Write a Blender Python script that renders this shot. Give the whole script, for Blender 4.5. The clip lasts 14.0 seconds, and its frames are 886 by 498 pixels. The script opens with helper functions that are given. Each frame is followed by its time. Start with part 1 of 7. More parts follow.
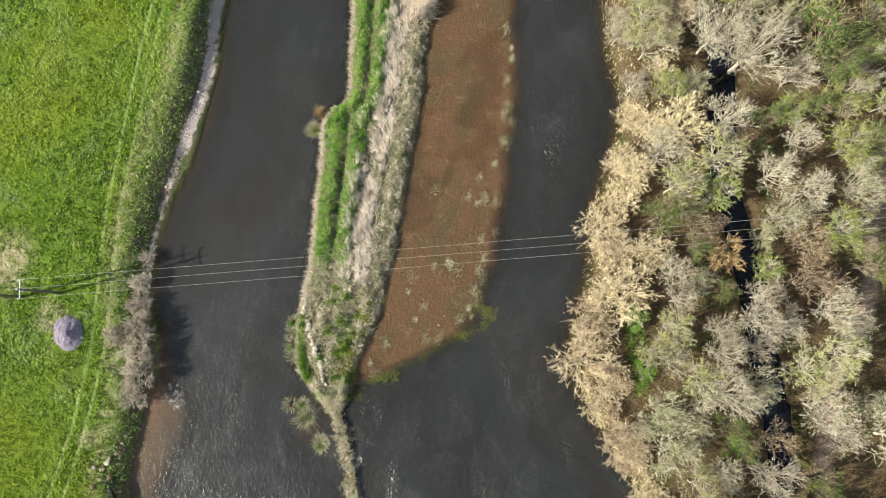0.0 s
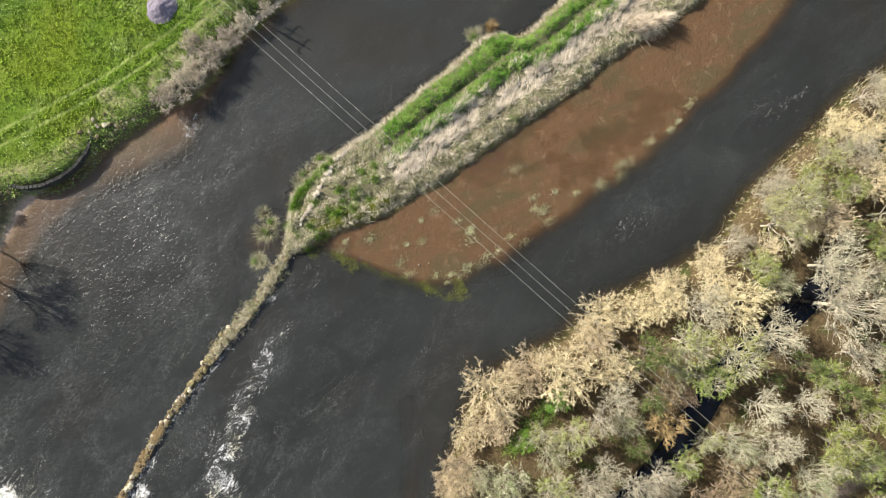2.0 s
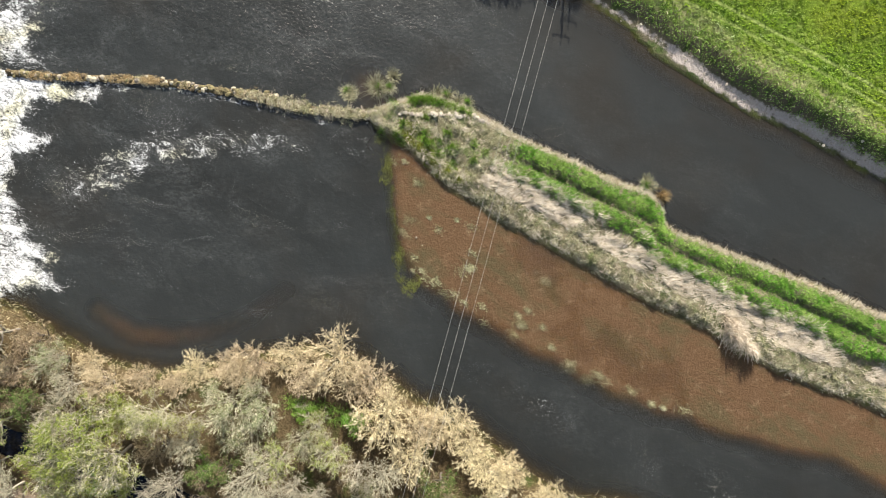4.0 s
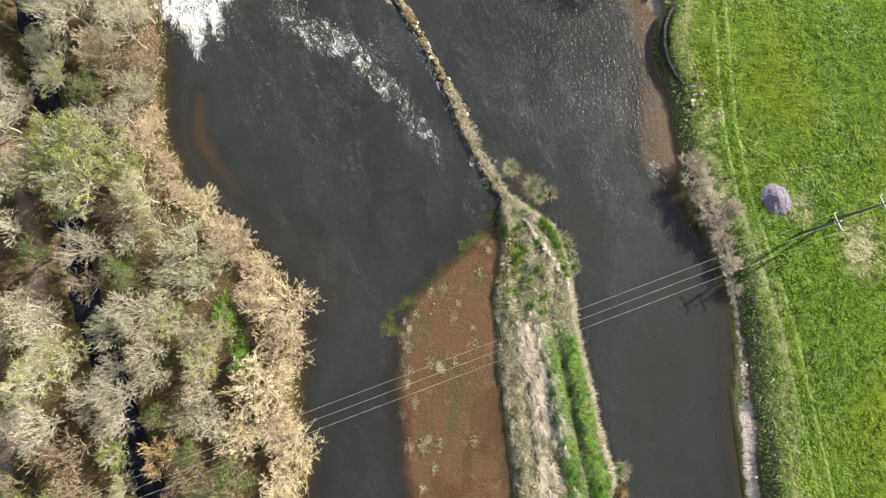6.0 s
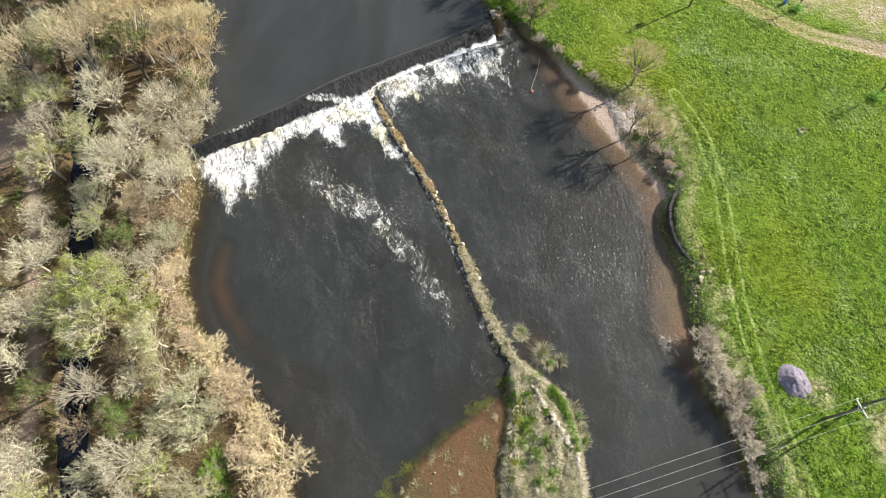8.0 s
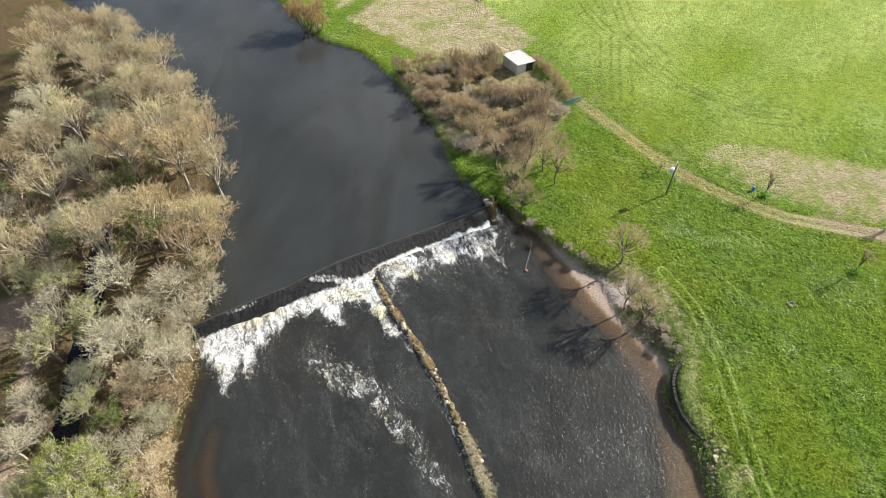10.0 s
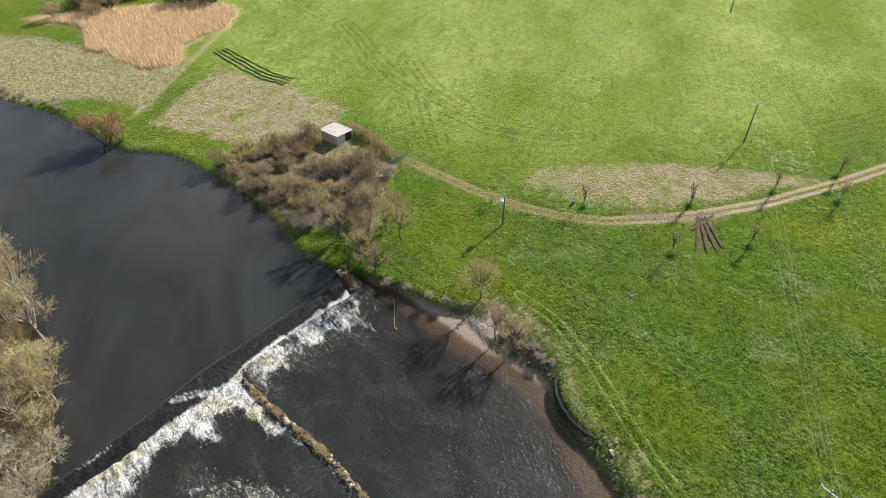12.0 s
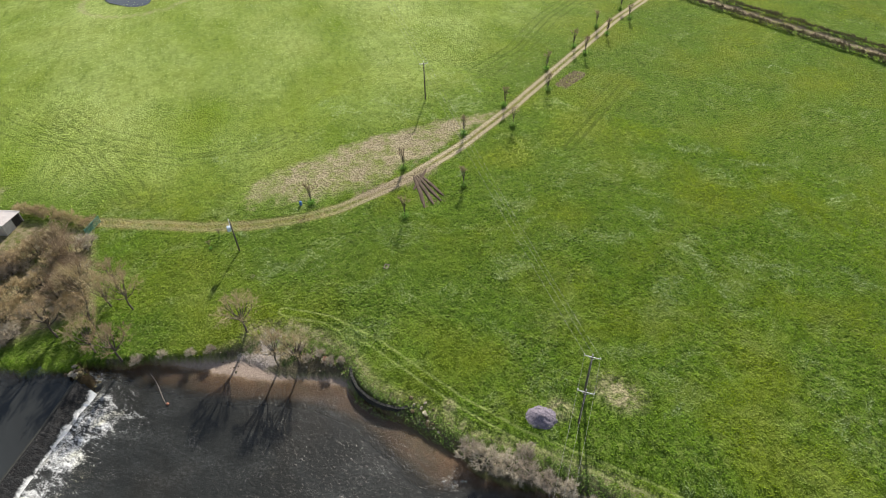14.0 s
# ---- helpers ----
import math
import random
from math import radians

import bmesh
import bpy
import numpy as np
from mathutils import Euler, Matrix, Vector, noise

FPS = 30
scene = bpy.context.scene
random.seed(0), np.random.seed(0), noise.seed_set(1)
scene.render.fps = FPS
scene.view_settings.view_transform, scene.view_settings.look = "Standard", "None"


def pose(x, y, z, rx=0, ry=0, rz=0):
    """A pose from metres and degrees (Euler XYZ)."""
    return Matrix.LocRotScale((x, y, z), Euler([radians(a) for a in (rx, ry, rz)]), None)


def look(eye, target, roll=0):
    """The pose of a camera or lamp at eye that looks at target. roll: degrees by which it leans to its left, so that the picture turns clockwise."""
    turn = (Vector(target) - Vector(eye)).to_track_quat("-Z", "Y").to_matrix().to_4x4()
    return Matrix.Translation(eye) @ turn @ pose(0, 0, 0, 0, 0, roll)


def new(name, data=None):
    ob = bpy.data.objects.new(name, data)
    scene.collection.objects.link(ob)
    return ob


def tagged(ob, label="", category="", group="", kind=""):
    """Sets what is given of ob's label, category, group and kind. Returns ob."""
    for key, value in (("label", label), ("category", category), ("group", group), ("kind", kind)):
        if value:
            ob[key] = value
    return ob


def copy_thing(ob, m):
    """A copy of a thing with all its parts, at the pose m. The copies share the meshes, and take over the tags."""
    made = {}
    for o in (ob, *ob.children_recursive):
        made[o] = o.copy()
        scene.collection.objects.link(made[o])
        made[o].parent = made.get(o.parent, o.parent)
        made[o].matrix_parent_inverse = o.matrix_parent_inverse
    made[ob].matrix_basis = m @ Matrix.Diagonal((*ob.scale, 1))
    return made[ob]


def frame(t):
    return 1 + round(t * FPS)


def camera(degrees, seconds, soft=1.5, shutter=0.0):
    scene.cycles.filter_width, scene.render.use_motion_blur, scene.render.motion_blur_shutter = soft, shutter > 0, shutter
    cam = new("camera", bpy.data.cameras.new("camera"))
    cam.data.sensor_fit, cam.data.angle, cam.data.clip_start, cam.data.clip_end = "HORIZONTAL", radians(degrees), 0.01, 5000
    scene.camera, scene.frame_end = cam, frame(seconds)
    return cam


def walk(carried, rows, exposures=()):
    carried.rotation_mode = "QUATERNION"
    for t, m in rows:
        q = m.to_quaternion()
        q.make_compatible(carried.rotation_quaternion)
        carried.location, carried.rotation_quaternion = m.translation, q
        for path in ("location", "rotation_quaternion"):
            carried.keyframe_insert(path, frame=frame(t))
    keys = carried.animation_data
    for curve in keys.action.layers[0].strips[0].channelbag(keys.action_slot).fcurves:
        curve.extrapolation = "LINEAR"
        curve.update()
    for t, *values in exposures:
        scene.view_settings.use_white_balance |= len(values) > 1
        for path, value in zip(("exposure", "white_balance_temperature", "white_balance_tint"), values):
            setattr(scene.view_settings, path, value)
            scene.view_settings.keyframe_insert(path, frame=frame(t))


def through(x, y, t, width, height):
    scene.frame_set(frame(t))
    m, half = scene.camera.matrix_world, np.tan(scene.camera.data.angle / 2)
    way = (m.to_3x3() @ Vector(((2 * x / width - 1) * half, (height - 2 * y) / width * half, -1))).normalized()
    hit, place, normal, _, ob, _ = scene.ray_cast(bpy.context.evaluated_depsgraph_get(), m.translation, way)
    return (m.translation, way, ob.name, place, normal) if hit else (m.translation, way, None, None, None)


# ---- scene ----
cam = camera(74.33, 14.0, soft=1.0)
PATH = [
    (0, pose(-1.81, 5.14, 81.31, 7.26, 0.17, -167.91)),
    (0.5, pose(-1.93, 4.40, 81.36, 2.58, 0.01, -158.15)),
    (1, pose(-1.98, 3.65, 81.43, 1.56, -0.11, -148.00)),
    (1.5, pose(-2.01, 2.90, 81.53, 1.17, -0.13, -135.48)),
    (2, pose(-2.07, 2.22, 81.66, 0.93, -0.05, -121.54)),
    (2.5, pose(-2.13, 1.64, 81.76, 0.87, 0.08, -106.76)),
    (3, pose(-2.13, 1.16, 81.78, 0.97, 0.16, -91.12)),
    (3.2, pose(-2.10, 1.03, 81.76, 1.00, 0.12, -84.82)),
    (3.6, pose(-2.04, 0.75, 81.67, 1.05, 0.10, -71.71)),
    (4, pose(-1.91, 0.59, 81.47, 1.19, 0.00, -57.99)),
    (4.4, pose(-1.74, 0.51, 81.21, 1.64, -0.14, -44.48)),
    (4.9, pose(-1.53, 0.45, 80.93, 2.97, -0.36, -29.11)),
    (5.3, pose(-1.42, 0.39, 80.82, 4.91, -0.52, -19.01)),
    (5.5, pose(-1.37, 0.34, 80.79, 5.91, -0.63, -13.15)),
    (6, pose(-1.29, 0.24, 80.76, 9.14, -0.80, -3.60)),
    (6.5, pose(-1.23, 0.12, 80.75, 13.00, -0.82, 0.04)),
    (7, pose(-1.13, -0.01, 80.74, 16.99, -0.74, 0.04)),
    (7.5, pose(-0.98, -0.15, 80.72, 20.98, -0.64, -0.03)),
    (8, pose(-0.78, -0.29, 80.70, 25.09, -0.53, -0.06)),
    (8.5, pose(-0.63, -0.45, 80.67, 29.40, -0.38, -0.12)),
    (9, pose(-0.59, -0.68, 80.66, 33.88, -0.27, -0.33)),
    (9.2, pose(-0.63, -0.78, 80.67, 35.65, -0.31, -0.30)),
    (9.6, pose(-0.74, -1.01, 80.70, 39.28, -0.30, -0.39)),
    (10, pose(-0.99, -1.28, 80.78, 42.79, -0.33, -0.78)),
    (10.4, pose(-1.29, -1.55, 80.88, 45.83, -0.35, -1.99)),
    (10.9, pose(-1.55, -1.80, 80.98, 48.44, -0.29, -5.42)),
    (11.3, pose(-1.55, -1.86, 81.00, 49.16, -0.11, -10.32)),
    (11.5, pose(-1.55, -1.89, 81.00, 49.17, 0.03, -13.68)),
    (12, pose(-1.32, -1.84, 80.98, 49.13, 0.34, -20.91)),
    (12.5, pose(-1.02, -1.92, 80.97, 49.02, 0.64, -28.83)),
    (13, pose(-0.67, -2.02, 80.94, 48.87, 0.93, -37.24)),
    (13.5, pose(-0.34, -2.06, 80.90, 48.63, 1.24, -45.48)),
    (14, pose(-0.05, -2.06, 80.86, 48.33, 1.52, -53.49)),
]
walk(cam, PATH, [(0.0, 1.36), (2.0, 1.41), (5.3, 1.45), (6.5, 1.49), (8.0, 1.58), (9.2, 1.58), (10.2, 1.24), (11.3, 0.98), (12.5, 0.92), (14.0, 0.89)])

# ---- light ----
SUN = Vector((0.88 * math.cos(radians(29)), 0.475 * math.cos(radians(29)), math.sin(radians(29)))).normalized()
world = bpy.data.worlds.new("world")
scene.world = world
world.use_nodes = True
wt = world.node_tree
sky = wt.nodes.new("ShaderNodeTexSky")
sky.sky_type, sky.sun_disc = "NISHITA", False
sky.sun_elevation, sky.sun_rotation = radians(29), math.atan2(SUN.x, SUN.y)
sky.air_density, sky.dust_density, sky.ozone_density = 1.0, 1.2, 1.0
# broken fair-weather cloud, grey-white, over the whole dome
co = wt.nodes.new("ShaderNodeTexCoord")
cl = wt.nodes.new("ShaderNodeTexNoise")
cl.inputs["Scale"].default_value, cl.inputs["Detail"].default_value = 2.6, 5.0
wt.links.new(co.outputs["Generated"], cl.inputs["Vector"])
cr = wt.nodes.new("ShaderNodeValToRGB")
cr.color_ramp.elements[0].position, cr.color_ramp.elements[1].position = 0.48, 0.72
wt.links.new(cl.outputs["Fac"], cr.inputs["Fac"])
cm = wt.nodes.new("ShaderNodeMix")
cm.data_type = "RGBA"
cm.inputs["B"].default_value = (9.5, 9.6, 9.8, 1)
wt.links.new(cr.outputs["Color"], cm.inputs["Factor"])
wt.links.new(sky.outputs["Color"], cm.inputs["A"])
wt.links.new(cm.outputs["Result"], wt.nodes["Background"].inputs["Color"])
wt.nodes["Background"].inputs["Strength"].default_value = 0.068
sun_data = bpy.data.lights.new("sun", "SUN")
sun_data.energy, sun_data.angle, sun_data.color = 5.0, radians(0.55), (1.0, 0.93, 0.82)
sun = new("sun", sun_data)
sun.matrix_world = look(SUN * 200, (0, 0, 0))


# ---- number helpers ----
def lattice(ix, iy, s):
    h = np.sin(ix * 127.1 + iy * 311.7 + s * 74.7) * 43758.5453
    return h - np.floor(h)


def vn(x, y, s=0):
    """Smooth value noise, 0 to 1."""
    x, y = np.asarray(x, float), np.asarray(y, float)
    ix, iy = np.floor(x), np.floor(y)
    fx, fy = x - ix, y - iy
    fx, fy = fx * fx * (3 - 2 * fx), fy * fy * (3 - 2 * fy)
    a, b = lattice(ix, iy, s), lattice(ix + 1, iy, s)
    c, d = lattice(ix, iy + 1, s), lattice(ix + 1, iy + 1, s)
    return (a * (1 - fx) + b * fx) * (1 - fy) + (c * (1 - fx) + d * fx) * fy


def fbm(x, y, s=0, octaves=4):
    total, amp, norm = 0.0, 1.0, 0.0
    for k in range(octaves):
        total = total + amp * vn(x * 2 ** k, y * 2 ** k, s + k * 7)
        norm += amp
        amp *= 0.5
    return total / norm


def step(a, b, x):
    t = np.clip((np.asarray(x, float) - a) / (b - a), 0, 1)
    return t * t * (3 - 2 * t)


def line_dist(x, y, pts):
    """Distance to a polyline."""
    best = np.full(np.shape(x), 1e9)
    for (ax, ay), (bx, by) in zip(pts[:-1], pts[1:]):
        dx, dy = bx - ax, by - ay
        t = np.clip(((x - ax) * dx + (y - ay) * dy) / (dx * dx + dy * dy), 0, 1)
        best = np.minimum(best, np.hypot(x - ax - t * dx, y - ay - t * dy))
    return best


def in_poly(x, y, pts):
    """Signed distance to a closed outline, positive inside."""
    inside = np.zeros(np.shape(x), bool)
    ring = list(pts) + [pts[0]]
    for (ax, ay), (bx, by) in zip(ring[:-1], ring[1:]):
        cross = ((ay > y) != (by > y)) & (x < (bx - ax) * (y - ay) / (by - ay + 1e-12) + ax)
        inside ^= cross
    d = line_dist(x, y, ring)
    return np.where(inside, d, -d)


def curve_of(pts, y, wobble=0.0, seed=0):
    """x along a shore given as (x, y) knots, at the heights y."""
    p = np.array(sorted(pts, key=lambda q: q[1]))
    x = np.interp(y, p[:, 1], p[:, 0])
    return x + wobble * (fbm(np.asarray(y) * 0.45, np.asarray(y) * 0 + seed, seed, 3) - 0.5) * 2


# ---- plan: shores and lines, (x, y) in metres ----
EAST_WATER = [(41, -160), (40.5, -60), (39.5, -31), (38.2, -24), (38, -15), (38.4, -9), (39.7, -3), (39.9, 3), (39, 9), (37.6, 13), (35.6, 17), (34.8, 20), (35.6, 24), (35.8, 31), (35.3, 37), (35.1, 42), (36.3, 46), (34.9, 50), (31.6, 54.5), (29.8, 58), (28.4, 65), (23.3, 71), (18.8, 77.6), (15.5, 80.5), (12.5, 85.5), (10, 88)]
EAST_GRASS = [(46, -160), (44.5, -60), (43.3, -31), (42.8, -22), (43.2, -13), (43.8, -5), (43.4, 3), (42.4, 9), (41.2, 14), (39.6, 18.5), (38.2, 23.5), (37.6, 29), (37.5, 34), (35.9, 38.5), (35.9, 43), (37.6, 46.5), (38.9, 50), (37.6, 55.5), (35.5, 60), (33.5, 64.5), (29.8, 67), (25.2, 69.5), (19.3, 75.2), (16.8, 80), (14, 86), (10.5, 89)]
BEACH_EDGE = [(35.5, 16), (33, 19.4), (29.7, 24.5), (30.5, 31), (31.5, 36.6), (31.5, 42), (30.2, 47.6), (27.2, 53.5), (22.9, 59.6), (20.0, 66), (17, 73), (14, 81)]
WEST_BANK = [(-12, -160), (-12, -60), (-15.3, -46), (-17, -38), (-20.3, -31.5), (-20.8, -25), (-19, -15), (-20, -6), (-20, 4), (-22, 10), (-26, 14.5), (-32, 21.5), (-36, 26), (-38.6, 34), (-39.1, 42), (-38.6, 47), (-39.8, 53), (-40, 58.5)]
POND_WEST = [(-40, 58.5), (-41, 68), (-42, 80), (-47, 92), (-52, 108), (-60, 124), (-72, 138), (-92, 158), (-130, 190), (-200, 250), (-330, 360)]
POND_EAST = [(9.5, 85), (7.6, 88), (4.4, 90.4), (2, 96.5), (-1.3, 109.7), (-6.8, 121.4), (-12.9, 132.3), (-20.3, 143.4), (-31.2, 149.4), (-38.1, 157.8), (-46.1, 171.9), (-54.1, 181.1), (-66.7, 194), (-77.2, 209.8), (-92.4, 233.7), (-114.6, 269.4), (-190, 380)]
ISLE_EAST = [(27, -160), (24.5, -60), (23, -45), (21.5, -38.4), (20.4, -33), (19.6, -28), (18.8, -25), (19.1, -22.6), (20.6, -21.6), (21.5, -20), (21.2, -17.6), (20.6, -15), (20.2, -12.5), (19.9, -8.5), (19.1, -4.5), (18.6, 0), (18.2, 4.5), (18.4, 8.5), (17.5, 12.8), (16.2, 15.7), (13.6, 17.9), (10.4, 20.6)]
ISLE_WEST = [(17, -160), (12.3, -60), (10, -50), (9.1, -41), (9.2, -36), (8.9, -30), (8.3, -25), (7.8, -18), (7.6, -12), (7.3, -5), (7.1, 0), (7.1, 5), (7.4, 8), (8.5, 11), (8.8, 14.5), (9, 18), (9.8, 20.6)]
BAR_WEST = [(8, -160), (2.9, -60), (-1, -49), (-2.6, -43), (-3.6, -38), (-5.2, -31), (-6, -23), (-6.5, -17), (-6.7, -10), (-6.9, -4), (-6.5, 1), (-5.5, 4.4), (-3.9, 6.8), (-0.6, 9.6), (3, 12.1), (5.5, 14), (7.8, 15.8)]
WALL_LINE = [(-11.8, 66.2), (-9.3, 61.2), (-6, 55.5), (-2.3, 49), (1.1, 41.2), (3.6, 35.6), (5.3, 30.2), (7.1, 25.6), (9, 21.6), (11.6, 18.1)]
CREST = [(-41, 54.6), (-37, 57), (-31.6, 60.2), (-27.1, 62.6), (-24.4, 64.6), (-17.9, 68.8), (-8.6, 73.6), (1.8, 78.8), (9.4, 83.0)]
TOE = [(-40.4, 52.8), (-36.8, 55), (-33.6, 56.7), (-28.6, 59.2), (-25.9, 60.9), (-22.6, 62.7), (-17.8, 64.6), (-13.5, 67.2), (-11.6, 69.1), (-2.5, 73.9), (9.8, 79.4)]
POOL_SILL = [(-33.3, 37.5), (-33.5, 31.8), (-31.2, 27.2), (-27.7, 22.8), (-23.1, 19.4), (-16.8, 16.9)]
LEAT = [(-32, -45), (-36, -22), (-38.6, -16.5), (-41.6, -9.5), (-44, -2), (-46.6, 5), (-48.3, 10), (-50.5, 20), (-53, 32), (-56.2, 46), (-60, 62), (-66, 84)]
WOOD_PATH = [(-88, 128), (-82, 114), (-76, 92), (-70, 68), (-66, 53), (-62.6, 43.5), (-59, 31), (-55.9, 21), (-53.6, 10), (-54.5, -1), (-57.5, -11), (-56.5, -19), (-58, -40), (-60, -70)]
TRACK = [(31.5, 122), (34.2, 118.8), (40.5, 108), (45.8, 99.2), (51.5, 91.5), (58.5, 84.8), (66.6, 79.4), (77, 76), (87.5, 73.6), (104.5, 71.8), (127, 71.7), (163, 73.3), (201, 75), (240, 74)]
PLOT_TRACK = [(54.4, 95), (56.5, 103.5), (71, 101.6), (93, 94.3), (108, 85.4), (126, 73.6), (118, 73.6), (96, 76.4), (81, 78.6), (66, 84.6)]
PLOT_SHED = [(-25.7, 161.6), (-16, 178), (-5.1, 193.3), (4, 182), (13.5, 172.1), (27.2, 150), (22, 143), (8, 141), (-0.8, 139), (-9.7, 146.8)]
REEDS = [(-72, 268), (-50, 250), (-47.6, 226), (-38, 213), (-27.5, 201.5), (-18.5, 199), (-14.5, 215), (-6, 223), (1, 231), (9, 250), (-10, 262), (-40, 268)]
RUTS = [[(41.8, 216), (43.2, 200), (43, 182), (44.6, 167), (47.9, 155), (55.5, 139), (61.2, 125.6), (73.3, 114.3), (81, 112.8)], [(49, 150), (46, 136), (42.9, 120.3)], [(53.8, 175), (52.9, 156), (57.3, 140)], [(142, 91), (163, 90.6), (192, 96), (231, 96.4)], [(18.7, 274), (32.6, 245), (37.6, 228)], [(117.7, 49), (136, 50.3), (163, 52)]]
FIELD_Z, POND_Z = 2.2, 1.7


def weir_side(x, y):
    """Signed distance across the weir's crest, positive upstream."""
    p = np.array(CREST)
    d = line_dist(x, y, CREST)
    return np.where(y > np.interp(x, p[:, 0], p[:, 1]), d, -d)


def shores(x, y):
    """Signed distances, positive on the water's side or inside: lower river, pond, island, bar, beach."""
    up = (y - np.interp(x, [p[0] for p in CREST], [p[1] + 0.5 for p in CREST])) > 0
    river = np.minimum(x - curve_of(WEST_BANK, y, 0.5, 3), curve_of(EAST_WATER, y, 0.35, 5) - x)
    pond = np.minimum(x - curve_of(POND_WEST, y, 0.6, 9), curve_of(POND_EAST, y, 0.6, 11) - x)
    isle = np.minimum(curve_of(ISLE_EAST, y, 0.3, 13) - x, x - curve_of(ISLE_WEST, y, 0.35, 17))
    isle = np.where(y > 19.5, np.minimum(isle, 21 - y), isle)
    bar = np.minimum(x - curve_of(BAR_WEST, y, 0.5, 19), curve_of(ISLE_WEST, y, 0.3, 17) + 1 - x)
    bar = np.where(y > 16, np.minimum(bar, 16.5 - y), bar)
    beach = np.minimum(x - curve_of(BEACH_EDGE, y, 0.35, 23), np.minimum(y - 15, 83 - y))
    return up, river, pond, isle, bar, beach


def ground_z(x, y):
    x, y = np.asarray(x, float), np.asarray(y, float)
    up, river, pond, isle, bar, beach = shores(x, y)
    rough = (fbm(x * 0.5, y * 0.5, 41, 3) - 0.5)
    field = FIELD_Z + 0.5 * (fbm(x * 0.03, y * 0.03, 43, 2) - 0.5) * step(0, 40, np.abs(x - 38)) + 0.16 * rough + 0.24 * (fbm(x * 0.85, y * 0.85, 47, 2) - 0.5) * step(0, 2, x - curve_of(EAST_GRASS, y, 0.25, 29))
    inland = x - curve_of(EAST_GRASS, y, 0.25, 29)
    wallish = np.exp(-((y - 42) / 6) ** 2)
    field = field - (0.85 - 0.5 * wallish) * np.exp(-np.clip(inland, 0, 60) / 4.5) * step(-30, -5, y) * (y < 92)
    # east bank: slope from the grass edge to the water
    xe, xw = curve_of(EAST_GRASS, y, 0.25, 29), curve_of(EAST_WATER, y, 0.35, 5)
    s = np.clip((x - xw) / np.maximum(xe - xw, 0.6), 0, 1)
    bank = 0.15 + (field - 0.15) * np.where(y > 18, (0.25 * s + 0.75 * np.sqrt(s)) * step(18, 24, y) + (0.12 * s + 0.88 * step(0.28, 1.0, s)) * (1 - step(18, 24, y)), 0.12 * s + 0.88 * step(0.28, 1.0, s)) + 0.7 * rough * (1 - s) * s * 4
    low = -0.1 - 1.35 * step(0.0, 5, river) + 0.15 * rough
    sill = line_dist(x, y, POOL_SILL)
    low = np.maximum(low, np.interp(y, [17, 24, 30, 38], [-0.7, -0.32, -0.14, -0.3]) - 0.12 * sill ** 2)
    low = np.where(bar > -3, np.maximum(low, -1.4 + 1.40 * step(-4.0, 1.6, bar) + 0.05 * rough + 0.16 * (fbm(x * 0.13, y * 0.09, 45, 3) - 0.42) * step(0, 2, bar)), low)
    low = np.maximum(low, -0.22 - 0.05 * ((x - 13.2) ** 2 + 0.6 * (y - 21.6) ** 2) + 0.1 * rough)
    low = np.where(beach > -2, np.maximum(low, -1.2 + 0.98 * step(-3.0, 0.3, beach) + np.clip(beach, 0, 7) * 0.05 + 0.05 * rough), low)
    isle_h = 0.75 + 0.35 * np.exp(-((x - curve_of(ISLE_EAST, y)) + 4.5) ** 2 / 6) + 0.9 * (fbm(x * 0.75, y * 0.3, 49, 3) - 0.5) + 0.45 * (fbm(x * 1.1, y * 0.9, 52, 2) - 0.5)
    part_e = (curve_of(ISLE_EAST, y) - x) / np.maximum(curve_of(ISLE_EAST, y) - curve_of(ISLE_WEST, y), 1.0) + 0.05 * (fbm(x * 0.2, y * 0.2, 55, 2) - 0.5)
    isle_h = isle_h + (0.55 * np.exp(-((part_e - 0.17) / 0.07) ** 2) + 0.5 * np.exp(-((part_e - 0.41) / 0.08) ** 2) - 0.35 * np.exp(-((part_e - 0.28) / 0.035) ** 2)) * (1 - step(-4, 3, y))
    low = np.maximum(low, np.where(isle > -0.8, -0.5 + (isle_h + 0.5) * step(-0.8, 1.1, isle), -9))
    # west bank
    west = FIELD_Z - 0.3 + 0.5 * rough
    west = west - 1.7 * (1 - step(1.2, 2.6, line_dist(x, y, LEAT)))
    z = np.where(river > 0, low, np.where(x > 10, bank, -0.2 + (west + 0.2) * step(0, 3.0, -river)))
    zp = np.where(pond > 0, POND_Z - 0.2 - 1.6 * step(0, 4, pond), np.where(x > curve_of(POND_EAST, y), POND_Z - 0.15 + (field - POND_Z + 0.15) * step(0, 2.2, -pond), POND_Z - 0.2 + (west - POND_Z + 0.35) * step(0, 3, -pond)))
    # upstream of the crest the pond's own banks rule; east of its end the two meet
    end = step(8, 13, x)
    z = np.where(up & (x < 9.5), zp, z)
    east_up = up & (x >= 9.5)
    z = np.where(east_up, np.maximum(z, np.where(x > curve_of(EAST_GRASS, y), field, z)), z)
    z = np.where(east_up & (y > 86), np.where(pond > 0, zp, field * step(-0.5, 1.5, -pond) + (1 - step(-0.5, 1.5, -pond)) * (POND_Z - 0.1)), z)
    ridge = line_dist(x, y, [(9.6, 82.6), (9.8, 86), (8.2, 88.6)])
    z = np.maximum(z, 2.0 - 2.2 * step(0.4, 1.7, ridge) + 0.4 * rough - 3 * step(1.7, 2.2, ridge))
    return z


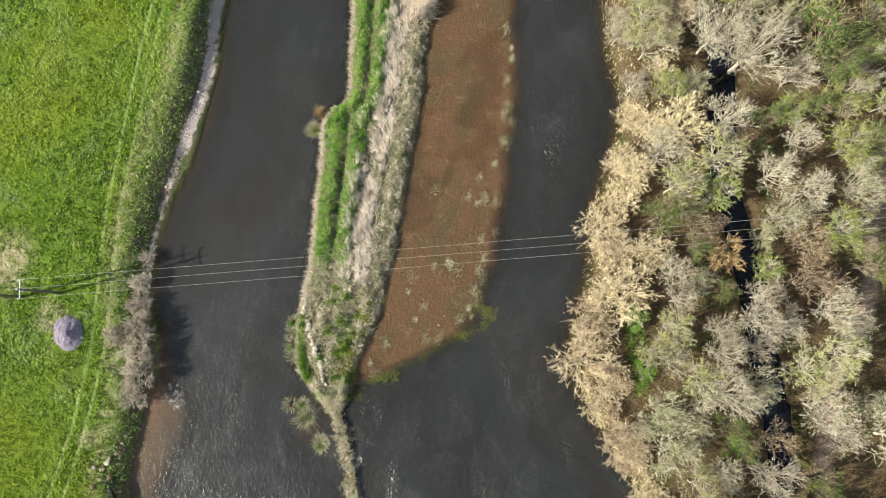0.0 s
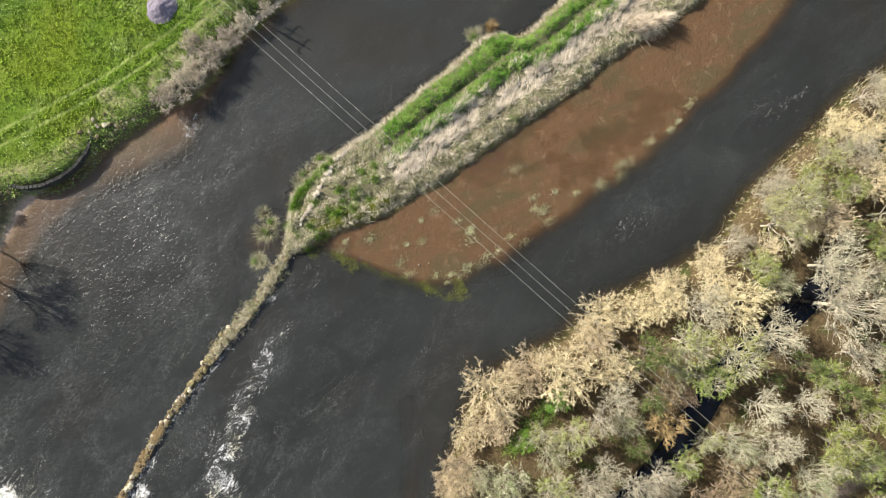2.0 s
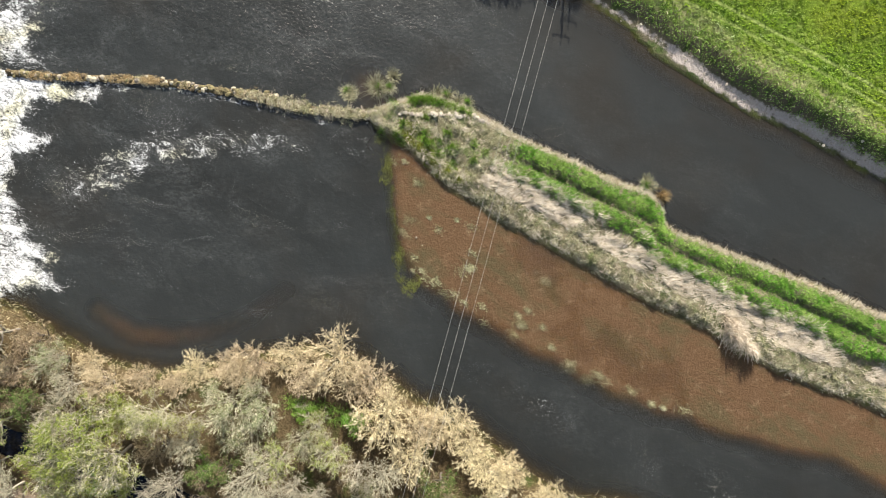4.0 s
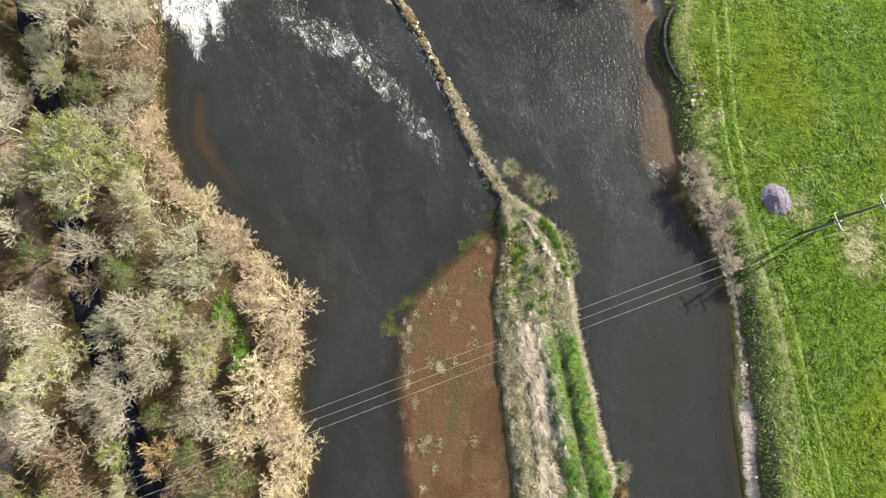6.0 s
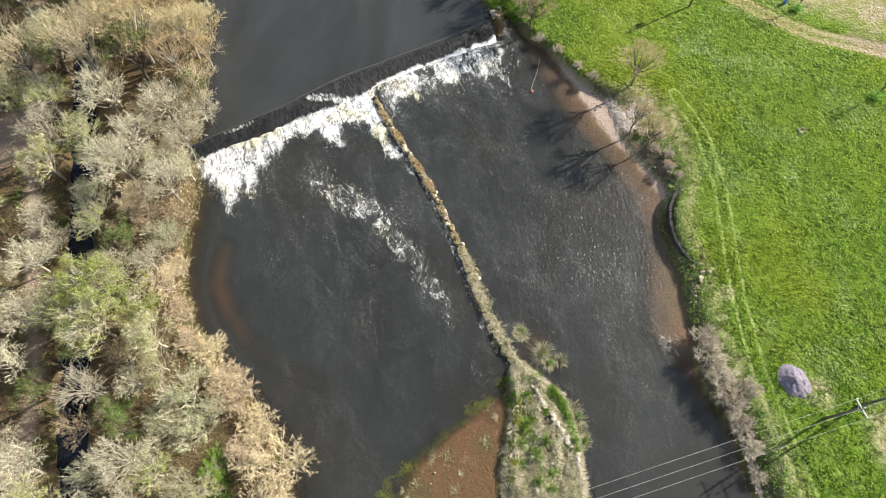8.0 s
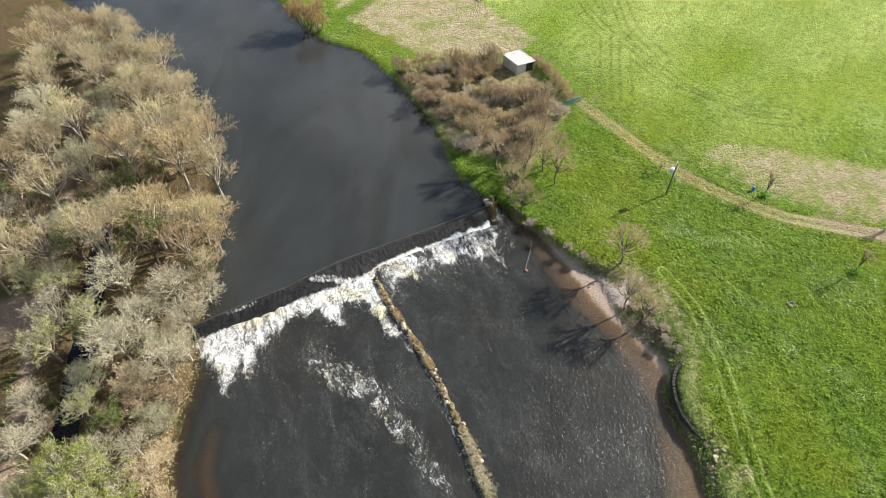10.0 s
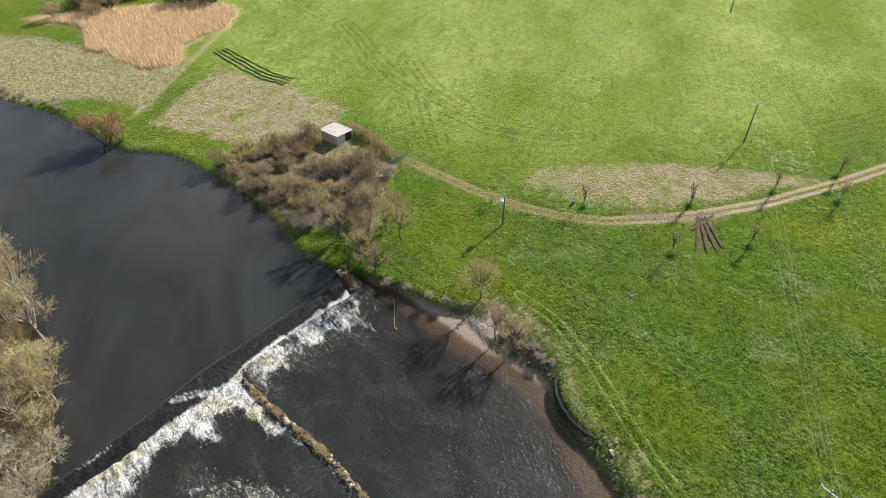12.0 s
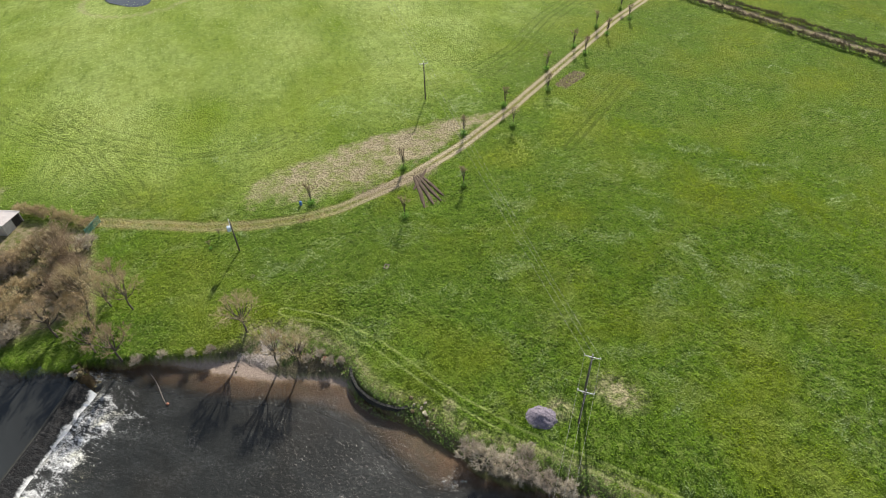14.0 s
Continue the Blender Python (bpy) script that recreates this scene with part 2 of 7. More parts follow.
# ---- materials ----
class Graph:
    """Short-hand for a material's node tree."""

    def __init__(self, name):
        self.m = bpy.data.materials.new(name)
        self.m.use_nodes = True
        self.t = self.m.node_tree
        self.b = self.t.nodes["Principled BSDF"]
        self.out = self.t.nodes["Material Output"]
        self.co = self.t.nodes.new("ShaderNodeTexCoord").outputs["Object"]

    def put(self, socket, value):
        if isinstance(value, (int, float)):
            socket.default_value = value
        elif isinstance(value, tuple):
            socket.default_value = value if len(value) == 4 else (*value, 1)
        else:
            self.t.links.new(value, socket)

    def noise(self, scale, detail=4, rough=0.55, vec=None, warp=0.0, stretch=None):
        n = self.t.nodes.new("ShaderNodeTexNoise")
        n.inputs["Scale"].default_value, n.inputs["Detail"].default_value = scale, detail
        n.inputs["Roughness"].default_value, n.inputs["Distortion"].default_value = rough, warp
        v = vec or self.co
        if stretch:
            for key, value in (("Rotation", (0, 0, radians(stretch[3] if len(stretch) > 3 else 0))), ("Scale", stretch[:3])):
                s = self.t.nodes.new("ShaderNodeMapping")
                s.inputs[key].default_value = value
                self.t.links.new(v, s.inputs["Vector"])
                v = s.outputs["Vector"]
        self.t.links.new(v, n.inputs["Vector"])
        return n.outputs["Fac"]

    def cells(self, scale, out="Distance", warp=0.35):
        """Uneven tussock-like cells."""
        v = self.t.nodes.new("ShaderNodeTexVoronoi")
        v.inputs["Scale"].default_value = scale
        n = self.t.nodes.new("ShaderNodeTexNoise")
        n.inputs["Scale"].default_value, n.inputs["Detail"].default_value = scale * 1.3, 3.0
        self.t.links.new(self.co, n.inputs["Vector"])
        m = self.t.nodes.new("ShaderNodeVectorMath")
        m.operation = "MULTIPLY_ADD"
        self.t.links.new(n.outputs["Color"], m.inputs[0])
        m.inputs[1].default_value = (warp / scale * 2.2,) * 3
        self.t.links.new(self.co, m.inputs[2])
        self.t.links.new(m.outputs[0], v.inputs["Vector"])
        return v.outputs[out]

    def ramp(self, fac, *stops):
        r = self.t.nodes.new("ShaderNodeValToRGB")
        e = r.color_ramp.elements
        while len(e) < len(stops):
            e.new(0.5)
        for k, (p, c) in enumerate(stops):
            e[k].position = p
            e[k].color = (c, c, c, 1) if isinstance(c, (int, float)) else (*c, 1)
        self.put(r.inputs["Fac"], fac)
        return r.outputs["Color"]

    def mix(self, fac, a, b, mode="MIX"):
        n = self.t.nodes.new("ShaderNodeMix")
        n.data_type, n.blend_type = "RGBA", mode
        self.put(n.inputs["Factor"], fac)
        self.put(n.inputs["A"], a)
        self.put(n.inputs["B"], b)
        return n.outputs["Result"]

    def math(self, op, a, b=0.0, c=0.0):
        n = self.t.nodes.new("ShaderNodeMath")
        n.operation = op
        for socket, value in zip(n.inputs, (a, b, c)):
            self.put(socket, value)
        return n.outputs[0]

    def attr(self, name):
        n = self.t.nodes.new("ShaderNodeAttribute")
        n.attribute_name = name
        return n.outputs["Fac"]

    def object_random(self):
        return self.t.nodes.new("ShaderNodeObjectInfo").outputs["Random"]

    def island(self):
        return self.t.nodes.new("ShaderNodeNewGeometry").outputs["Random Per Island"]

    def bump(self, height, strength=0.5, distance=0.1):
        n = self.t.nodes.new("ShaderNodeBump")
        n.inputs["Strength"].default_value, n.inputs["Distance"].default_value = strength, distance
        self.put(n.inputs["Height"], height)
        self.t.links.new(n.outputs["Normal"], self.b.inputs["Normal"])
        return n.outputs["Normal"]

    def done(self, color, rough=0.85, metal=0.0, spec=0.3):
        self.put(self.b.inputs["Base Color"], color)
        self.put(self.b.inputs["Roughness"], rough)
        self.put(self.b.inputs["Metallic"], metal)
        self.b.inputs["Specular IOR Level"].default_value = spec
        return self.m


def plain(name, dark, light, scale=3.0, rough=0.8, bump=0.3, metal=0.0, spread=0.0, by_object=0.0, dist=0.03):
    """A rough natural surface between two colours, with grain and larger stains."""
    g = Graph(name)
    fine, broad = g.noise(scale * 4, 5, 0.65), g.noise(scale * 0.6, 3)
    c = g.mix(g.ramp(fine, (0.3, 0.0), (0.7, 1.0)), dark, light)
    c = g.mix(g.ramp(broad, (0.35, 0.0), (0.7, 0.45)), c, tuple(v * 0.55 for v in dark))
    if spread:
        hsv = g.t.nodes.new("ShaderNodeHueSaturation")
        g.put(hsv.inputs["Value"], g.math("MULTIPLY_ADD", g.island(), 2 * spread, 1 - spread))
        g.put(hsv.inputs["Color"], c)
        c = hsv.outputs["Color"]
    if by_object:
        hsv = g.t.nodes.new("ShaderNodeHueSaturation")
        g.put(hsv.inputs["Value"], g.math("MULTIPLY_ADD", g.object_random(), 2 * by_object, 1 - by_object))
        g.put(hsv.inputs["Hue"], g.math("MULTIPLY_ADD", g.object_random(), 0.04, 0.48))
        g.put(hsv.inputs["Color"], c)
        c = hsv.outputs["Color"]
    if bump:
        g.bump(fine, bump, dist)
    return g.done(c, rough, metal)


def foliage(name, dark, light, through=0.25, spread=0.35, by_object=0.15):
    """Leaves, blades and twigs: varied piece by piece and plant by plant, a little light coming through."""
    g = Graph(name)
    c = g.mix(g.island(), dark, light)
    c = g.mix(g.ramp(g.noise(0.35, 3), (0.4, 0.0), (0.62, 0.5)), c, tuple(0.62 * a + 0.2 * b for a, b in zip(dark, light)))
    hsv = g.t.nodes.new("ShaderNodeHueSaturation")
    g.put(hsv.inputs["Value"], g.math("MULTIPLY_ADD", g.object_random(), 2 * by_object, 1 - by_object))
    g.put(hsv.inputs["Hue"], g.math("MULTIPLY_ADD", g.object_random(), 0.025, 0.492))
    g.put(hsv.inputs["Color"], c)
    c = hsv.outputs["Color"]
    g.done(c, 0.75, 0.0, 0.2)
    if through:
        tr = g.t.nodes.new("ShaderNodeBsdfTranslucent")
        g.put(tr.inputs["Color"], c)
        mx = g.t.nodes.new("ShaderNodeMixShader")
        mx.inputs[0].default_value = through
        g.t.links.new(g.b.outputs[0], mx.inputs[1])
        g.t.links.new(tr.outputs[0], mx.inputs[2])
        g.t.links.new(mx.outputs[0], g.out.inputs["Surface"])
    return g.m


def ground_material():
    g = Graph("ground_cover")
    fine, mid, broad = g.noise(3.0, 6, 0.72), g.noise(0.7, 5, 0.65, warp=0.4), g.noise(0.045, 3)
    grass = g.ramp(mid, (0.28, (0.046, 0.094, 0.010)), (0.48, (0.084, 0.158, 0.013)), (0.62, (0.114, 0.198, 0.018)), (0.8, (0.150, 0.23, 0.038)))
    grass = g.mix(g.ramp(fine, (0.38, 0.75), (0.55, 0.0)), grass, (0.032, 0.064, 0.008))
    # tussocks, each of its own green
    tuss = g.t.nodes.new("ShaderNodeSeparateColor")
    g.put(tuss.inputs[0], g.cells(1.75, "Color"))
    lumpy = g.ramp(g.noise(0.11, 4, 0.6), (0.36, 0.25), (0.58, 1.0))
    grass = g.mix(g.math("MULTIPLY", g.ramp(tuss.outputs[0], (0.45, 0.0), (1.0, 0.8)), lumpy), grass, (0.165, 0.215, 0.05))
    grass = g.mix(g.math("MULTIPLY", g.ramp(tuss.outputs[1], (0.55, 0.0), (1.0, 0.75)), lumpy), grass, (0.02, 0.05, 0.006))
    # silvery patches, sheen of longer grass put into the colour; yellower poor ground
    grass = g.mix(g.ramp(g.noise(0.13, 5, 0.6, warp=0.8), (0.56, 0.0), (0.72, 0.5)), grass, (0.19, 0.245, 0.085))
    grass = g.mix(g.ramp(broad, (0.45, 0.0), (0.68, 0.55)), grass, (0.16, 0.19, 0.016))
    # the field beyond the farm track: paler, yellower grass with backlit sheen coloured in
    grass = g.mix(g.math("MULTIPLY", g.attr("far_sheen"), g.ramp(mid, (0.3, 0.3), (0.65, 0.8))), grass, g.mix(g.ramp(g.noise(0.028, 5, 0.6, stretch=(1, 0.5, 1, 35)), (0.36, 0.0), (0.64, 1.0)), (0.17, 0.255, 0.02), (0.40, 0.48, 0.16)))
    # cut swathes that sweep over the far field
    swathe = g.noise(0.9, 3, 0.5, warp=0.6, stretch=(1.0, 0.12, 1.0, 35))
    grass = g.mix(g.ramp(swathe, (0.55, 0.0), (0.7, 0.35)), grass, (0.048, 0.092, 0.012))
    # wheel marks along the bank
    bd = g.math("ABSOLUTE", g.math("SUBTRACT", g.math("ABSOLUTE", g.attr("bank_d")), 0.9))
    grass = g.mix(g.math("MULTIPLY", g.ramp(bd, (0.1, 0.85), (0.32, 0.0)), g.ramp(g.noise(0.5, 4), (0.35, 0.2), (0.6, 1.0))), grass, (0.235, 0.29, 0.09))
    rd = g.math("MINIMUM", g.math("ABSOLUTE", g.math("SUBTRACT", g.attr("rut_d"), 1.1)), g.math("ABSOLUTE", g.math("SUBTRACT", g.attr("rut_d"), 3.9)))
    grass = g.mix(g.math("MULTIPLY", g.ramp(rd, (0.2, 0.42), (0.6, 0.0)), g.ramp(g.noise(0.3, 3), (0.35, 0.3), (0.6, 1.0))), grass, (0.045, 0.06, 0.015))
    # dry grass and straw
    straw = g.mix(fine, (0.25, 0.205, 0.125), (0.52, 0.44, 0.31))
    c = g.mix(g.math("MULTIPLY", g.attr("dry"), g.ramp(g.noise(0.8, 5, 0.65), (0.35, 0.15), (0.6, 1.0))), grass, straw)
    # ploughed or weedy plots
    soil = g.mix(g.ramp(g.noise(1.2, 6, 0.75), (0.35, 0.0), (0.68, 1.0)), (0.22, 0.175, 0.115), (0.45, 0.38, 0.27))
    soil = g.mix(g.ramp(g.noise(0.2, 6, 0.75), (0.47, 0.0), (0.62, 0.8)), soil, (0.15, 0.20, 0.035))
    c = g.mix(g.ramp(g.math("ADD", g.attr("plot"), g.math("MULTIPLY_ADD", g.noise(0.22, 6, 0.7), 1.8, -0.95)), (0.3, 0.0), (0.75, 1.0)), c, soil)
    reed = g.mix(g.noise(1.4, 5, 0.7), (0.40, 0.29, 0.165), (0.66, 0.50, 0.31))
    c = g.mix(g.attr("reed"), c, reed)
    # farm track: pale wheel lines in bare earth
    td = g.attr("track_d")
    earth = g.mix(fine, (0.24, 0.165, 0.075), (0.34, 0.255, 0.13))
    edge = g.math("ADD", td, g.math("MULTIPLY_ADD", g.noise(0.5, 4), 2.4, -1.2))
    c = g.mix(g.ramp(g.math("MULTIPLY", edge, 0.25), (0.25, 0.8), (0.62, 0.0)), c, g.mix(g.ramp(g.noise(0.4, 5, 0.7), (0.35, 0.15), (0.65, 0.75)), earth, grass))
    wheel = g.math("ABSOLUTE", g.math("SUBTRACT", td, 1.0))
    c = g.mix(g.math("MULTIPLY", g.ramp(wheel, (0.3, 1.0), (0.75, 0.0)), g.attr("worn")), c, g.mix(fine, (0.34, 0.27, 0.18), (0.50, 0.43, 0.32)))
    mud = g.mix(g.noise(0.9, 5, 0.7, stretch=(1.0, 0.25, 1.0, 30)), (0.06, 0.042, 0.03), (0.21, 0.16, 0.115))
    c = g.mix(g.ramp(g.math("ADD", g.attr("mud"), g.math("MULTIPLY_ADD", g.noise(0.9, 5, 0.7), 1.4, -0.7)), (0.42, 0.0), (0.62, 1.0)), c, mud)
    # woodland floor
    litter = g.mix(g.noise(1.8, 6, 0.7), (0.045, 0.035, 0.018), (0.17, 0.125, 0.07))
    litter = g.mix(g.ramp(g.noise(0.25, 4), (0.56, 0.0), (0.68, 0.7)), litter, (0.045, 0.075, 0.016))
    c = g.mix(g.attr("wood"), c, litter)
    c = g.mix(g.attr("path"), c, g.mix(fine, (0.20, 0.15, 0.11), (0.33, 0.26, 0.20)))
    # bare bank and pale rubble
    bare = g.mix(g.noise(1.6, 6, 0.75), (0.05, 0.048, 0.034), (0.19, 0.165, 0.11))
    bare = g.mix(g.ramp(g.noise(0.5, 4), (0.5, 0.0), (0.64, 0.8)), bare, (0.05, 0.085, 0.02))
    c = g.mix(g.attr("bank"), c, bare)
    rubble = g.mix(g.noise(3.5, 6, 0.8), (0.24, 0.20, 0.17), (0.62, 0.55, 0.50))
    c = g.mix(g.ramp(g.math("ADD", g.attr("rubble"), g.math("MULTIPLY_ADD", g.noise(0.7, 6, 0.75), 2.0, -1.0)), (0.4, 0.0), (0.7, 1.0)), c, rubble)
    # river bed: silt in the deep, red-brown gravel on the shoals
    gravel = g.mix(g.noise(1.1, 8, 0.8), (0.056, 0.033, 0.017), (0.108, 0.065, 0.036))
    gravel = g.mix(g.ramp(g.noise(7.0, 4, 0.8), (0.55, 0.0), (0.72, 0.55)), gravel, (0.19, 0.135, 0.10))
    gravel = g.mix(g.ramp(g.noise(0.2, 7, 0.75, warp=0.5, stretch=(1, 0.4, 1)), (0.47, 0.0), (0.62, 0.85)), gravel, (0.058, 0.050, 0.026))
    gravel = g.mix(g.ramp(g.noise(0.45, 8, 0.8, warp=0.6), (0.55, 0.0), (0.68, 0.6)), gravel, (0.17, 0.12, 0.075))
    c = g.mix(g.attr("bed"), c, g.mix(g.attr("shoal"), (0.048, 0.036, 0.020), g.mix(g.attr("strand"), gravel, g.mix(g.noise(2.2, 7, 0.8), (0.15, 0.11, 0.085), (0.40, 0.33, 0.28)))))
    c = g.mix(g.ramp(g.math("ADD", g.attr("algae"), g.math("MULTIPLY_ADD", g.noise(0.7, 6, 0.75), 3.2, -1.75)), (0.4, 0.0), (0.75, 0.9)), c, (0.10, 0.115, 0.012))
    lump = g.math("MULTIPLY_ADD", g.math("MULTIPLY", g.noise(1.9, 4, 0.65, warp=0.7), g.ramp(g.noise(0.09, 3), (0.35, 0.55), (0.6, 1.0))), 1.2, g.math("MULTIPLY", fine, 0.7))
    lump = g.math("SUBTRACT", lump, g.math("MULTIPLY", g.math("MULTIPLY", g.cells(1.75), lumpy), g.math("MULTIPLY_ADD", g.attr("lawn"), 0.75, 0.05)))
    lump = g.math("MULTIPLY", lump, g.math("MULTIPLY_ADD", g.attr("bed"), -0.86, 1.0))
    g.bump(lump, 0.85, 1.05)
    g.put(g.b.inputs["Sheen Weight"], g.math("MULTIPLY", g.attr("lawn"), 0.12))
    g.b.inputs["Sheen Roughness"].default_value = 0.6
    g.b.inputs["Sheen Tint"].default_value = (0.75, 0.9, 0.25, 1)
    return g.done(c, 0.95, 0.0, 0.03)


def water_material(name, murk, clear, rippled, foam=True):
    """A dark river surface: mirror by Fresnel over murky, partly clear water; foam where it churns."""
    g = Graph(name)
    t = g.t
    swell = g.noise(0.55, 3, 0.55, warp=0.6, stretch=(1, 0.6, 1, 60))
    ripple = g.noise(2.3, 4, 0.65, warp=0.9, stretch=(1, 0.7, 1, -20))
    waves = g.math("ADD", g.math("MULTIPLY", swell, 0.5), g.math("MULTIPLY", ripple, 0.6))
    bump = t.nodes.new("ShaderNodeBump")
    bump.inputs["Distance"].default_value = 0.28
    if foam:
        g.put(bump.inputs["Strength"], g.math("MULTIPLY_ADD", g.attr("chop"), 0.48 * rippled, 0.10 * rippled))
    else:
        bump.inputs["Strength"].default_value = rippled
    g.put(bump.inputs["Height"], waves)
    normal = bump.outputs["Normal"]
    body = t.nodes.new("ShaderNodeBsdfDiffuse")
    if foam:
        t.links.new(normal, body.inputs["Normal"])
    tone = g.mix(g.ramp(g.noise(0.06, 4, 0.6, warp=0.8, stretch=(1, 0.4, 1)), (0.38, 0.0), (0.66, 1.0)), murk, tuple(v * k for v, k in zip(murk, (1.45, 1.5, 1.6))))
    tone = g.mix(g.ramp(g.noise(0.05, 3), (0.5, 0.0), (0.7, 0.6 if foam else 0.0)), tone, tuple(v * k for v, k in zip(murk, (1.25, 0.95, 0.7))))
    if foam:
        # pale clouds in the churned lanes: bubbles, and sky sheen on ripples coloured in
        cloud = g.ramp(g.noise(0.2, 5, 0.65, warp=0.9, stretch=(1, 0.55, 1, -17)), (0.44, 0.0), (0.66, 1.0))
        lane = g.math("MULTIPLY", g.math("MULTIPLY", g.ramp(g.noise(2.2, 8, 0.8, warp=1.2, stretch=(1, 0.55, 1, -17)), (0.44, 0.0), (0.68, 1.0)), cloud), g.attr("chop"))
        tone = g.mix(g.math("MULTIPLY", lane, 0.55), tone, (0.12, 0.127, 0.125))
    g.put(body.inputs["Color"], tone)
    see = t.nodes.new("ShaderNodeBsdfTransparent")
    see.inputs["Color"].default_value = (0.94, 0.90, 0.82, 1)
    inner = t.nodes.new("ShaderNodeMixShader")
    g.put(inner.inputs[0], g.math("MULTIPLY", g.attr("clear"), clear))
    t.links.new(body.outputs[0], inner.inputs[1])
    t.links.new(see.outputs[0], inner.inputs[2])
    gloss = t.nodes.new("ShaderNodeBsdfGlossy")
    gloss.inputs["Roughness"].default_value = 0.30 if foam else 0.01
    t.links.new(normal, gloss.inputs["Normal"])
    fres = t.nodes.new("ShaderNodeLayerWeight")
    fres.inputs["Blend"].default_value = 0.5
    t.links.new(normal, fres.inputs["Normal"])
    top = t.nodes.new("ShaderNodeMixShader")
    g.put(top.inputs[0], g.math("MULTIPLY_ADD", g.math("POWER", fres.outputs["Facing"], 5.0), 0.96, 0.027 if foam else 0.028))
    t.links.new(inner.outputs[0], top.inputs[1])
    t.links.new(gloss.outputs[0], top.inputs[2])
    last = top.outputs[0]
    if foam:
        web = g.noise(0.8, 8, 0.7, warp=1.5, stretch=(1.0, 0.42, 1.0, -17))
        speck = g.noise(4.6, 4, 0.7, warp=0.8, stretch=(1.0, 0.7, 1.0, -17))
        amount = g.math("ADD", g.math("MULTIPLY_ADD", g.attr("foam"), 1.46, -0.94), g.math("ADD", g.math("MULTIPLY_ADD", web, 3.0, -1.5), g.math("MULTIPLY_ADD", speck, 2.8, -1.4)))
        # white flecks stand for stray foam and for sun glints painted in
        fleck = g.math("MULTIPLY", g.ramp(g.noise(7.5, 3, 0.6, warp=0.6), (0.605, 0.0), (0.68, 1.0)), g.ramp(g.noise(0.16, 7, 0.75, warp=0.9, stretch=(1, 0.45, 1, -17)), (0.53, 0.0), (0.66, 1.0)))
        cover = g.math("MAXIMUM", g.ramp(amount, (0.0, 0.0), (0.95, 1.0)), g.math("MULTIPLY", fleck, g.ramp(g.attr("chop"), (0.1, 0.0), (0.6, 0.75))))
        white = t.nodes.new("ShaderNodeBsdfDiffuse")
        g.put(white.inputs["Color"], g.mix(g.ramp(g.noise(0.14, 4), (0.5, 0.0), (0.64, 1.0)), (0.70, 0.71, 0.71), (0.62, 0.60, 0.44)))
        fb = t.nodes.new("ShaderNodeBump")
        fb.inputs["Strength"].default_value, fb.inputs["Distance"].default_value = 0.9, 0.3
        g.put(fb.inputs["Height"], web)
        t.links.new(fb.outputs["Normal"], white.inputs["Normal"])
        fm = t.nodes.new("ShaderNodeMixShader")
        g.put(fm.inputs[0], cover)
        t.links.new(last, fm.inputs[1])
        t.links.new(white.outputs[0], fm.inputs[2])
        last = fm.outputs[0]
    t.links.new(last, g.out.inputs["Surface"])
    return g.m


M_GROUND = ground_material()
M_RIVER = water_material("river_water", (0.0142, 0.0150, 0.0134), 1.0, 1.0)
# stream murk darkened and blued: the wood's shade and sky reflection put into it
M_STREAM = water_material("stream_water", (0.004, 0.0048, 0.008), 1.0, 0.01, foam=False)
M_POND = water_material("pond_water", (0.0235, 0.0250, 0.0240), 1.0, 0.01, foam=False)
def apron_material():
    """Dark wet stone under a thin film of water that whitens towards the foot."""
    g = Graph("wet_apron")
    grain = g.noise(1.6, 6, 0.7, stretch=(1.0, 0.35, 1.0, -27))
    c = g.mix(g.ramp(grain, (0.35, 0.0), (0.7, 1.0)), (0.005, 0.005, 0.006), (0.024, 0.025, 0.026))
    web = g.noise(1.5, 8, 0.74, warp=1.0, stretch=(1.0, 0.25, 1.0, -27))
    cover = g.ramp(g.math("ADD", g.math("MULTIPLY", g.attr("foam"), 1.5), g.math("MULTIPLY_ADD", web, 2.6, -1.75)), (0.1, 0.0), (0.8, 1.0))
    g.bump(grain, 0.8, 0.25)
    return g.done(g.mix(cover, c, (0.66, 0.67, 0.66)), g.ramp(cover, (0.0, 0.5), (1.0, 0.8)), 0.0, 0.1)


M_APRON = apron_material()
M_STONE = plain("limestone", (0.13, 0.11, 0.08), (0.40, 0.35, 0.27), 1.6, 0.9, 0.6, by_object=0.3)
M_PALE = plain("bleached_stone", (0.24, 0.205, 0.16), (0.50, 0.445, 0.37), 1.6, 0.9, 0.5, by_object=0.2)
M_MOSS = plain("mossy_stone", (0.045, 0.038, 0.018), (0.19, 0.15, 0.08), 1.6, 0.95, 0.7, by_object=0.35)
M_DARKSTONE = plain("damp_masonry", (0.013, 0.013, 0.012), (0.045, 0.045, 0.04), 1.2, 0.8, 0.6, by_object=0.25)
M_CREST = plain("weedy_crest_stone", (0.014, 0.015, 0.012), (0.05, 0.05, 0.042), 1.2, 0.6, 0.6)
M_HEAP = plain("lilac_grey_gravel", (0.10, 0.088, 0.115), (0.27, 0.24, 0.29), 6.0, 0.95, 1.0, dist=0.08)
M_BARK = plain("grey_bark", (0.19, 0.165, 0.125), (0.44, 0.40, 0.32), 3.0, 0.9, 0.5, by_object=0.25)
M_DARKBARK = plain("dark_bark", (0.06, 0.05, 0.038), (0.17, 0.145, 0.115), 3.0, 0.9, 0.5, by_object=0.2)
M_POLE = plain("weathered_pole_wood", (0.07, 0.06, 0.05), (0.19, 0.17, 0.14), 4.0, 0.85, 0.4)
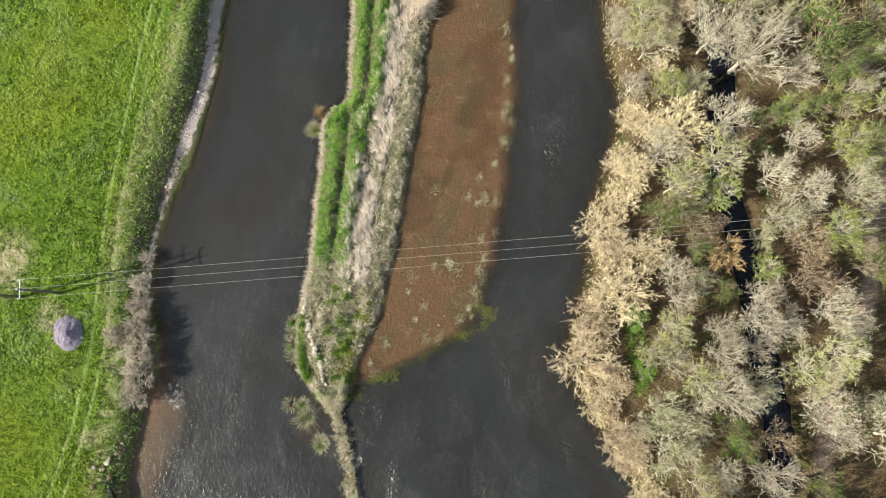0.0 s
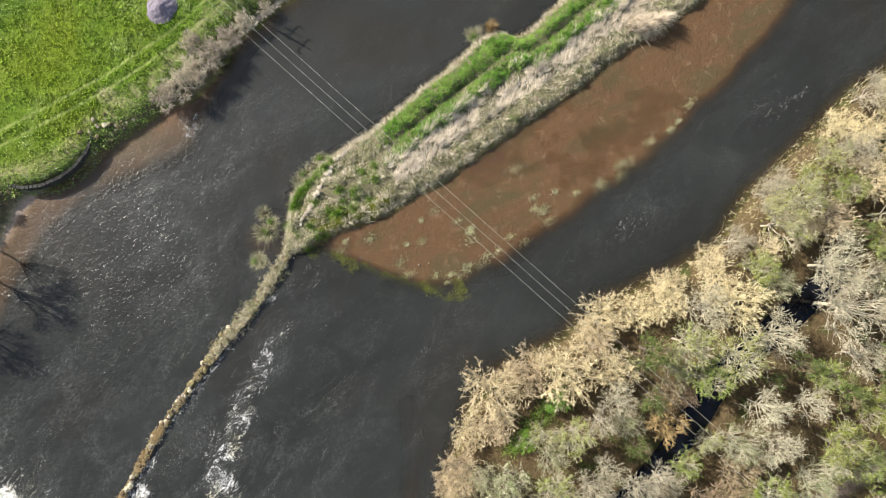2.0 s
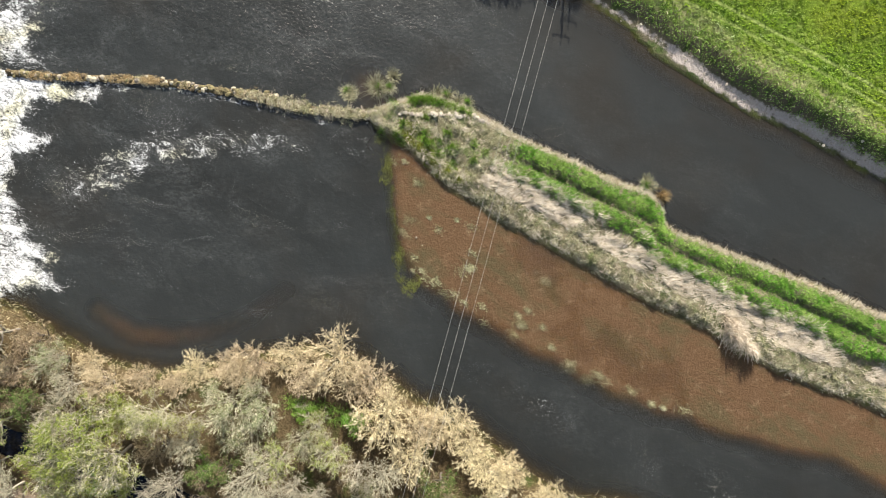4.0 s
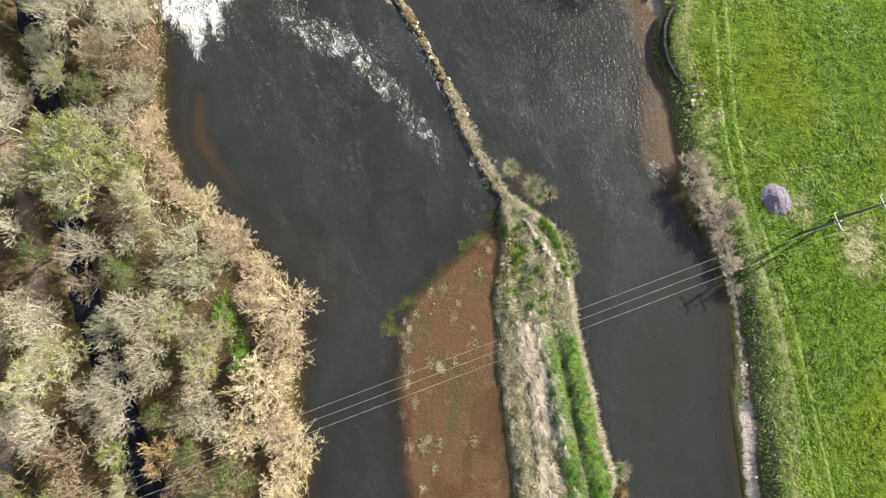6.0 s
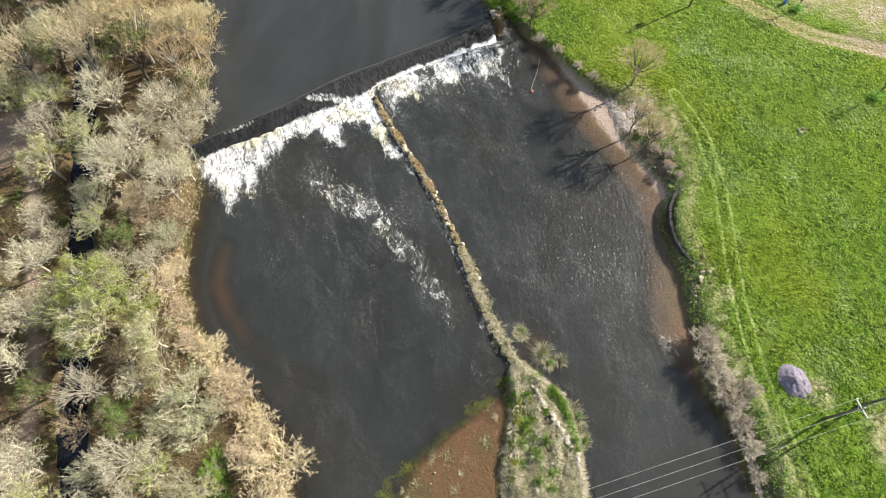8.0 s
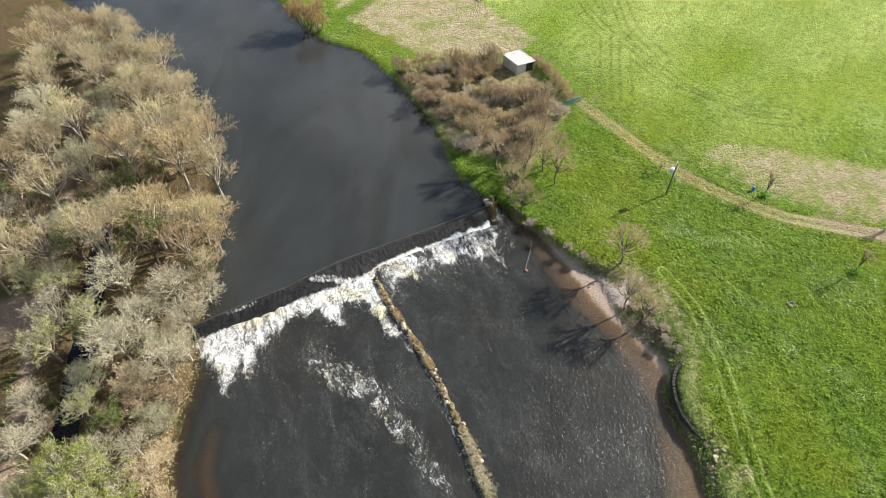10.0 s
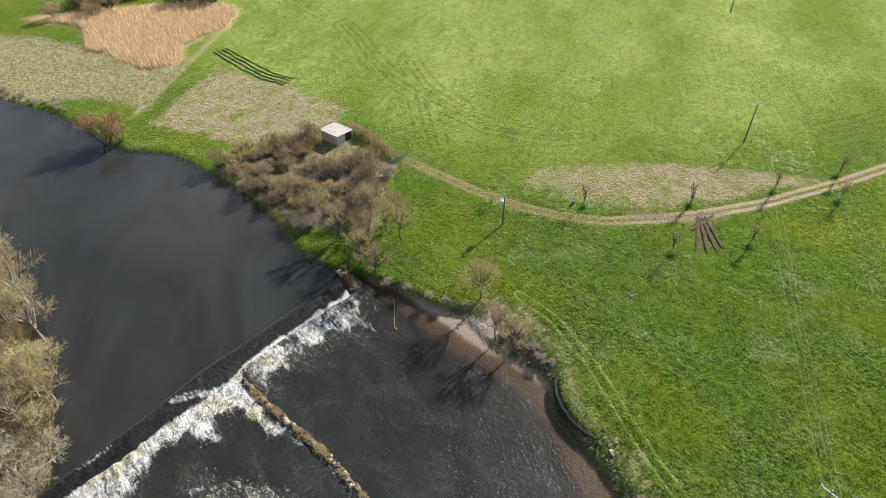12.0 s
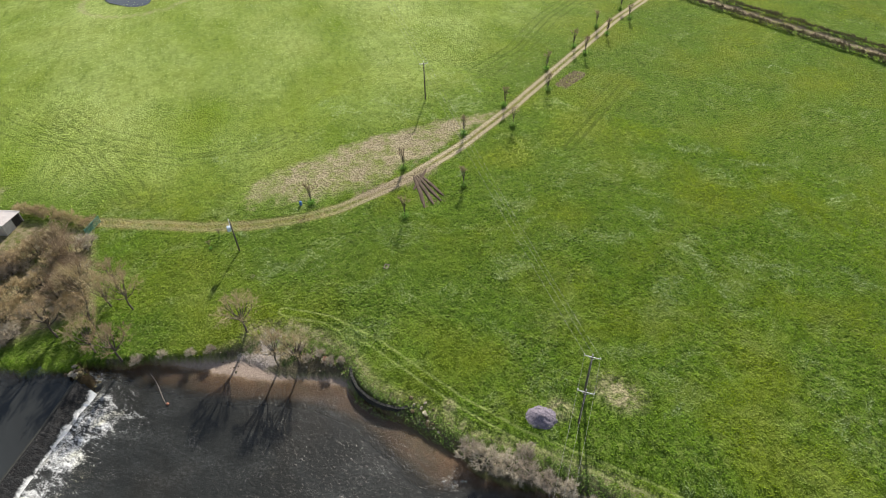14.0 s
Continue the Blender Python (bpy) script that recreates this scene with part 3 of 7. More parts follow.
M_METAL = plain("galvanised_steel", (0.45, 0.46, 0.47), (0.66, 0.67, 0.68), 5.0, 0.45, 0.1, metal=0.6)
M_WHITE = plain("white_porcelain", (0.62, 0.63, 0.64), (0.82, 0.82, 0.82), 5.0, 0.35, 0.0)
M_BLUE = plain("pale_blue_paint", (0.42, 0.52, 0.66), (0.62, 0.70, 0.80), 4.0, 0.5, 0.1)
M_WIRE = plain("aluminium_wire", (0.30, 0.295, 0.27), (0.45, 0.44, 0.40), 5.0, 0.6, 0.0)
F_TAN = foliage("straw_twigs", (0.44, 0.362, 0.225), (0.80, 0.69, 0.49))
F_GREY = foliage("grey_twigs", (0.30, 0.272, 0.19), (0.66, 0.61, 0.47))
F_BROWN = foliage("brown_twigs", (0.19, 0.14, 0.09), (0.42, 0.33, 0.225))
F_HEDGE = foliage("hedge_twigs", (0.06, 0.055, 0.03), (0.18, 0.155, 0.09))
F_REED = foliage("tan_reeds", (0.50, 0.36, 0.24), (0.76, 0.57, 0.41))
F_THICK = foliage("thicket_twigs", (0.25, 0.19, 0.11), (0.52, 0.41, 0.265))
F_BRAMBLE = foliage("bramble_stems", (0.30, 0.255, 0.20), (0.60, 0.53, 0.44))
F_BUD = foliage("budding_leaves", (0.20, 0.24, 0.04), (0.46, 0.49, 0.12), 0.35)
F_LEAFY = foliage("olive_leaves", (0.13, 0.17, 0.028), (0.36, 0.41, 0.085), 0.3)
F_TALL = foliage("tall_tree_twigs", (0.305, 0.25, 0.15), (0.63, 0.545, 0.37))
F_SCRUB = foliage("scrub_twigs", (0.27, 0.205, 0.115), (0.58, 0.46, 0.285))
F_WEED = foliage("floating_weed", (0.065, 0.075, 0.014), (0.20, 0.21, 0.035), 0.2)
F_OCHRE = foliage("ochre_twigs", (0.26, 0.18, 0.085), (0.52, 0.38, 0.20))
F_OLIVE = foliage("grey_green_leaves", (0.13, 0.165, 0.06), (0.34, 0.38, 0.18), 0.3)
F_FRESH = foliage("fresh_green_leaves", (0.085, 0.195, 0.018), (0.27, 0.44, 0.07), 0.3)
F_IVY = foliage("dark_ivy_leaves", (0.045, 0.075, 0.014), (0.15, 0.20, 0.05), 0.2)
F_STRAW = foliage("dead_grass", (0.38, 0.31, 0.225), (0.82, 0.73, 0.61))
F_GRASS = foliage("lush_grass", (0.13, 0.22, 0.03), (0.36, 0.48, 0.12), 0.35)
F_SAGE = foliage("mixed_dry_grass", (0.20, 0.205, 0.095), (0.66, 0.62, 0.43), 0.3)


# ---- mesh helpers ----
def meadow_material():
    """Grass blades that follow the meadow's patches: vivid, yellow, and silvery with painted sheen."""
    g = Graph("meadow_blades")
    one = g.island()
    c = g.mix(one, (0.075, 0.145, 0.008), (0.31, 0.485, 0.04))
    silver = g.ramp(g.noise(0.13, 5, 0.6, warp=0.8), (0.5, 0.0), (0.62, 0.9))
    c = g.mix(g.math("MULTIPLY", silver, g.math("MULTIPLY_ADD", one, 0.6, 0.4)), c, (0.50, 0.58, 0.38))
    c = g.mix(g.ramp(g.noise(0.045, 3), (0.46, 0.0), (0.6, 0.75)), c, (0.31, 0.40, 0.022))
    c = g.mix(g.ramp(g.noise(0.08, 4, 0.6), (0.56, 0.0), (0.7, 0.55)), c, (0.09, 0.20, 0.03))
    # paler beyond the track, sheen of backlit grass included in the blade colour
    c = g.mix(g.math("MULTIPLY", g.attr("far_sheen"), g.ramp(g.noise(0.03, 4, 0.6, stretch=(1, 0.5, 1, 35)), (0.40, 0.2), (0.62, 0.95))), c, (0.54, 0.63, 0.25))
    g.done(c, 0.55, 0.0, 0.25)
    tr = g.t.nodes.new("ShaderNodeBsdfTranslucent")
    g.put(tr.inputs["Color"], c)
    mx = g.t.nodes.new("ShaderNodeMixShader")
    mx.inputs[0].default_value = 0.6
    g.t.links.new(g.b.outputs[0], mx.inputs[1])
    g.t.links.new(tr.outputs[0], mx.inputs[2])
    g.t.links.new(mx.outputs[0], g.out.inputs["Surface"])
    return g.m


F_MEADOW = meadow_material()


def fast_mesh(name, verts, faces, materials, smooth=False, index=None):
    """A mesh from arrays: verts (n, 3), faces (m, 3 or 4)."""
    verts, faces = np.asarray(verts, np.float32), np.asarray(faces, np.int32)
    me = bpy.data.meshes.new(name)
    n, k = faces.shape
    me.vertices.add(len(verts))
    me.vertices.foreach_set("co", verts.ravel())
    me.loops.add(n * k)
    me.loops.foreach_set("vertex_index", faces.ravel())
    me.polygons.add(n)
    me.polygons.foreach_set("loop_start", np.arange(0, n * k, k, dtype=np.int32))
    me.polygons.foreach_set("loop_total", np.full(n, k, np.int32))
    if smooth:
        me.polygons.foreach_set("use_smooth", np.ones(n, bool))
    if index is not None:
        me.polygons.foreach_set("material_index", np.asarray(index, np.int32))
    for m in materials if isinstance(materials, (list, tuple)) else [materials]:
        me.materials.append(m)
    me.update(calc_edges=True)
    return me


def layer(me, name, values):
    a = me.attributes.new(name, "FLOAT", "POINT")
    a.data.foreach_set("value", np.asarray(values, np.float32).ravel())


def child(name, me, parent, label="", m=None):
    ob = new(name, me)
    ob.parent = parent
    if m is not None:
        ob.matrix_local = m
    if label:
        ob["label"] = label
    return ob


def part(name, bm, material, parent, label="", smooth=False):
    me = bpy.data.meshes.new(name)
    if smooth:
        for f in bm.faces:
            f.smooth = True
    bm.to_mesh(me)
    bm.free()
    me.materials.append(material)
    return child(name, me, parent, label)


def box(bm, size, m=None, bevel=0.0):
    made = bmesh.ops.create_cube(bm, size=1.0, matrix=(m or Matrix()) @ Matrix.Diagonal((*size, 1)))
    if bevel:
        edges = list({e for v in made["verts"] for e in v.link_edges})
        bmesh.ops.bevel(bm, geom=edges, offset=bevel, segments=1, affect="EDGES")


def rod(bm, a, b, r1, r2=None, sides=8):
    a, b = Vector(a), Vector(b)
    m = Matrix.Translation((a + b) / 2) @ (b - a).to_track_quat("Z", "Y").to_matrix().to_4x4()
    bmesh.ops.create_cone(bm, cap_ends=True, segments=sides, radius1=r1, radius2=r1 if r2 is None else r2, depth=(b - a).length, matrix=m)


def tubes(paths, radii, sides=5):
    """Tapered tubes along paths (n, k, 3) with radii (n, k): verts and quad faces."""
    paths, radii = np.asarray(paths, float), np.asarray(radii, float)
    n, k, _ = paths.shape
    d = np.gradient(paths, axis=1)
    d /= np.linalg.norm(d, axis=2, keepdims=True) + 1e-9
    ref = np.where(np.abs(d[..., 2:3]) > 0.9, np.array([1.0, 0, 0]), np.array([0, 0, 1.0]))
    u = np.cross(d, ref)
    u /= np.linalg.norm(u, axis=2, keepdims=True) + 1e-9
    w = np.cross(d, u)
    ang = np.arange(sides) * 2 * np.pi / sides
    ring = paths[:, :, None, :] + radii[:, :, None, None] * (np.cos(ang)[:, None] * u[:, :, None, :] + np.sin(ang)[:, None] * w[:, :, None, :])
    verts = ring.reshape(-1, 3)
    base = (np.arange(n)[:, None, None] * k + np.arange(k - 1)[None, :, None]) * sides
    j = np.arange(sides)[None, None, :]
    j2 = (j + 1) % sides
    faces = np.stack([base + j, base + j2, base + sides + j2, base + sides + j], -1).reshape(-1, 4)
    return verts, faces


def spikes(a, b, r):
    """Thin ridged twigs from a to b: verts and triangle faces."""
    n = len(a)
    d = b - a
    d /= np.linalg.norm(d, axis=1, keepdims=True) + 1e-9
    ref = np.where(np.abs(d[:, 2:3]) > 0.9, np.array([1.0, 0, 0]), np.array([0, 0, 1.0]))
    u = np.cross(d, ref)
    u /= np.linalg.norm(u, axis=1, keepdims=True) + 1e-9
    w = np.cross(d, u)
    r = np.broadcast_to(np.asarray(r, float), (n,))[:, None]
    verts = np.stack([a + r * u, a - r * u, a + r * 0.9 * w, b], 1).reshape(-1, 3)
    i = np.arange(n)[:, None] * 4
    faces = np.stack([i + [[0, 2, 3]], i + [[2, 1, 3]]], 1).reshape(-1, 3)
    return verts, faces


def blades(base, lean, height, width, rng):
    """Grass blades that bend over: base (n, 3), lean (n, 2) sideways reach, height (n,)."""
    n = len(base)
    side = rng.normal(size=(n, 2))
    side /= np.linalg.norm(side, axis=1, keepdims=True)
    s = np.c_[side * np.asarray(width).reshape(-1, 1) / 2, np.zeros(n)]
    mid = base + np.c_[lean * 0.35, height * 0.7]
    tip = base + np.c_[lean, height * 0.85]
    verts = np.stack([base - s, base + s, mid - s * 0.8, mid + s * 0.8, tip], 1).reshape(-1, 3)
    i = np.arange(n)[:, None] * 5
    faces = np.stack([i + [[0, 1, 3]], i + [[0, 3, 2]], i + [[2, 3, 4]]], 1).reshape(-1, 3)
    return verts, faces


def flakes(centre, size, rng, flat=0.5):
    """Small bent leaves, two triangles each."""
    n = len(centre)
    a = rng.normal(size=(n, 3))
    a[:, 2] *= flat
    a /= np.linalg.norm(a, axis=1, keepdims=True)
    b = rng.normal(size=(n, 3))
    b[:, 2] *= flat
    b -= a * (a * b).sum(1, keepdims=True)
    b /= np.linalg.norm(b, axis=1, keepdims=True) + 1e-9
    c = np.cross(a, b)
    s = np.broadcast_to(np.asarray(size, float), (n,))[:, None]
    verts = np.stack([centre - a * s, centre + b * s * 0.5 + c * s * 0.2, centre + a * s, centre - b * s * 0.5 + c * s * 0.2], 1).reshape(-1, 3)
    i = np.arange(n)[:, None] * 4
    faces = np.stack([i + [[0, 1, 2]], i + [[0, 2, 3]]], 1).reshape(-1, 3)
    return verts, faces


def axis_steps(bands):
    """Grid lines from (start, end, step) bands."""
    out = [np.arange(a, b, s) for a, b, s in bands]
    return np.unique(np.round(np.concatenate(out + [[bands[-1][1]]]), 3))


# ---- ground ----
def make_ground():
    xs = axis_steps([(-3000, -400, 260), (-400, -140, 20), (-140, -72, 2.2), (-72, -42, 1.1), (-42, 62, 0.64), (62, 135, 1.5), (135, 260, 2.5), (260, 500, 20), (500, 3000, 250)])
    ys = axis_steps([(-3000, -300, 270), (-300, -80, 20), (-80, -55, 2.0), (-55, 106, 0.64), (106, 200, 1.7), (200, 300, 2.4), (300, 600, 20), (600, 3000, 240)])
    x, y = np.meshgrid(xs, ys)
    z = ground_z(x, y)
    nx, ny = len(xs), len(ys)
    i = np.arange(ny - 1)[:, None] * nx + np.arange(nx - 1)[None, :]
    faces = np.stack([i, i + 1, i + nx + 1, i + nx], -1).reshape(-1, 4)
    me = fast_mesh("ground", np.stack([x, y, z], -1).reshape(-1, 3), faces, M_GROUND, smooth=True)
    up, river, pond, isle, bar, beach = shores(x, y)
    wet = np.where(up & (x < 12), pond, river)
    east = x > 5
    xe = curve_of(EAST_GRASS, y, 0.25, 29)
    bank = step(0, 0.5, -wet) * np.where(up, 0, 1) * east * (1 - step(-0.75, 0.1, x - xe - 0.8 * (fbm(x, y, 39, 2) - 0.5))) * (y < 90)
    wood = (~east | (up & (x < curve_of(POND_WEST, y)))) * step(-0.4, 0.5, -wet)
    wood = np.where((y < 58.5) | (x < curve_of(POND_WEST, np.maximum(y, 58.5)) + 1.5), wood, 0) * (x < 5)
    shoal = np.maximum(step(-0.6, 0.8, bar), step(-0.5, 1.0, beach) * (x > 10))
    shoal = np.clip(np.maximum(shoal, 0.9 * step(3.2, 0.5, line_dist(x, y, POOL_SILL))), 0, 1)
    shoal = np.maximum(shoal, 0.9 * step(4.5, 1.5, np.hypot(x - 13.2, 0.8 * (y - 21.6))))
    rubble = np.maximum(0.85 * step(1.5, 0.3, line_dist(x, y, [(41.2, -45), (40.6, -31), (39.3, -24), (39.5, -17), (40, -11)])),
                        0.75 * step(3.2, 1.0, line_dist(x, y, [(27.5, 64.5), (31, 61), (34, 63.5)])))
    rubble = np.maximum(rubble, 0.8 * step(1.6, 0.4, line_dist(x, y, [(28.5, 62.5), (24.5, 68)])))
    rubble = np.maximum(rubble, 0.62 * step(1.0, 0.2, line_dist(x, y, [(40.2, -11), (40.6, -4), (40.2, 6), (38.8, 12)])))
    dry = np.maximum(step(2.4, 0.3, np.abs(x - xe - 1)) * 0.5 * (y < 70) * (y > -60), 0.9 * step(4, 1.2, line_dist(x, y, [(33, 66), (36.5, 62), (38, 56)])))
    dry = np.maximum(dry, step(-2, 1, isle))
    dry = np.maximum(dry, 0.9 * step(4.5, 1.0, np.hypot(x - 58.2, (y - 9.5) * 0.7)) * (np.hypot(x - 58.2, y - 9.5) < 6))
    dry = np.maximum(dry, 0.8 * step(1.6, 0.4, np.hypot(x - 41.1, y - 29.7)))
    dry = np.maximum(dry, 0.8 * step(3.0, 0.6, np.hypot(x - 50.5, y - 15.5)))
    dry = np.maximum(dry, 0.95 * in_poly(x, y, [(-75, 192), (-40, 182), (-26, 168), (-14, 196), (-34, 216), (-62, 246), (-110, 272)]).clip(0, 4) / 4)
    dry = np.maximum(dry, 0.9 * step(1.8, 0.6, line_dist(x, y, [(-29, 170), (-16, 196), (-3, 222), (6, 240)])))
    dry = np.maximum(dry, 0.7 * step(1.8, 0.5, np.abs(np.hypot(x - 122, y - 246) - 21)))
    scrub = step(0, 4, in_poly(x, y, [(2, 100), (20, 93), (30, 112), (33, 118), (24, 138), (8, 140), (-13, 133), (-6, 119)]))
    dry = np.maximum(dry, scrub)
    mud = np.maximum(0.45 * np.maximum.reduce([step(1.3, 0.5, line_dist(x, y, r)) for r in ([(86, 73), (82, 67), (78.6, 63.4)], [(86, 73), (83.5, 67), (80.8, 62)], [(87, 73), (85, 67), (82.8, 61.8)])]), 0.8 * step(3.6, 1.5, line_dist(x, y, [(148, 66.5), (157, 66)])))
    layer(me, "bank_d", line_dist(x, y, [(50, -70), (48.3, -30), (47.5, -15), (46.5, 0), (44.6, 10), (43.2, 18), (42.6, 28), (43, 38), (43.7, 48), (42.8, 58), (39.5, 66)]))
    layer(me, "rut_d", np.minimum.reduce([line_dist(x, y, r) for r in RUTS]))
    beyond = np.where(x < 31.5, y - 126 - (31.5 - x) * 0.9, y - np.interp(x, [p[0] for p in TRACK], [p[1] for p in TRACK]))
    layer(me, "far_sheen", step(-4, 45, beyond) * step(-30, 0, x))
    layer(me, "track_d", line_dist(x, y, TRACK))
    layer(me, "worn", 0.2 + 0.8 * step(60, 84, x))
    layer(me, "plot", np.maximum(step(-4, 4, in_poly(x, y, PLOT_TRACK)) * np.interp(x, [56, 72, 95], [0.5, 0.72, 1.0]), step(-4, 4, in_poly(x, y, PLOT_SHED))))
    layer(me, "reed", step(-4, 4, in_poly(x, y, REEDS) + 8 * (fbm(x * 0.1, y * 0.1, 3) - 0.5)))
    layer(me, "wood", np.maximum(wood, scrub * 0.3))
    path = np.maximum(step(1.4, 0.7, line_dist(x, y, WOOD_PATH)), step(6, 3, np.hypot(x + 71, (y - 56) * 0.8)))
    path = np.maximum(path, step(2.6, 1.8, line_dist(x, y, [(246, 76), (242, 62), (216.5, -16), (200, -60)])))
    path = np.maximum(path, 0.75 * step(2.6, 0.6, line_dist(x, y, [(74, 78.6), (82, 74.6), (92, 71.6)]) + 2.2 * (fbm(x * 0.5, y * 0.5, 19, 3) - 0.5)))
    layer(me, "path", path)
    # island ground darkened as well, shade between its tussocks put into the colour
    layer(me, "bank", np.maximum(bank, 0.7 * step(-0.2, 0.8, isle)))
    layer(me, "rubble", rubble)
    layer(me, "dry", dry)
    layer(me, "mud", mud)
    bed = np.where(up & (x < 11), step(-0.6, 0.2, pond), step(-0.5, 0.1, river) * (1 - step(-0.3, 0.7, isle)))
    bed = np.maximum(bed, (1 - step(1.6, 2.2, line_dist(x, y, LEAT))) * (x < -20) * (y < 90))
    layer(me, "bed", np.clip(bed, 0, 1))
    layer(me, "shoal", shoal)
    layer(me, "strand", np.maximum(0.13 * step(-0.5, 1, beach), step(3.6, 5.0, beach + 1.6 * (fbm(x * 0.4, y * 0.4, 77, 3) - 0.5)) * (y > 44)) * (x > 12))
    algae = 1.0 * step(2.9, 0.4, np.abs(bar + 0.9)) * step(1, 6, y) * (1 - step(14.5, 16.5, y))
    layer(me, "algae", algae)
    layer(me, "lawn", np.where(y > 88, step(1, 5, x - curve_of(POND_EAST, y)), step(0.5, 2.5, x - xe)) * (1 - scrub))
    return tagged(new("ground", me), "bright green meadow, woodland floor and gravel river bed", "ground", kind="structure")


make_ground()


def water_sheet(name, xs, ys, z, keep, material, label, layers=None, snap=None):
    x, y = np.meshgrid(xs, ys)
    k = keep(x, y)
    if snap:
        y = snap(x, y)
    nx, ny = len(xs), len(ys)
    zz = np.broadcast_to(z, x.shape) if np.isscalar(z) else z(x, y)
    i = (np.arange(ny - 1)[:, None] * nx + np.arange(nx - 1)[None, :])
    ok = (k[:-1, :-1] | k[1:, :-1] | k[:-1, 1:] | k[1:, 1:]).ravel()
    faces = np.stack([i, i + 1, i + nx + 1, i + nx], -1).reshape(-1, 4)[ok]
    used, inv = np.unique(faces, return_inverse=True)
    verts = np.stack([x, y, zz], -1).reshape(-1, 3)[used]
    me = fast_mesh(name, verts, inv.reshape(-1, 4), material, smooth=True)
    depth = np.maximum(0, verts[:, 2] - ground_z(verts[:, 0], verts[:, 1]))
    layer(me, "clear", np.clip(np.exp(-2.3 * depth), 0.02, 1))
    if layers:
        for key, f in layers.items():
            layer(me, key, f(verts[:, 0], verts[:, 1]))
    return tagged(new(name, me), label, "water", kind="structure")


def foam_at(x, y):
    """How much the water churns, 0 to 1."""
    p = np.array(TOE)
    below = line_dist(x, y, TOE)
    down = y < np.interp(x, p[:, 0], p[:, 1]) + 0.6
    wx = x + 2.6 * (fbm(x * 0.45, y * 0.3, 51, 4) - 0.5)
    wy = y + 3.4 * (fbm(x * 0.7, y * 0.25, 53, 4) - 0.5)
    # west of the wall: a slanting band with tongues and dark pockets
    west = in_poly(wx, wy, [(-40.5, 54), (-36, 56.2), (-28.6, 60.2), (-22, 63.8), (-13, 68), (-10.6, 67), (-9.6, 60), (-6.8, 54.4), (-8, 54), (-11.7, 59), (-14.7, 61.4), (-18.2, 61.3), (-16.4, 56.2), (-18.4, 57.6), (-21.2, 59.2), (-24.4, 58.6), (-27.4, 54.6), (-29.4, 52.2), (-30, 46.4), (-31.9, 50.6), (-32.8, 43.6), (-35.2, 48), (-38.4, 50.6)])
    f = 0.98 * step(-1.9, 0.9, west)
    f = np.maximum(f, 0.40 * step(-5.5, -0.2, west)) * down
    # east of it: a thinner fringe of spikes
    east = in_poly(wx, wy, [(-11.4, 69.6), (-3, 74), (9.6, 79.4), (11.2, 78), (10.6, 73.2), (12.6, 68.6), (9.6, 71.4), (7, 70.8), (4, 71.2), (1.9, 68.6), (0, 70), (-1.6, 66.8), (-3.2, 68.6), (-5, 66.2), (-7, 67), (-8.9, 63.1), (-9.6, 65.6)])
    u = x * 0.954 + y * 0.30
    spike = 0.45 + 1.1 * fbm(u * 0.9, below * 0.06, 57, 3)
    e = np.clip(0.86 * step(-1.6, 0.9, east) * spike, 0, 1)
    e = np.maximum(e, 0.72 * step(2.4, 0.6, below) * (x > -11.5))
    e = np.maximum(e, 0.48 * step(-7, -0.3, east)) * down
    f = np.where(x > curve_of(WALL_LINE, np.clip(y, 18.2, 66.2)), e, f)
    f = f * step(13.6, 11.5, x) * step(-41.5, -39.5, x)
    # the curl of slower foam in the pool, and stray threads
    curl = [(-21, 50.5), (-16.7, 47.3), (-13.9, 45.7), (-11, 43.7), (-8.2, 41.1), (-5.4, 36.6), (-2.7, 33.3), (-0.5, 29.1), (1.7, 25)]
    along = line_dist(wx, wy, curl)
    width = np.interp(y, [24, 34, 41, 47, 51], [1.3, 2.0, 2.4, 3.2, 3.6])
    c = np.interp(y, [24, 32, 41, 45, 48, 52], [0.44, 0.57, 0.67, 0.71, 0.60, 0.47]) * step(1.9, 0.1, along / width)
    threads = [[(-32.5, 44.1), (-30.8, 41), (-31.4, 37)], [(-25.6, 39), (-25.1, 30)], [(-20.8, 30.4), (-17.9, 25.9)], [(-5.5, 25), (-5, 20)], [(-0.9, 25), (-1.7, 21.5), (-0.4, 16)], [(4.6, 23), (4.5, 17)], [(22, 27), (24, 22), (28, 15)], [(12, 77), (14.5, 66)]]
    c = np.maximum(c, 0.33 * step(1.3, 0.0, np.minimum.reduce([line_dist(wx, wy, q) for q in threads])))
    # rush beside the wall, and below its low gap
    side = curve_of(WALL_LINE, y) - x
    w = np.interp(y, [22, 30, 48, 58, 66], [0.50, 0.58, 0.66, 0.76, 0.90]) * step(np.interp(y, [30, 66], [3.6, 5.0]), 0.2, side) * (side > 0) * step(20, 28, y) * step(70, 66, y)
    w = np.maximum(w, 0.7 * step(1.3, 0.3, np.hypot(x - 5.7, (y - 25.6) * 0.6)))
    w = np.maximum(w, 0.33 * step(5, 1, np.hypot(x - 5.2, y - 20)) * (side > 0))
    w = np.maximum(w, 0.46 * step(2.2, 0.3, line_dist(x, y, [(11.2, 84), (12, 80), (13.2, 74)])))
    # broken water over the shallow tail on the east side and in the far channel
    t = 0.56 * step(-0.6, 1.2, in_poly(wx, wy, [(29.6, 25.2), (35.2, 24), (33, 19.8), (30.2, 21)]))
    t = np.maximum(t, 0.33 * step(4.5, 0, np.hypot(x + 11.8, (y + 21) * 0.35)))
    t = np.maximum(t, 0.44 * step(4.2, 0, np.hypot(x + 8.8, (y + 50) * 0.45)))
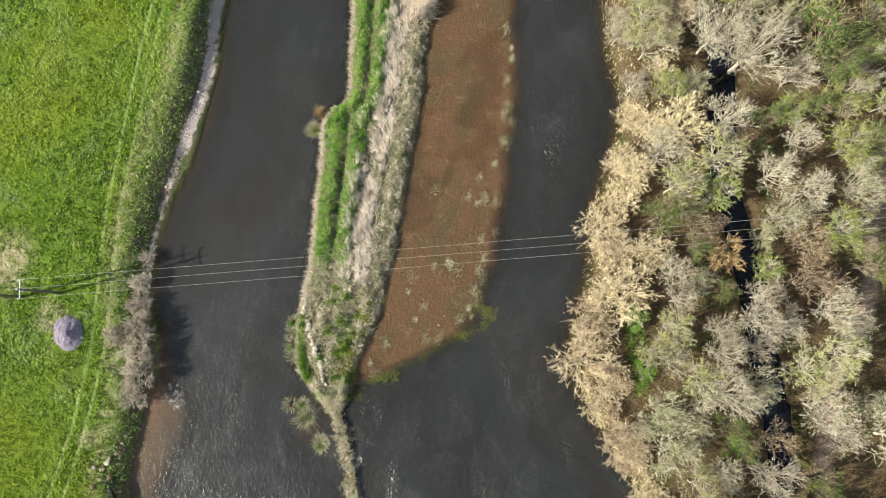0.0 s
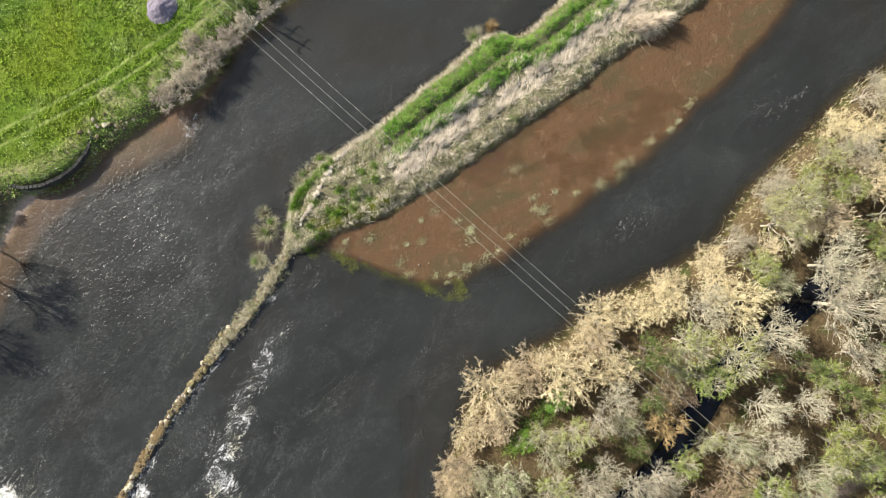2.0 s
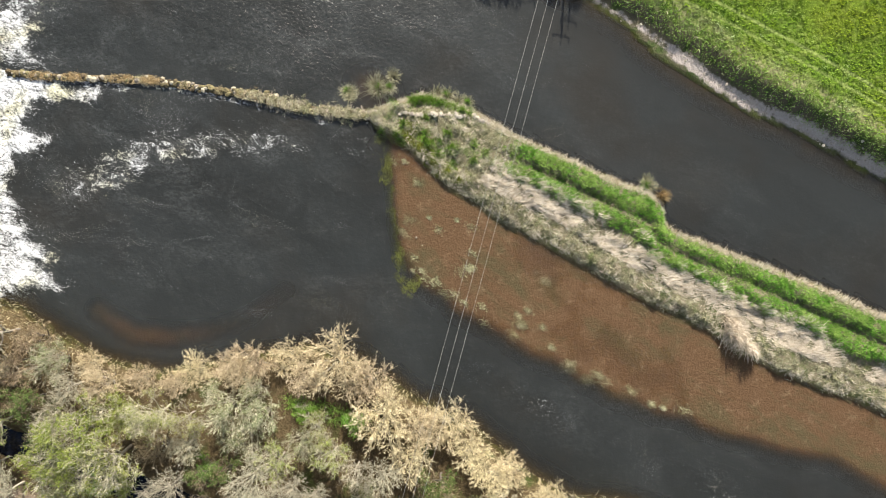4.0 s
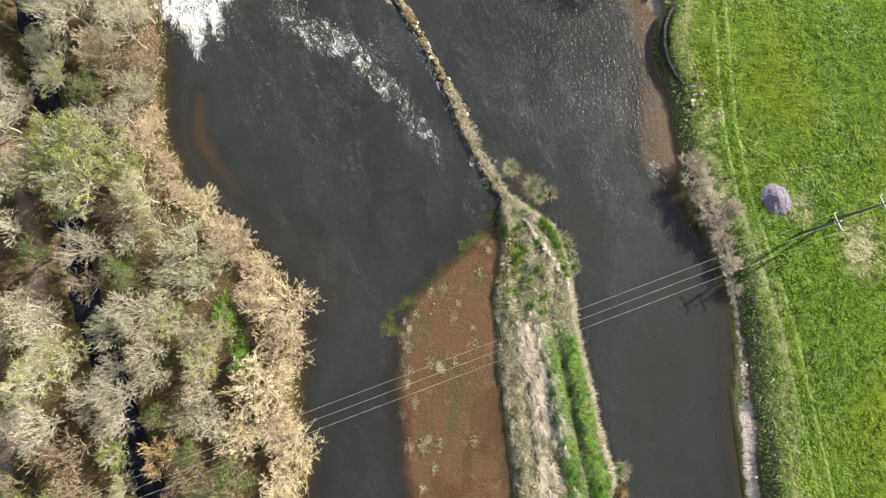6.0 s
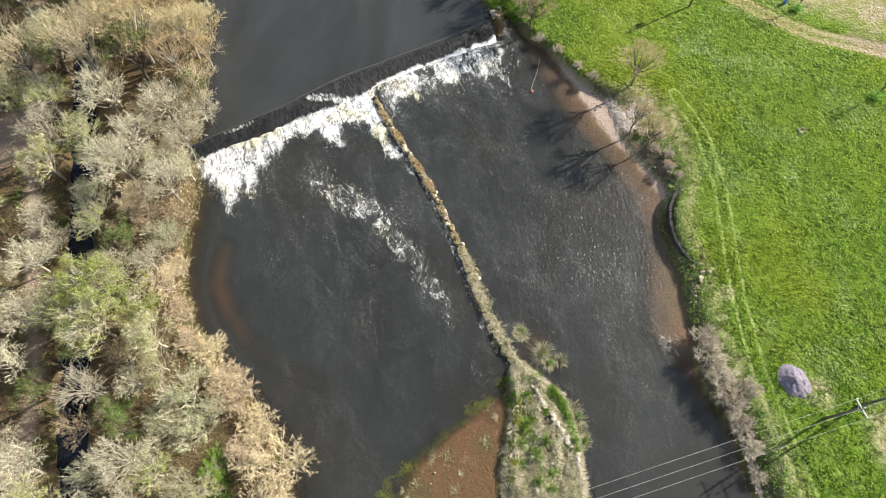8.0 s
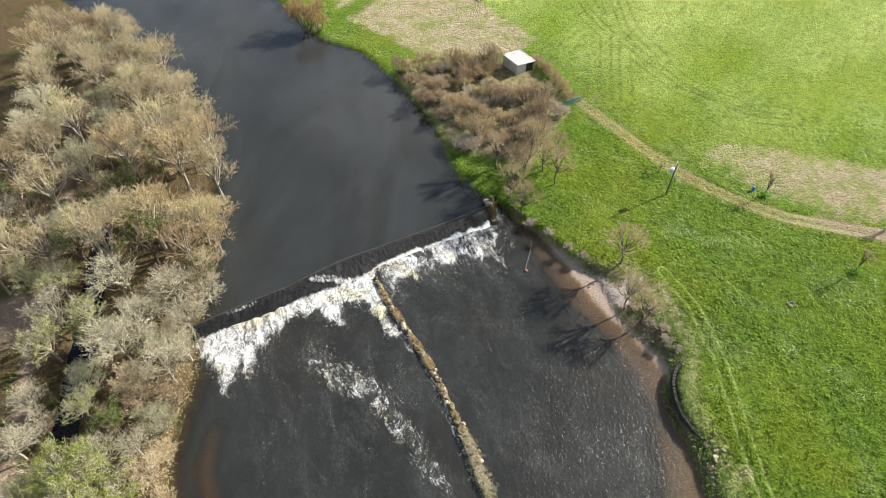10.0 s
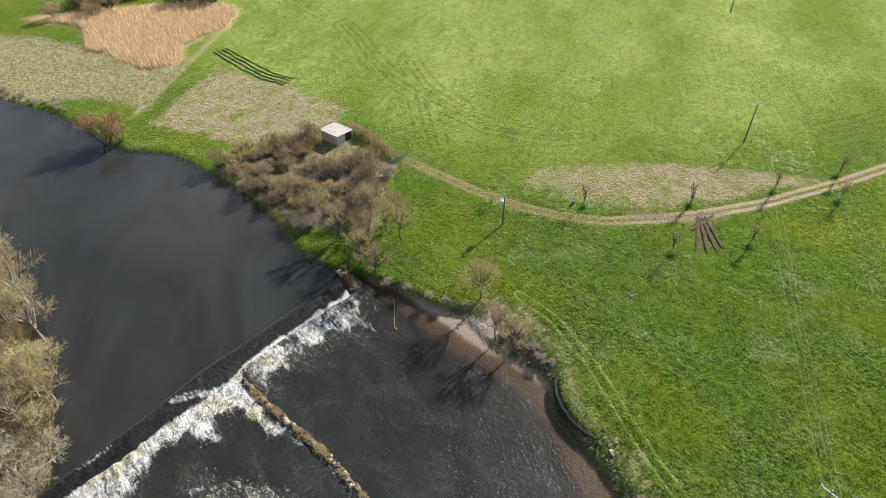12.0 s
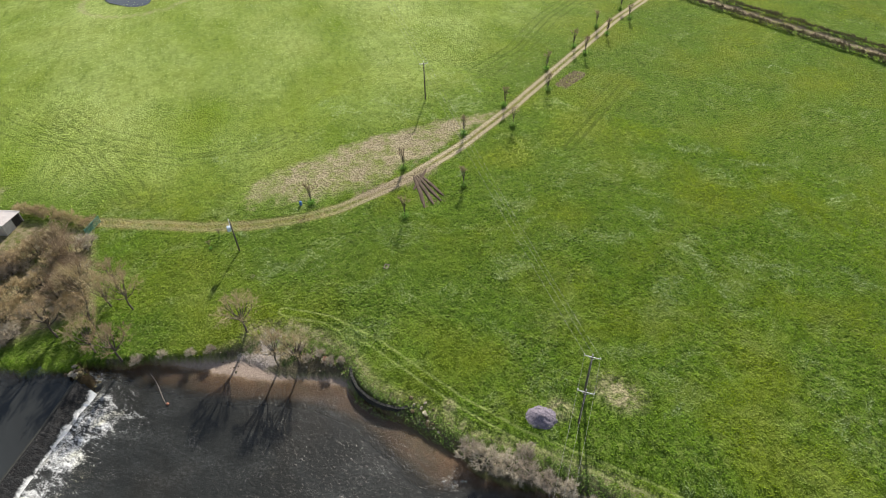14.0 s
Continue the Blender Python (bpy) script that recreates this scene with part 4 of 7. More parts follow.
    return np.clip(np.maximum.reduce([f, c, w, t]), 0, 1)


def chop_at(x, y):
    calm = 0.2 + 0.8 * step(-6, 36, y)
    lane = fbm(x * 0.12, y * 0.05, 61, 3)
    base = 0.16 + 0.75 * calm * (0.2 + 1.1 * lane)
    base = base * np.where(x < curve_of(WALL_LINE, y), np.interp(x, [-36, -26, -12], [0.35, 0.6, 1]), 1.0)
    base = base * np.interp(x, [25, 35], [1.0, 0.4])
    return np.clip(base + 0.6 * foam_at(x, y), 0, 1.2)


def river_z(x, y):
    f = foam_at(x, y)
    return 0.05 * (fbm(x * 0.5, y * 0.5, 71, 2) - 0.5) + f * f * (0.5 * fbm(x * 1.3, y * 1.3, 73, 3) - 0.15)


def river_keep(x, y):
    up, river, *_ = shores(x, y)
    p = np.array(TOE)
    return (river > -1.2) & ((y < np.interp(x, p[:, 0], p[:, 1]) + 1.0) | (x > 10)) & (y < 87)


water_sheet("river", axis_steps([(-42, 14, 0.4), (14, 43, 0.7)]), axis_steps([(-160, -66, 6), (-66, 20, 0.8), (20, 87, 0.4)]), river_z, river_keep, M_RIVER,
            "dark grey-brown river with white foam below a weir", {"foam": foam_at, "chop": chop_at}, lambda x, y: np.where(x > 10, y, np.minimum(y, np.interp(x, [p[0] for p in TOE], [p[1] for p in TOE]) + 0.25)))


def pond_keep(x, y):
    up, _, pond, *_ = shores(x, y)
    return (pond > np.where(y < 90, -0.3, -1.5)) & (weir_side(x, y) > -1.2) & up


water_sheet("pond", axis_steps([(-330, -100, 8), (-100, 16, 1.0)]), axis_steps([(56, 160, 1.0), (160, 400, 6)]), POND_Z, pond_keep, M_POND,
            "still dark mill pond held back above a weir", None, lambda x, y: np.maximum(y, np.interp(x, [p[0] for p in CREST], [p[1] for p in CREST]) + 0.1))


def make_leat():
    p = np.array(LEAT)
    s = np.linspace(0, 1, 80)
    k = np.linspace(0, 1, len(p))
    c = np.stack([np.interp(s, k, p[:, 0]), np.interp(s, k, p[:, 1])], 1)
    d = np.gradient(c, axis=0)
    n = np.stack([-d[:, 1], d[:, 0]], 1) / np.linalg.norm(d, axis=1, keepdims=True)
    w = 2.6 + 0.5 * np.sin(s * 40)[:, None]
    verts = np.concatenate([np.c_[c - n * w, np.full(80, 1.05)], np.c_[c + n * w, np.full(80, 1.05)]])
    i = np.arange(79)
    me = fast_mesh("mill_stream", verts, np.stack([i, i + 1, i + 81, i + 80], 1), M_STREAM)
    tagged(new("mill_stream", me), "narrow dark stream running through the wood", "water", kind="structure")


make_leat()


def make_weir():
    """Sloping stone apron from the crest down to the foot, with a rounded lip."""
    root = tagged(new("weir"), "long slanting weir of dark wet stone", "weir", kind="structure")
    s = np.linspace(0, 1, 160)
    def along(pts):
        p = np.array(pts)
        k = np.r_[0, np.cumsum(np.hypot(*np.diff(p, axis=0).T))]
        return np.stack([np.interp(s * k[-1], k, p[:, 0]), np.interp(s * k[-1], k, p[:, 1])], 1)
    a, b = along(CREST), along(TOE)
    rows = []
    fs = np.r_[-0.55, -0.28, -0.1, 0.0, 0.06, np.arange(0.12, 1.2, 0.09), 1.4]
    for f, z in zip(fs, np.interp(fs, [-0.55, -0.28, -0.1, 0, 0.12, 0.4, 0.75, 1.1, 1.4], [1.0, 1.6, 1.76, 1.8, 1.7, 1.15, 0.5, -0.1, -0.8])):
        q = a + (b - a) * f
        bump = 0.16 * (fbm(q[:, 0] * 0.8, q[:, 1] * 0.8 + f * 4, 81, 3) - 0.5) * (1 if f > 0.1 else 0.25)
        rows.append(np.c_[q, z + bump])
    verts = np.concatenate(rows)
    i = np.arange(159)
    faces = np.concatenate([np.stack([i + r * 160, i + 1 + r * 160, i + 161 + r * 160, i + 160 + r * 160], 1) for r in range(len(rows) - 1)])
    me = fast_mesh("apron", verts, faces, M_APRON, smooth=True)
    f = np.repeat(np.clip(fs, 0, 1), 160)
    x, y = verts[:, 0], verts[:, 1]
    foot = np.interp(x, [-41, -37, -33, -27, -25, -16, -12, -8, 9], [0.6, 0.72, 0.85, 0.8, 0.7, 0.7, 0.7, 0.62, 0.55]) + 0.35 * (fbm(x * 0.9, y * 0.25, 83, 3) - 0.5)
    spill = 0.85 * step(foot, foot + 0.45, f)
    spill = np.maximum(spill, 0.52 * step(1.3, 0.2, line_dist(x, y, [(-22.6, 65.2), (-19, 65.8), (-16, 65), (-13.8, 64.6)])) * (f > 0.05))
    spill = np.maximum(spill, 0.42 * step(0.6, 0.1, line_dist(x, y, [(-35.6, 57.6), (-31.4, 59.9)])))
    layer(me, "foam", spill)
    child("apron", me, root)
    crest = np.stack([np.c_[a + (b - a) * f, np.full(160, z)] for f, z in ((-0.16, 1.66), (-0.16, 1.80), (-0.02, 1.83), (-0.02, 1.7))])
    verts = crest.reshape(-1, 3)
    faces = np.concatenate([np.stack([i + r * 160, i + 1 + r * 160, i + 161 + r * 160, i + 160 + r * 160], 1) for r in range(3)])
    child("crest_stone", fast_mesh("crest_stone", verts, faces, M_CREST), root, "worn dark line of the weir's crest")


make_weir()


# ---- trees and shrubs ----
def slivers(a, b, r, rng):
    """Fine twigs from a to b, one thin triangle each, turned at random about their length."""
    n = len(a)
    d = b - a
    u = np.cross(d, rng.normal(size=(n, 3)))
    u *= (np.broadcast_to(np.asarray(r, float), (n,)) / (np.linalg.norm(u, axis=1) + 1e-9))[:, None]
    return np.stack([a + u, a - u, b], 1).reshape(-1, 3), np.arange(3 * n).reshape(-1, 3)


def leaflets(centre, size, rng, flat=0.6):
    """Small leaves, one triangle each, lying more level than upright."""
    n = len(centre)
    a, b = rng.normal(size=(n, 3)), rng.normal(size=(n, 3))
    a[:, 2] *= flat
    b[:, 2] *= flat
    s = np.broadcast_to(np.asarray(size, float), (n,))[:, None]
    a *= s / np.linalg.norm(a, axis=1, keepdims=True)
    b *= 0.8 * s / np.linalg.norm(b, axis=1, keepdims=True)
    return np.stack([centre - a, centre + b, centre + a], 1).reshape(-1, 3), np.arange(3 * n).reshape(-1, 3)


def tree_parts(seed, height, spread, stems, twigs, leaves, leaf_size=0.08, twig_r=0.022, droop=0.0, low=0.1, trunk_r=0.2, reach=0.85, boughs=12):
    """Limb tubes, twigs and leaves of one plant at the origin: every limb carries a rounded head of branches that
    fan out to its surface, and the twigs brush outwards from them. stems below zero: one trunk."""
    rng = np.random.default_rng(seed)
    limbs, radii, heads = [], [], []
    single, count = stems < 0, abs(stems)
    if single:
        t = np.linspace(0, 1, 6)[:, None]
        path = t * np.array([rng.normal() * 0.2, rng.normal() * 0.2, height * 0.5]) + np.c_[0.12 * np.sin(t * 5 + seed), 0.12 * np.cos(t * 4 + seed), t * 0]
        path[0, 2] = -0.3
        limbs.append(path)
        radii.append(np.linspace(trunk_r, trunk_r * 0.5, 6))
    for k in range(count):
        ang = 2.4 * k + rng.normal() * 0.3
        out = spread * 0.66 * math.sqrt((k + 0.25) / count) * rng.uniform(0.85, 1.12)
        ball = spread * rng.uniform(0.32, 0.46)
        top = height * (1.0 - 0.40 * (out / spread) ** 2) * rng.uniform(0.84, 1.05)
        tip = np.array([math.cos(ang) * out, math.sin(ang) * out, max(top - 0.95 * ball, 0.25 * height)])
        start = np.array([0, 0, height * (0.22 + 0.26 * rng.random())])
        if not single:
            start = np.array([math.cos(ang) * 0.3 * rng.random(), math.sin(ang) * 0.3 * rng.random(), -0.2])
        t = np.linspace(0, 1, 6)[:, None]
        mid = start + (tip - start) * t
        mid[:, :2] += np.array([math.cos(ang), math.sin(ang)]) * np.sin(t * np.pi) * out * 0.12 + rng.normal(size=(6, 2)) * 0.14 * t
        limbs.append(mid)
        radii.append(np.linspace(trunk_r * (0.5 if single else 0.42), 0.05, 6))
        heads.append(ball)
    limbs = np.array(limbs)
    lv, lf = tubes(limbs, np.array(radii), 5)
    first = np.arange(1, len(limbs)) * 30
    base = np.array([int(np.argmin(np.linalg.norm(lv[:30] - lv[h], axis=1))) for h in first]) if single else np.zeros(len(first), int)
    join = np.arange(len(lv))
    join[first] = base
    lf = join[lf]
    # boughs: from the last third of every limb out to the surface of its head
    use = limbs[1:] if single else limbs
    n = boughs * count
    li = np.repeat(np.arange(count), boughs)
    f = 3.4 + 1.55 * rng.random(n)
    i = f.astype(int)
    start = use[li, i] + (use[li, i + 1] - use[li, i]) * (f - i)[:, None]
    away = use[li, 5] * np.array([1, 1, 0]) / spread
    d = rng.normal(size=(n, 3)) + 0.8 * away + np.array([0, 0, 0.55 - droop])
    d /= np.linalg.norm(d, axis=1, keepdims=True)
    d[:, 2] = np.where(d[:, 2] < -0.25, -d[:, 2], d[:, 2])
    end = use[li, 5] + d * np.array(heads)[li][:, None] * rng.uniform(0.72, 1.08, (n, 1))
    end[:, 2] = np.maximum(end[:, 2], low + 0.2)
    bv, bf = spikes(start, end, 0.022 + 0.024 * rng.random(n))
    run = end - start
    way = run / (np.linalg.norm(run, axis=1, keepdims=True) + 1e-9)
    # side shoots, then the twigs along boughs and shoots alike
    m = 3 * n
    pick = rng.integers(0, n, m)
    s0 = start[pick] + run[pick] * (0.3 + 0.6 * rng.random((m, 1)))
    sd = way[pick] + rng.normal(size=(m, 3)) * 0.55
    sd /= np.linalg.norm(sd, axis=1, keepdims=True)
    s1 = s0 + sd * np.array(heads)[li[pick]][:, None] * rng.uniform(0.25, 0.6, (m, 1))
    sv, sf = slivers(s0, s1, 0.023, rng)
    a, b = np.concatenate([start, s0, s0]), np.concatenate([end, s1, s1])
    pick = rng.integers(0, len(a), twigs)
    p = a[pick] + (b[pick] - a[pick]) * (1.02 * rng.random((twigs, 1)) ** 0.6)
    q = b[pick] - a[pick]
    q = q / (np.linalg.norm(q, axis=1, keepdims=True) + 1e-9) + rng.normal(size=(twigs, 3)) * 0.5 + np.array([0, 0, 0.2 - droop])
    q /= np.linalg.norm(q, axis=1, keepdims=True)
    q = p + q * reach * (0.35 + 0.65 * rng.random((twigs, 1)))
    q[:, 2] = np.maximum(q[:, 2], low)
    tv, tf = slivers(p, q, twig_r * (0.7 + 0.6 * rng.random(twigs)), rng)
    tv, tf = np.concatenate([bv, sv, tv]), np.concatenate([bf, sf + len(bv), tf + len(bv) + len(sv)])
    ev, ef = None, None
    if leaves:
        # leaves come out in patches, not evenly over the crown
        mood = np.sin(p[:, 0] * 1.7 + seed) + np.sin(p[:, 1] * 1.9 + 2 * seed) + 0.5 * p[:, 2] / height
        pick = rng.choice(np.argsort(-mood + rng.normal(size=twigs) * 0.7)[: max(twigs * 3 // 5, 60)], leaves)
        c = p[pick] + (q[pick] - p[pick]) * (0.2 + 0.9 * rng.random((leaves, 1))) + rng.normal(size=(leaves, 3)) * 0.1
        ev, ef = leaflets(c, leaf_size * (0.6 + 0.8 * rng.random(leaves)), rng)
    return (lv, lf), (tv, tf), (ev, ef)


def make_plant(name, label, category, seed, bark, twig, leaf=None, **shape):
    """A tree or shrub: limbs, twig crown and, if any, leaves; built away from the scene and copied into it."""
    (lv, lf), (tv, tf), (ev, ef) = tree_parts(seed, leaves=shape.pop("leaves", 0), **shape)
    root = tagged(new(name), label, category)
    child("trunk", fast_mesh("trunk", lv, lf, bark, smooth=True), root)
    child("crown", fast_mesh("crown", tv, tf, twig), root)
    if leaf and ev is None:
        rng = np.random.default_rng(seed)
        ev, ef = flakes(rng.normal(size=(260, 3)) * np.array([0.42, 0.42, 0.32]) + np.array([0.15, 0, 0.55]), 0.17, rng)
    if leaf:
        child("leaves", fast_mesh("leaves", ev, ef, leaf), root)
    return root


PLANTS = {
    "willow": [make_plant("willow_shrub", "straw-coloured bare willow shrub leaning over the river bank", "shrub", 10 + k, M_BARK, F_TAN,
                          height=5.4 + 0.5 * k, spread=4.9, stems=16, twigs=6600, twig_r=0.025, reach=0.62) for k in range(3)],
    "bare": [make_plant("bare_tree", "bare grey tree with a spreading twiggy crown", "tree", 30 + k, M_BARK, F_GREY,
                        height=10.0 + k, spread=5.6, stems=-15, twigs=3900, trunk_r=0.28, twig_r=0.025, reach=0.66, boughs=14) for k in range(3)],
    "tall": [make_plant("tall_bare_tree", "tall bare tree with a broad brown-grey crown beside the pond", "tree", 40 + k, M_BARK, (F_TALL, F_SCRUB, F_TALL)[k],
                        height=12.5 + k, spread=6.2, stems=-15, twigs=4000, trunk_r=0.3, twig_r=0.027, reach=0.75) for k in range(3)],
    "bud": [make_plant("budding_tree", "pale tree coming into yellow-green leaf", "tree", 50 + k, M_BARK, F_GREY, F_BUD,
                       height=8.6 + k, spread=5.0, stems=-13, twigs=2600, leaves=3300, trunk_r=0.24, twig_r=0.025, leaf_size=0.095) for k in range(3)],
    "olive": [make_plant("sallow_tree", "grey-green sallow with soft catkins", "tree", 70 + k, M_BARK, F_GREY, F_OLIVE,
                         height=7.2 + k, spread=4.8, stems=14, twigs=2400, leaves=3600, leaf_size=0.09, twig_r=0.024) for k in range(2)],
    "leafy": [make_plant("leafy_tree", "tree in dense olive-green spring leaf", "tree", 80 + k, M_DARKBARK, F_GREY, F_LEAFY,
                         height=7.0 + k, spread=4.2, stems=-13, twigs=1100, leaves=4400, leaf_size=0.105, trunk_r=0.22) for k in range(2)],
    "ochre": [make_plant("ochre_shrub", "ochre-brown leafless shrub with a dense rounded head", "shrub", 180, M_DARKBARK, F_OCHRE,
                         height=4.4, spread=3.2, stems=10, twigs=3400, twig_r=0.026, reach=0.6)],
    "ivy": [make_plant("ivy_clad_tree", "tree smothered in green ivy", "tree", 90 + k, M_DARKBARK, F_BROWN, F_IVY,
                       height=8.0 + k, spread=3.2, stems=-9, twigs=700, leaves=2700, leaf_size=0.115) for k in range(2)],
    "brown": [make_plant("bare_thorn", "brown leafless thorn shrub", "shrub", 110 + k, M_DARKBARK, F_BROWN,
                         height=4.4 + k, spread=3.2, stems=9, twigs=1500, twig_r=0.03, reach=0.7) for k in range(2)],
    "thicket": [make_plant("thicket_bush", "brown leafless thicket by the pond", "shrub", 125 + k, M_DARKBARK, F_SCRUB,
                           height=3.2, spread=2.9, stems=9, twigs=1150, twig_r=0.032, reach=0.7) for k in range(2)],
    "hedge": [make_plant("hedge_bush", "clipped dark leafless hedge bush", "hedge", 120 + k, M_DARKBARK, F_HEDGE,
                         height=1.9, spread=1.7, stems=5, twigs=230, twig_r=0.075, reach=0.6, boughs=6) for k in range(2)],
    "fresh": [make_plant("green_bush", "low bush in fresh bright green leaf", "shrub", 130 + k, M_DARKBARK, F_GREY, F_FRESH,
                         height=3.0, spread=2.6, stems=8, twigs=500, leaves=3600, leaf_size=0.1) for k in range(1)],
    "small": [make_plant("small_bare_tree", "small leafless tree with a fine rounded crown", "tree", 150 + k, M_DARKBARK, F_THICK,
                         height=7.4, spread=3.5, stems=-10, twigs=2300, trunk_r=0.17, twig_r=0.0135, reach=0.75, boughs=9) for k in range(2)],
    "sapling": [make_plant("sapling", "slim leafless young tree with a green tuft at its foot", "sapling", 160 + k, M_DARKBARK, F_BROWN, F_FRESH,
                           height=6.2, spread=1.25, stems=-8, twigs=420, leaves=0, trunk_r=0.09, twig_r=0.02, reach=0.6, boughs=5) for k in range(2)],
    "bramble": [make_plant("bramble_thicket", "grey tangle of bare bramble stems on the bank", "shrub", 170 + k, M_DARKBARK, F_BRAMBLE,
                           height=2.2, spread=2.4, stems=9, twigs=1600, droop=0.2, twig_r=0.024, reach=0.8) for k in range(2)],
}
USED = set()


def plant(kind, x, y, size=1.0, turn=None, rng=random, group=""):
    """Stands a copy of a plant on the ground (the first of each kind is the original itself)."""
    i = rng.randrange(len(PLANTS[kind]))
    ob = PLANTS[kind][i]
    turn = rng.uniform(0, 360) if turn is None else turn
    m = pose(x, y, float(ground_z(x, y)) - 0.02, 0, 0, turn)
    if (kind, i) not in USED:
        USED.add((kind, i))
        ob.scale = (size, size, size * rng.uniform(0.9, 1.1))
        ob.matrix_basis = m @ Matrix.Diagonal((*ob.scale, 1))
        made = ob
    else:
        was = tuple(ob.scale)
        made = copy_thing(ob, m)
        made.scale = (size, size, size * rng.uniform(0.9, 1.1))
    if group:
        made["group"] = group
    return made


# kind, x, y, size of the trees that stand out
RIVER_TREES = [
    ("willow", -20.6, 5.7, 1.04), ("willow", -18.9, 0.8, 0.81), ("willow", -18.2, -11.2, 0.82), ("willow", -26.5, -9.9, 0.71), ("willow", -22.5, -8.9, 0.64), ("willow", -25.6, 15.3, 0.84),
    ("willow", -29, 15.6, 0.64), ("willow", -23.1, 11.2, 0.68), ("willow", -30.9, 21, 0.7), ("willow", -27.3, 17.5, 0.54), ("willow", -34.8, 22.5, 0.5), ("willow", -37.1, 26.9, 0.55),
    ("willow", -37.8, 33.8, 0.51), ("ochre", -35.6, -11.4, 1.06), ("willow", -22.5, -20.1, 0.7), ("willow", -19.5, -21.8, 0.66), ("willow", -21.7, -16, 0.65), ("willow", -21.3, -28.4, 0.57),
    ("bare", -16.8, -41.5, 0.5), ("leafy", -18.6, -44.5, 0.62), ("bud", -17.2, -48.5, 0.62), ("willow", -14.8, -53.5, 0.62), ("bare", -13.2, -58, 0.6), ("willow", -24.3, -44.5, 0.75),
    ("willow", -22.5, -52, 0.8), ("bud", -27.5, -50.5, 0.7),
]
INNER_TREES = [
    ("brown", -39.7, 41.4, 0.99), ("brown", -42.6, 39.6, 1.05), ("bare", -37.7, 49.4, 0.6), ("bare", -40.7, 45, 0.79), ("bare", -47.6, 47.5, 0.95), ("ivy", -55.6, 51.8, 0.83),
    ("bud", -50.6, 38.8, 0.65), ("ivy", -45.7, 36.6, 0.86), ("leafy", -49.2, 28.8, 1.2), ("leafy", -44.1, 28.2, 1.25), ("leafy", -40.6, 26.1, 0.95), ("bud", -45.5, 23.1, 1.0),
    ("bud", -51.8, 25.8, 0.95), ("leafy", -47.8, 21, 0.69), ("bud", -38, 21.6, 0.76), ("bud", -36.9, 18.2, 0.69), ("bud", -40.8, 23.2, 0.56), ("bare", -45.6, 32, 0.69),
    ("bare", -41.6, 33.2, 0.57), ("bare", -45.5, 15.1, 0.66), ("bare", -40, 16.2, 0.54), ("ivy", -41.2, 11.9, 0.76), ("ivy", -39.3, 9.9, 0.67), ("olive", -33.2, 14.3, 0.86),
    ("olive", -35, 10.6, 0.73), ("olive", -31.3, 9.9, 0.64), ("olive", -29.4, 12.5, 0.5), ("brown", -46.2, 10.8, 0.9), ("bare", -38.1, 6.3, 0.73), ("bud", -35.2, 5.1, 0.73),
    ("bare", -37.2, 1.5, 0.6), ("bud", -30.8, -0.5, 0.65), ("bud", -29.1, 2.9, 0.55), ("olive", -32.2, 3.6, 0.58), ("bare", -30.9, -4.1, 0.5), ("bare", -36.9, -1.5, 0.5),
    ("bare", -40.7, -3.8, 0.66), ("bare", -45, -3.8, 0.62), ("bare", -41.9, -7, 0.58), ("bare", -50.4, 5.5, 0.79), ("bud", -48.2, 1.5, 0.86),
]
PATH_TREES = [
    ("bare", -42.1, -0.5, 0.5), ("bud", -51.1, -1.5, 0.75), ("bare", -49.9, -6.7, 0.67), ("brown", -47.2, -9.9, 1.13), ("leafy", -42.7, -11, 0.63), ("bare", -29.6, -7.7, 0.56),
    ("olive", -33.5, -7.2, 0.51), ("bare", -56.4, 25.2, 0.71), ("bare", -57.2, 32.7, 0.73), ("bare", -56, 18.4, 0.6), ("bare", -56, 36.8, 0.57), ("bare", -53.6, 8.3, 0.59),
    ("bud", -21, -37.2, 0.86), ("bud", -19.9, -41.6, 0.73), ("bare", -17, -32.4, 0.53), ("leafy", -24.7, -32.2, 0.72), ("bare", -34.3, -38.5, 1.17), ("bare", -29.1, -39.9, 0.87),
    ("bare", -33.3, -29.5, 0.75), ("bare", -25.3, -23.5, 0.72), ("bud", -27.8, -18.8, 0.81), ("leafy", -33.6, -19, 0.8), ("bud", -30.4, -15.9, 0.58), ("bare", -43, -28.8, 0.56),
    ("bare", -40.1, -23.2, 0.64), ("leafy", -48.2, -35.6, 0.99), ("leafy", -49.1, -28.6, 0.93), ("ivy", -42.8, -42.2, 1.4), ("ivy", -48.5, -46.3, 1.14), ("ivy", -45.6, -38.6, 1.01),
    ("bare", -50.4, -38.7, 0.61), ("olive", -42.9, -18.3, 0.75), ("leafy", -50.3, -18, 0.96), ("brown", -46.6, -15.2, 1.06), ("brown", -50.8, -10.7, 0.96), ("olive", -52.2, -24.1, 0.76),
    ("bare", -45.4, -22, 0.59), ("ivy", -54.1, -13.5, 1.03), ("bare", -52.5, -5.1, 0.6), ("bare", -16.2, -39.6, 0.51), ("bare", -39.8, 54.4, 0.74), ("bare", -47.6, 53.8, 0.77),
    ("bud", -56, 54.8, 0.7),
]
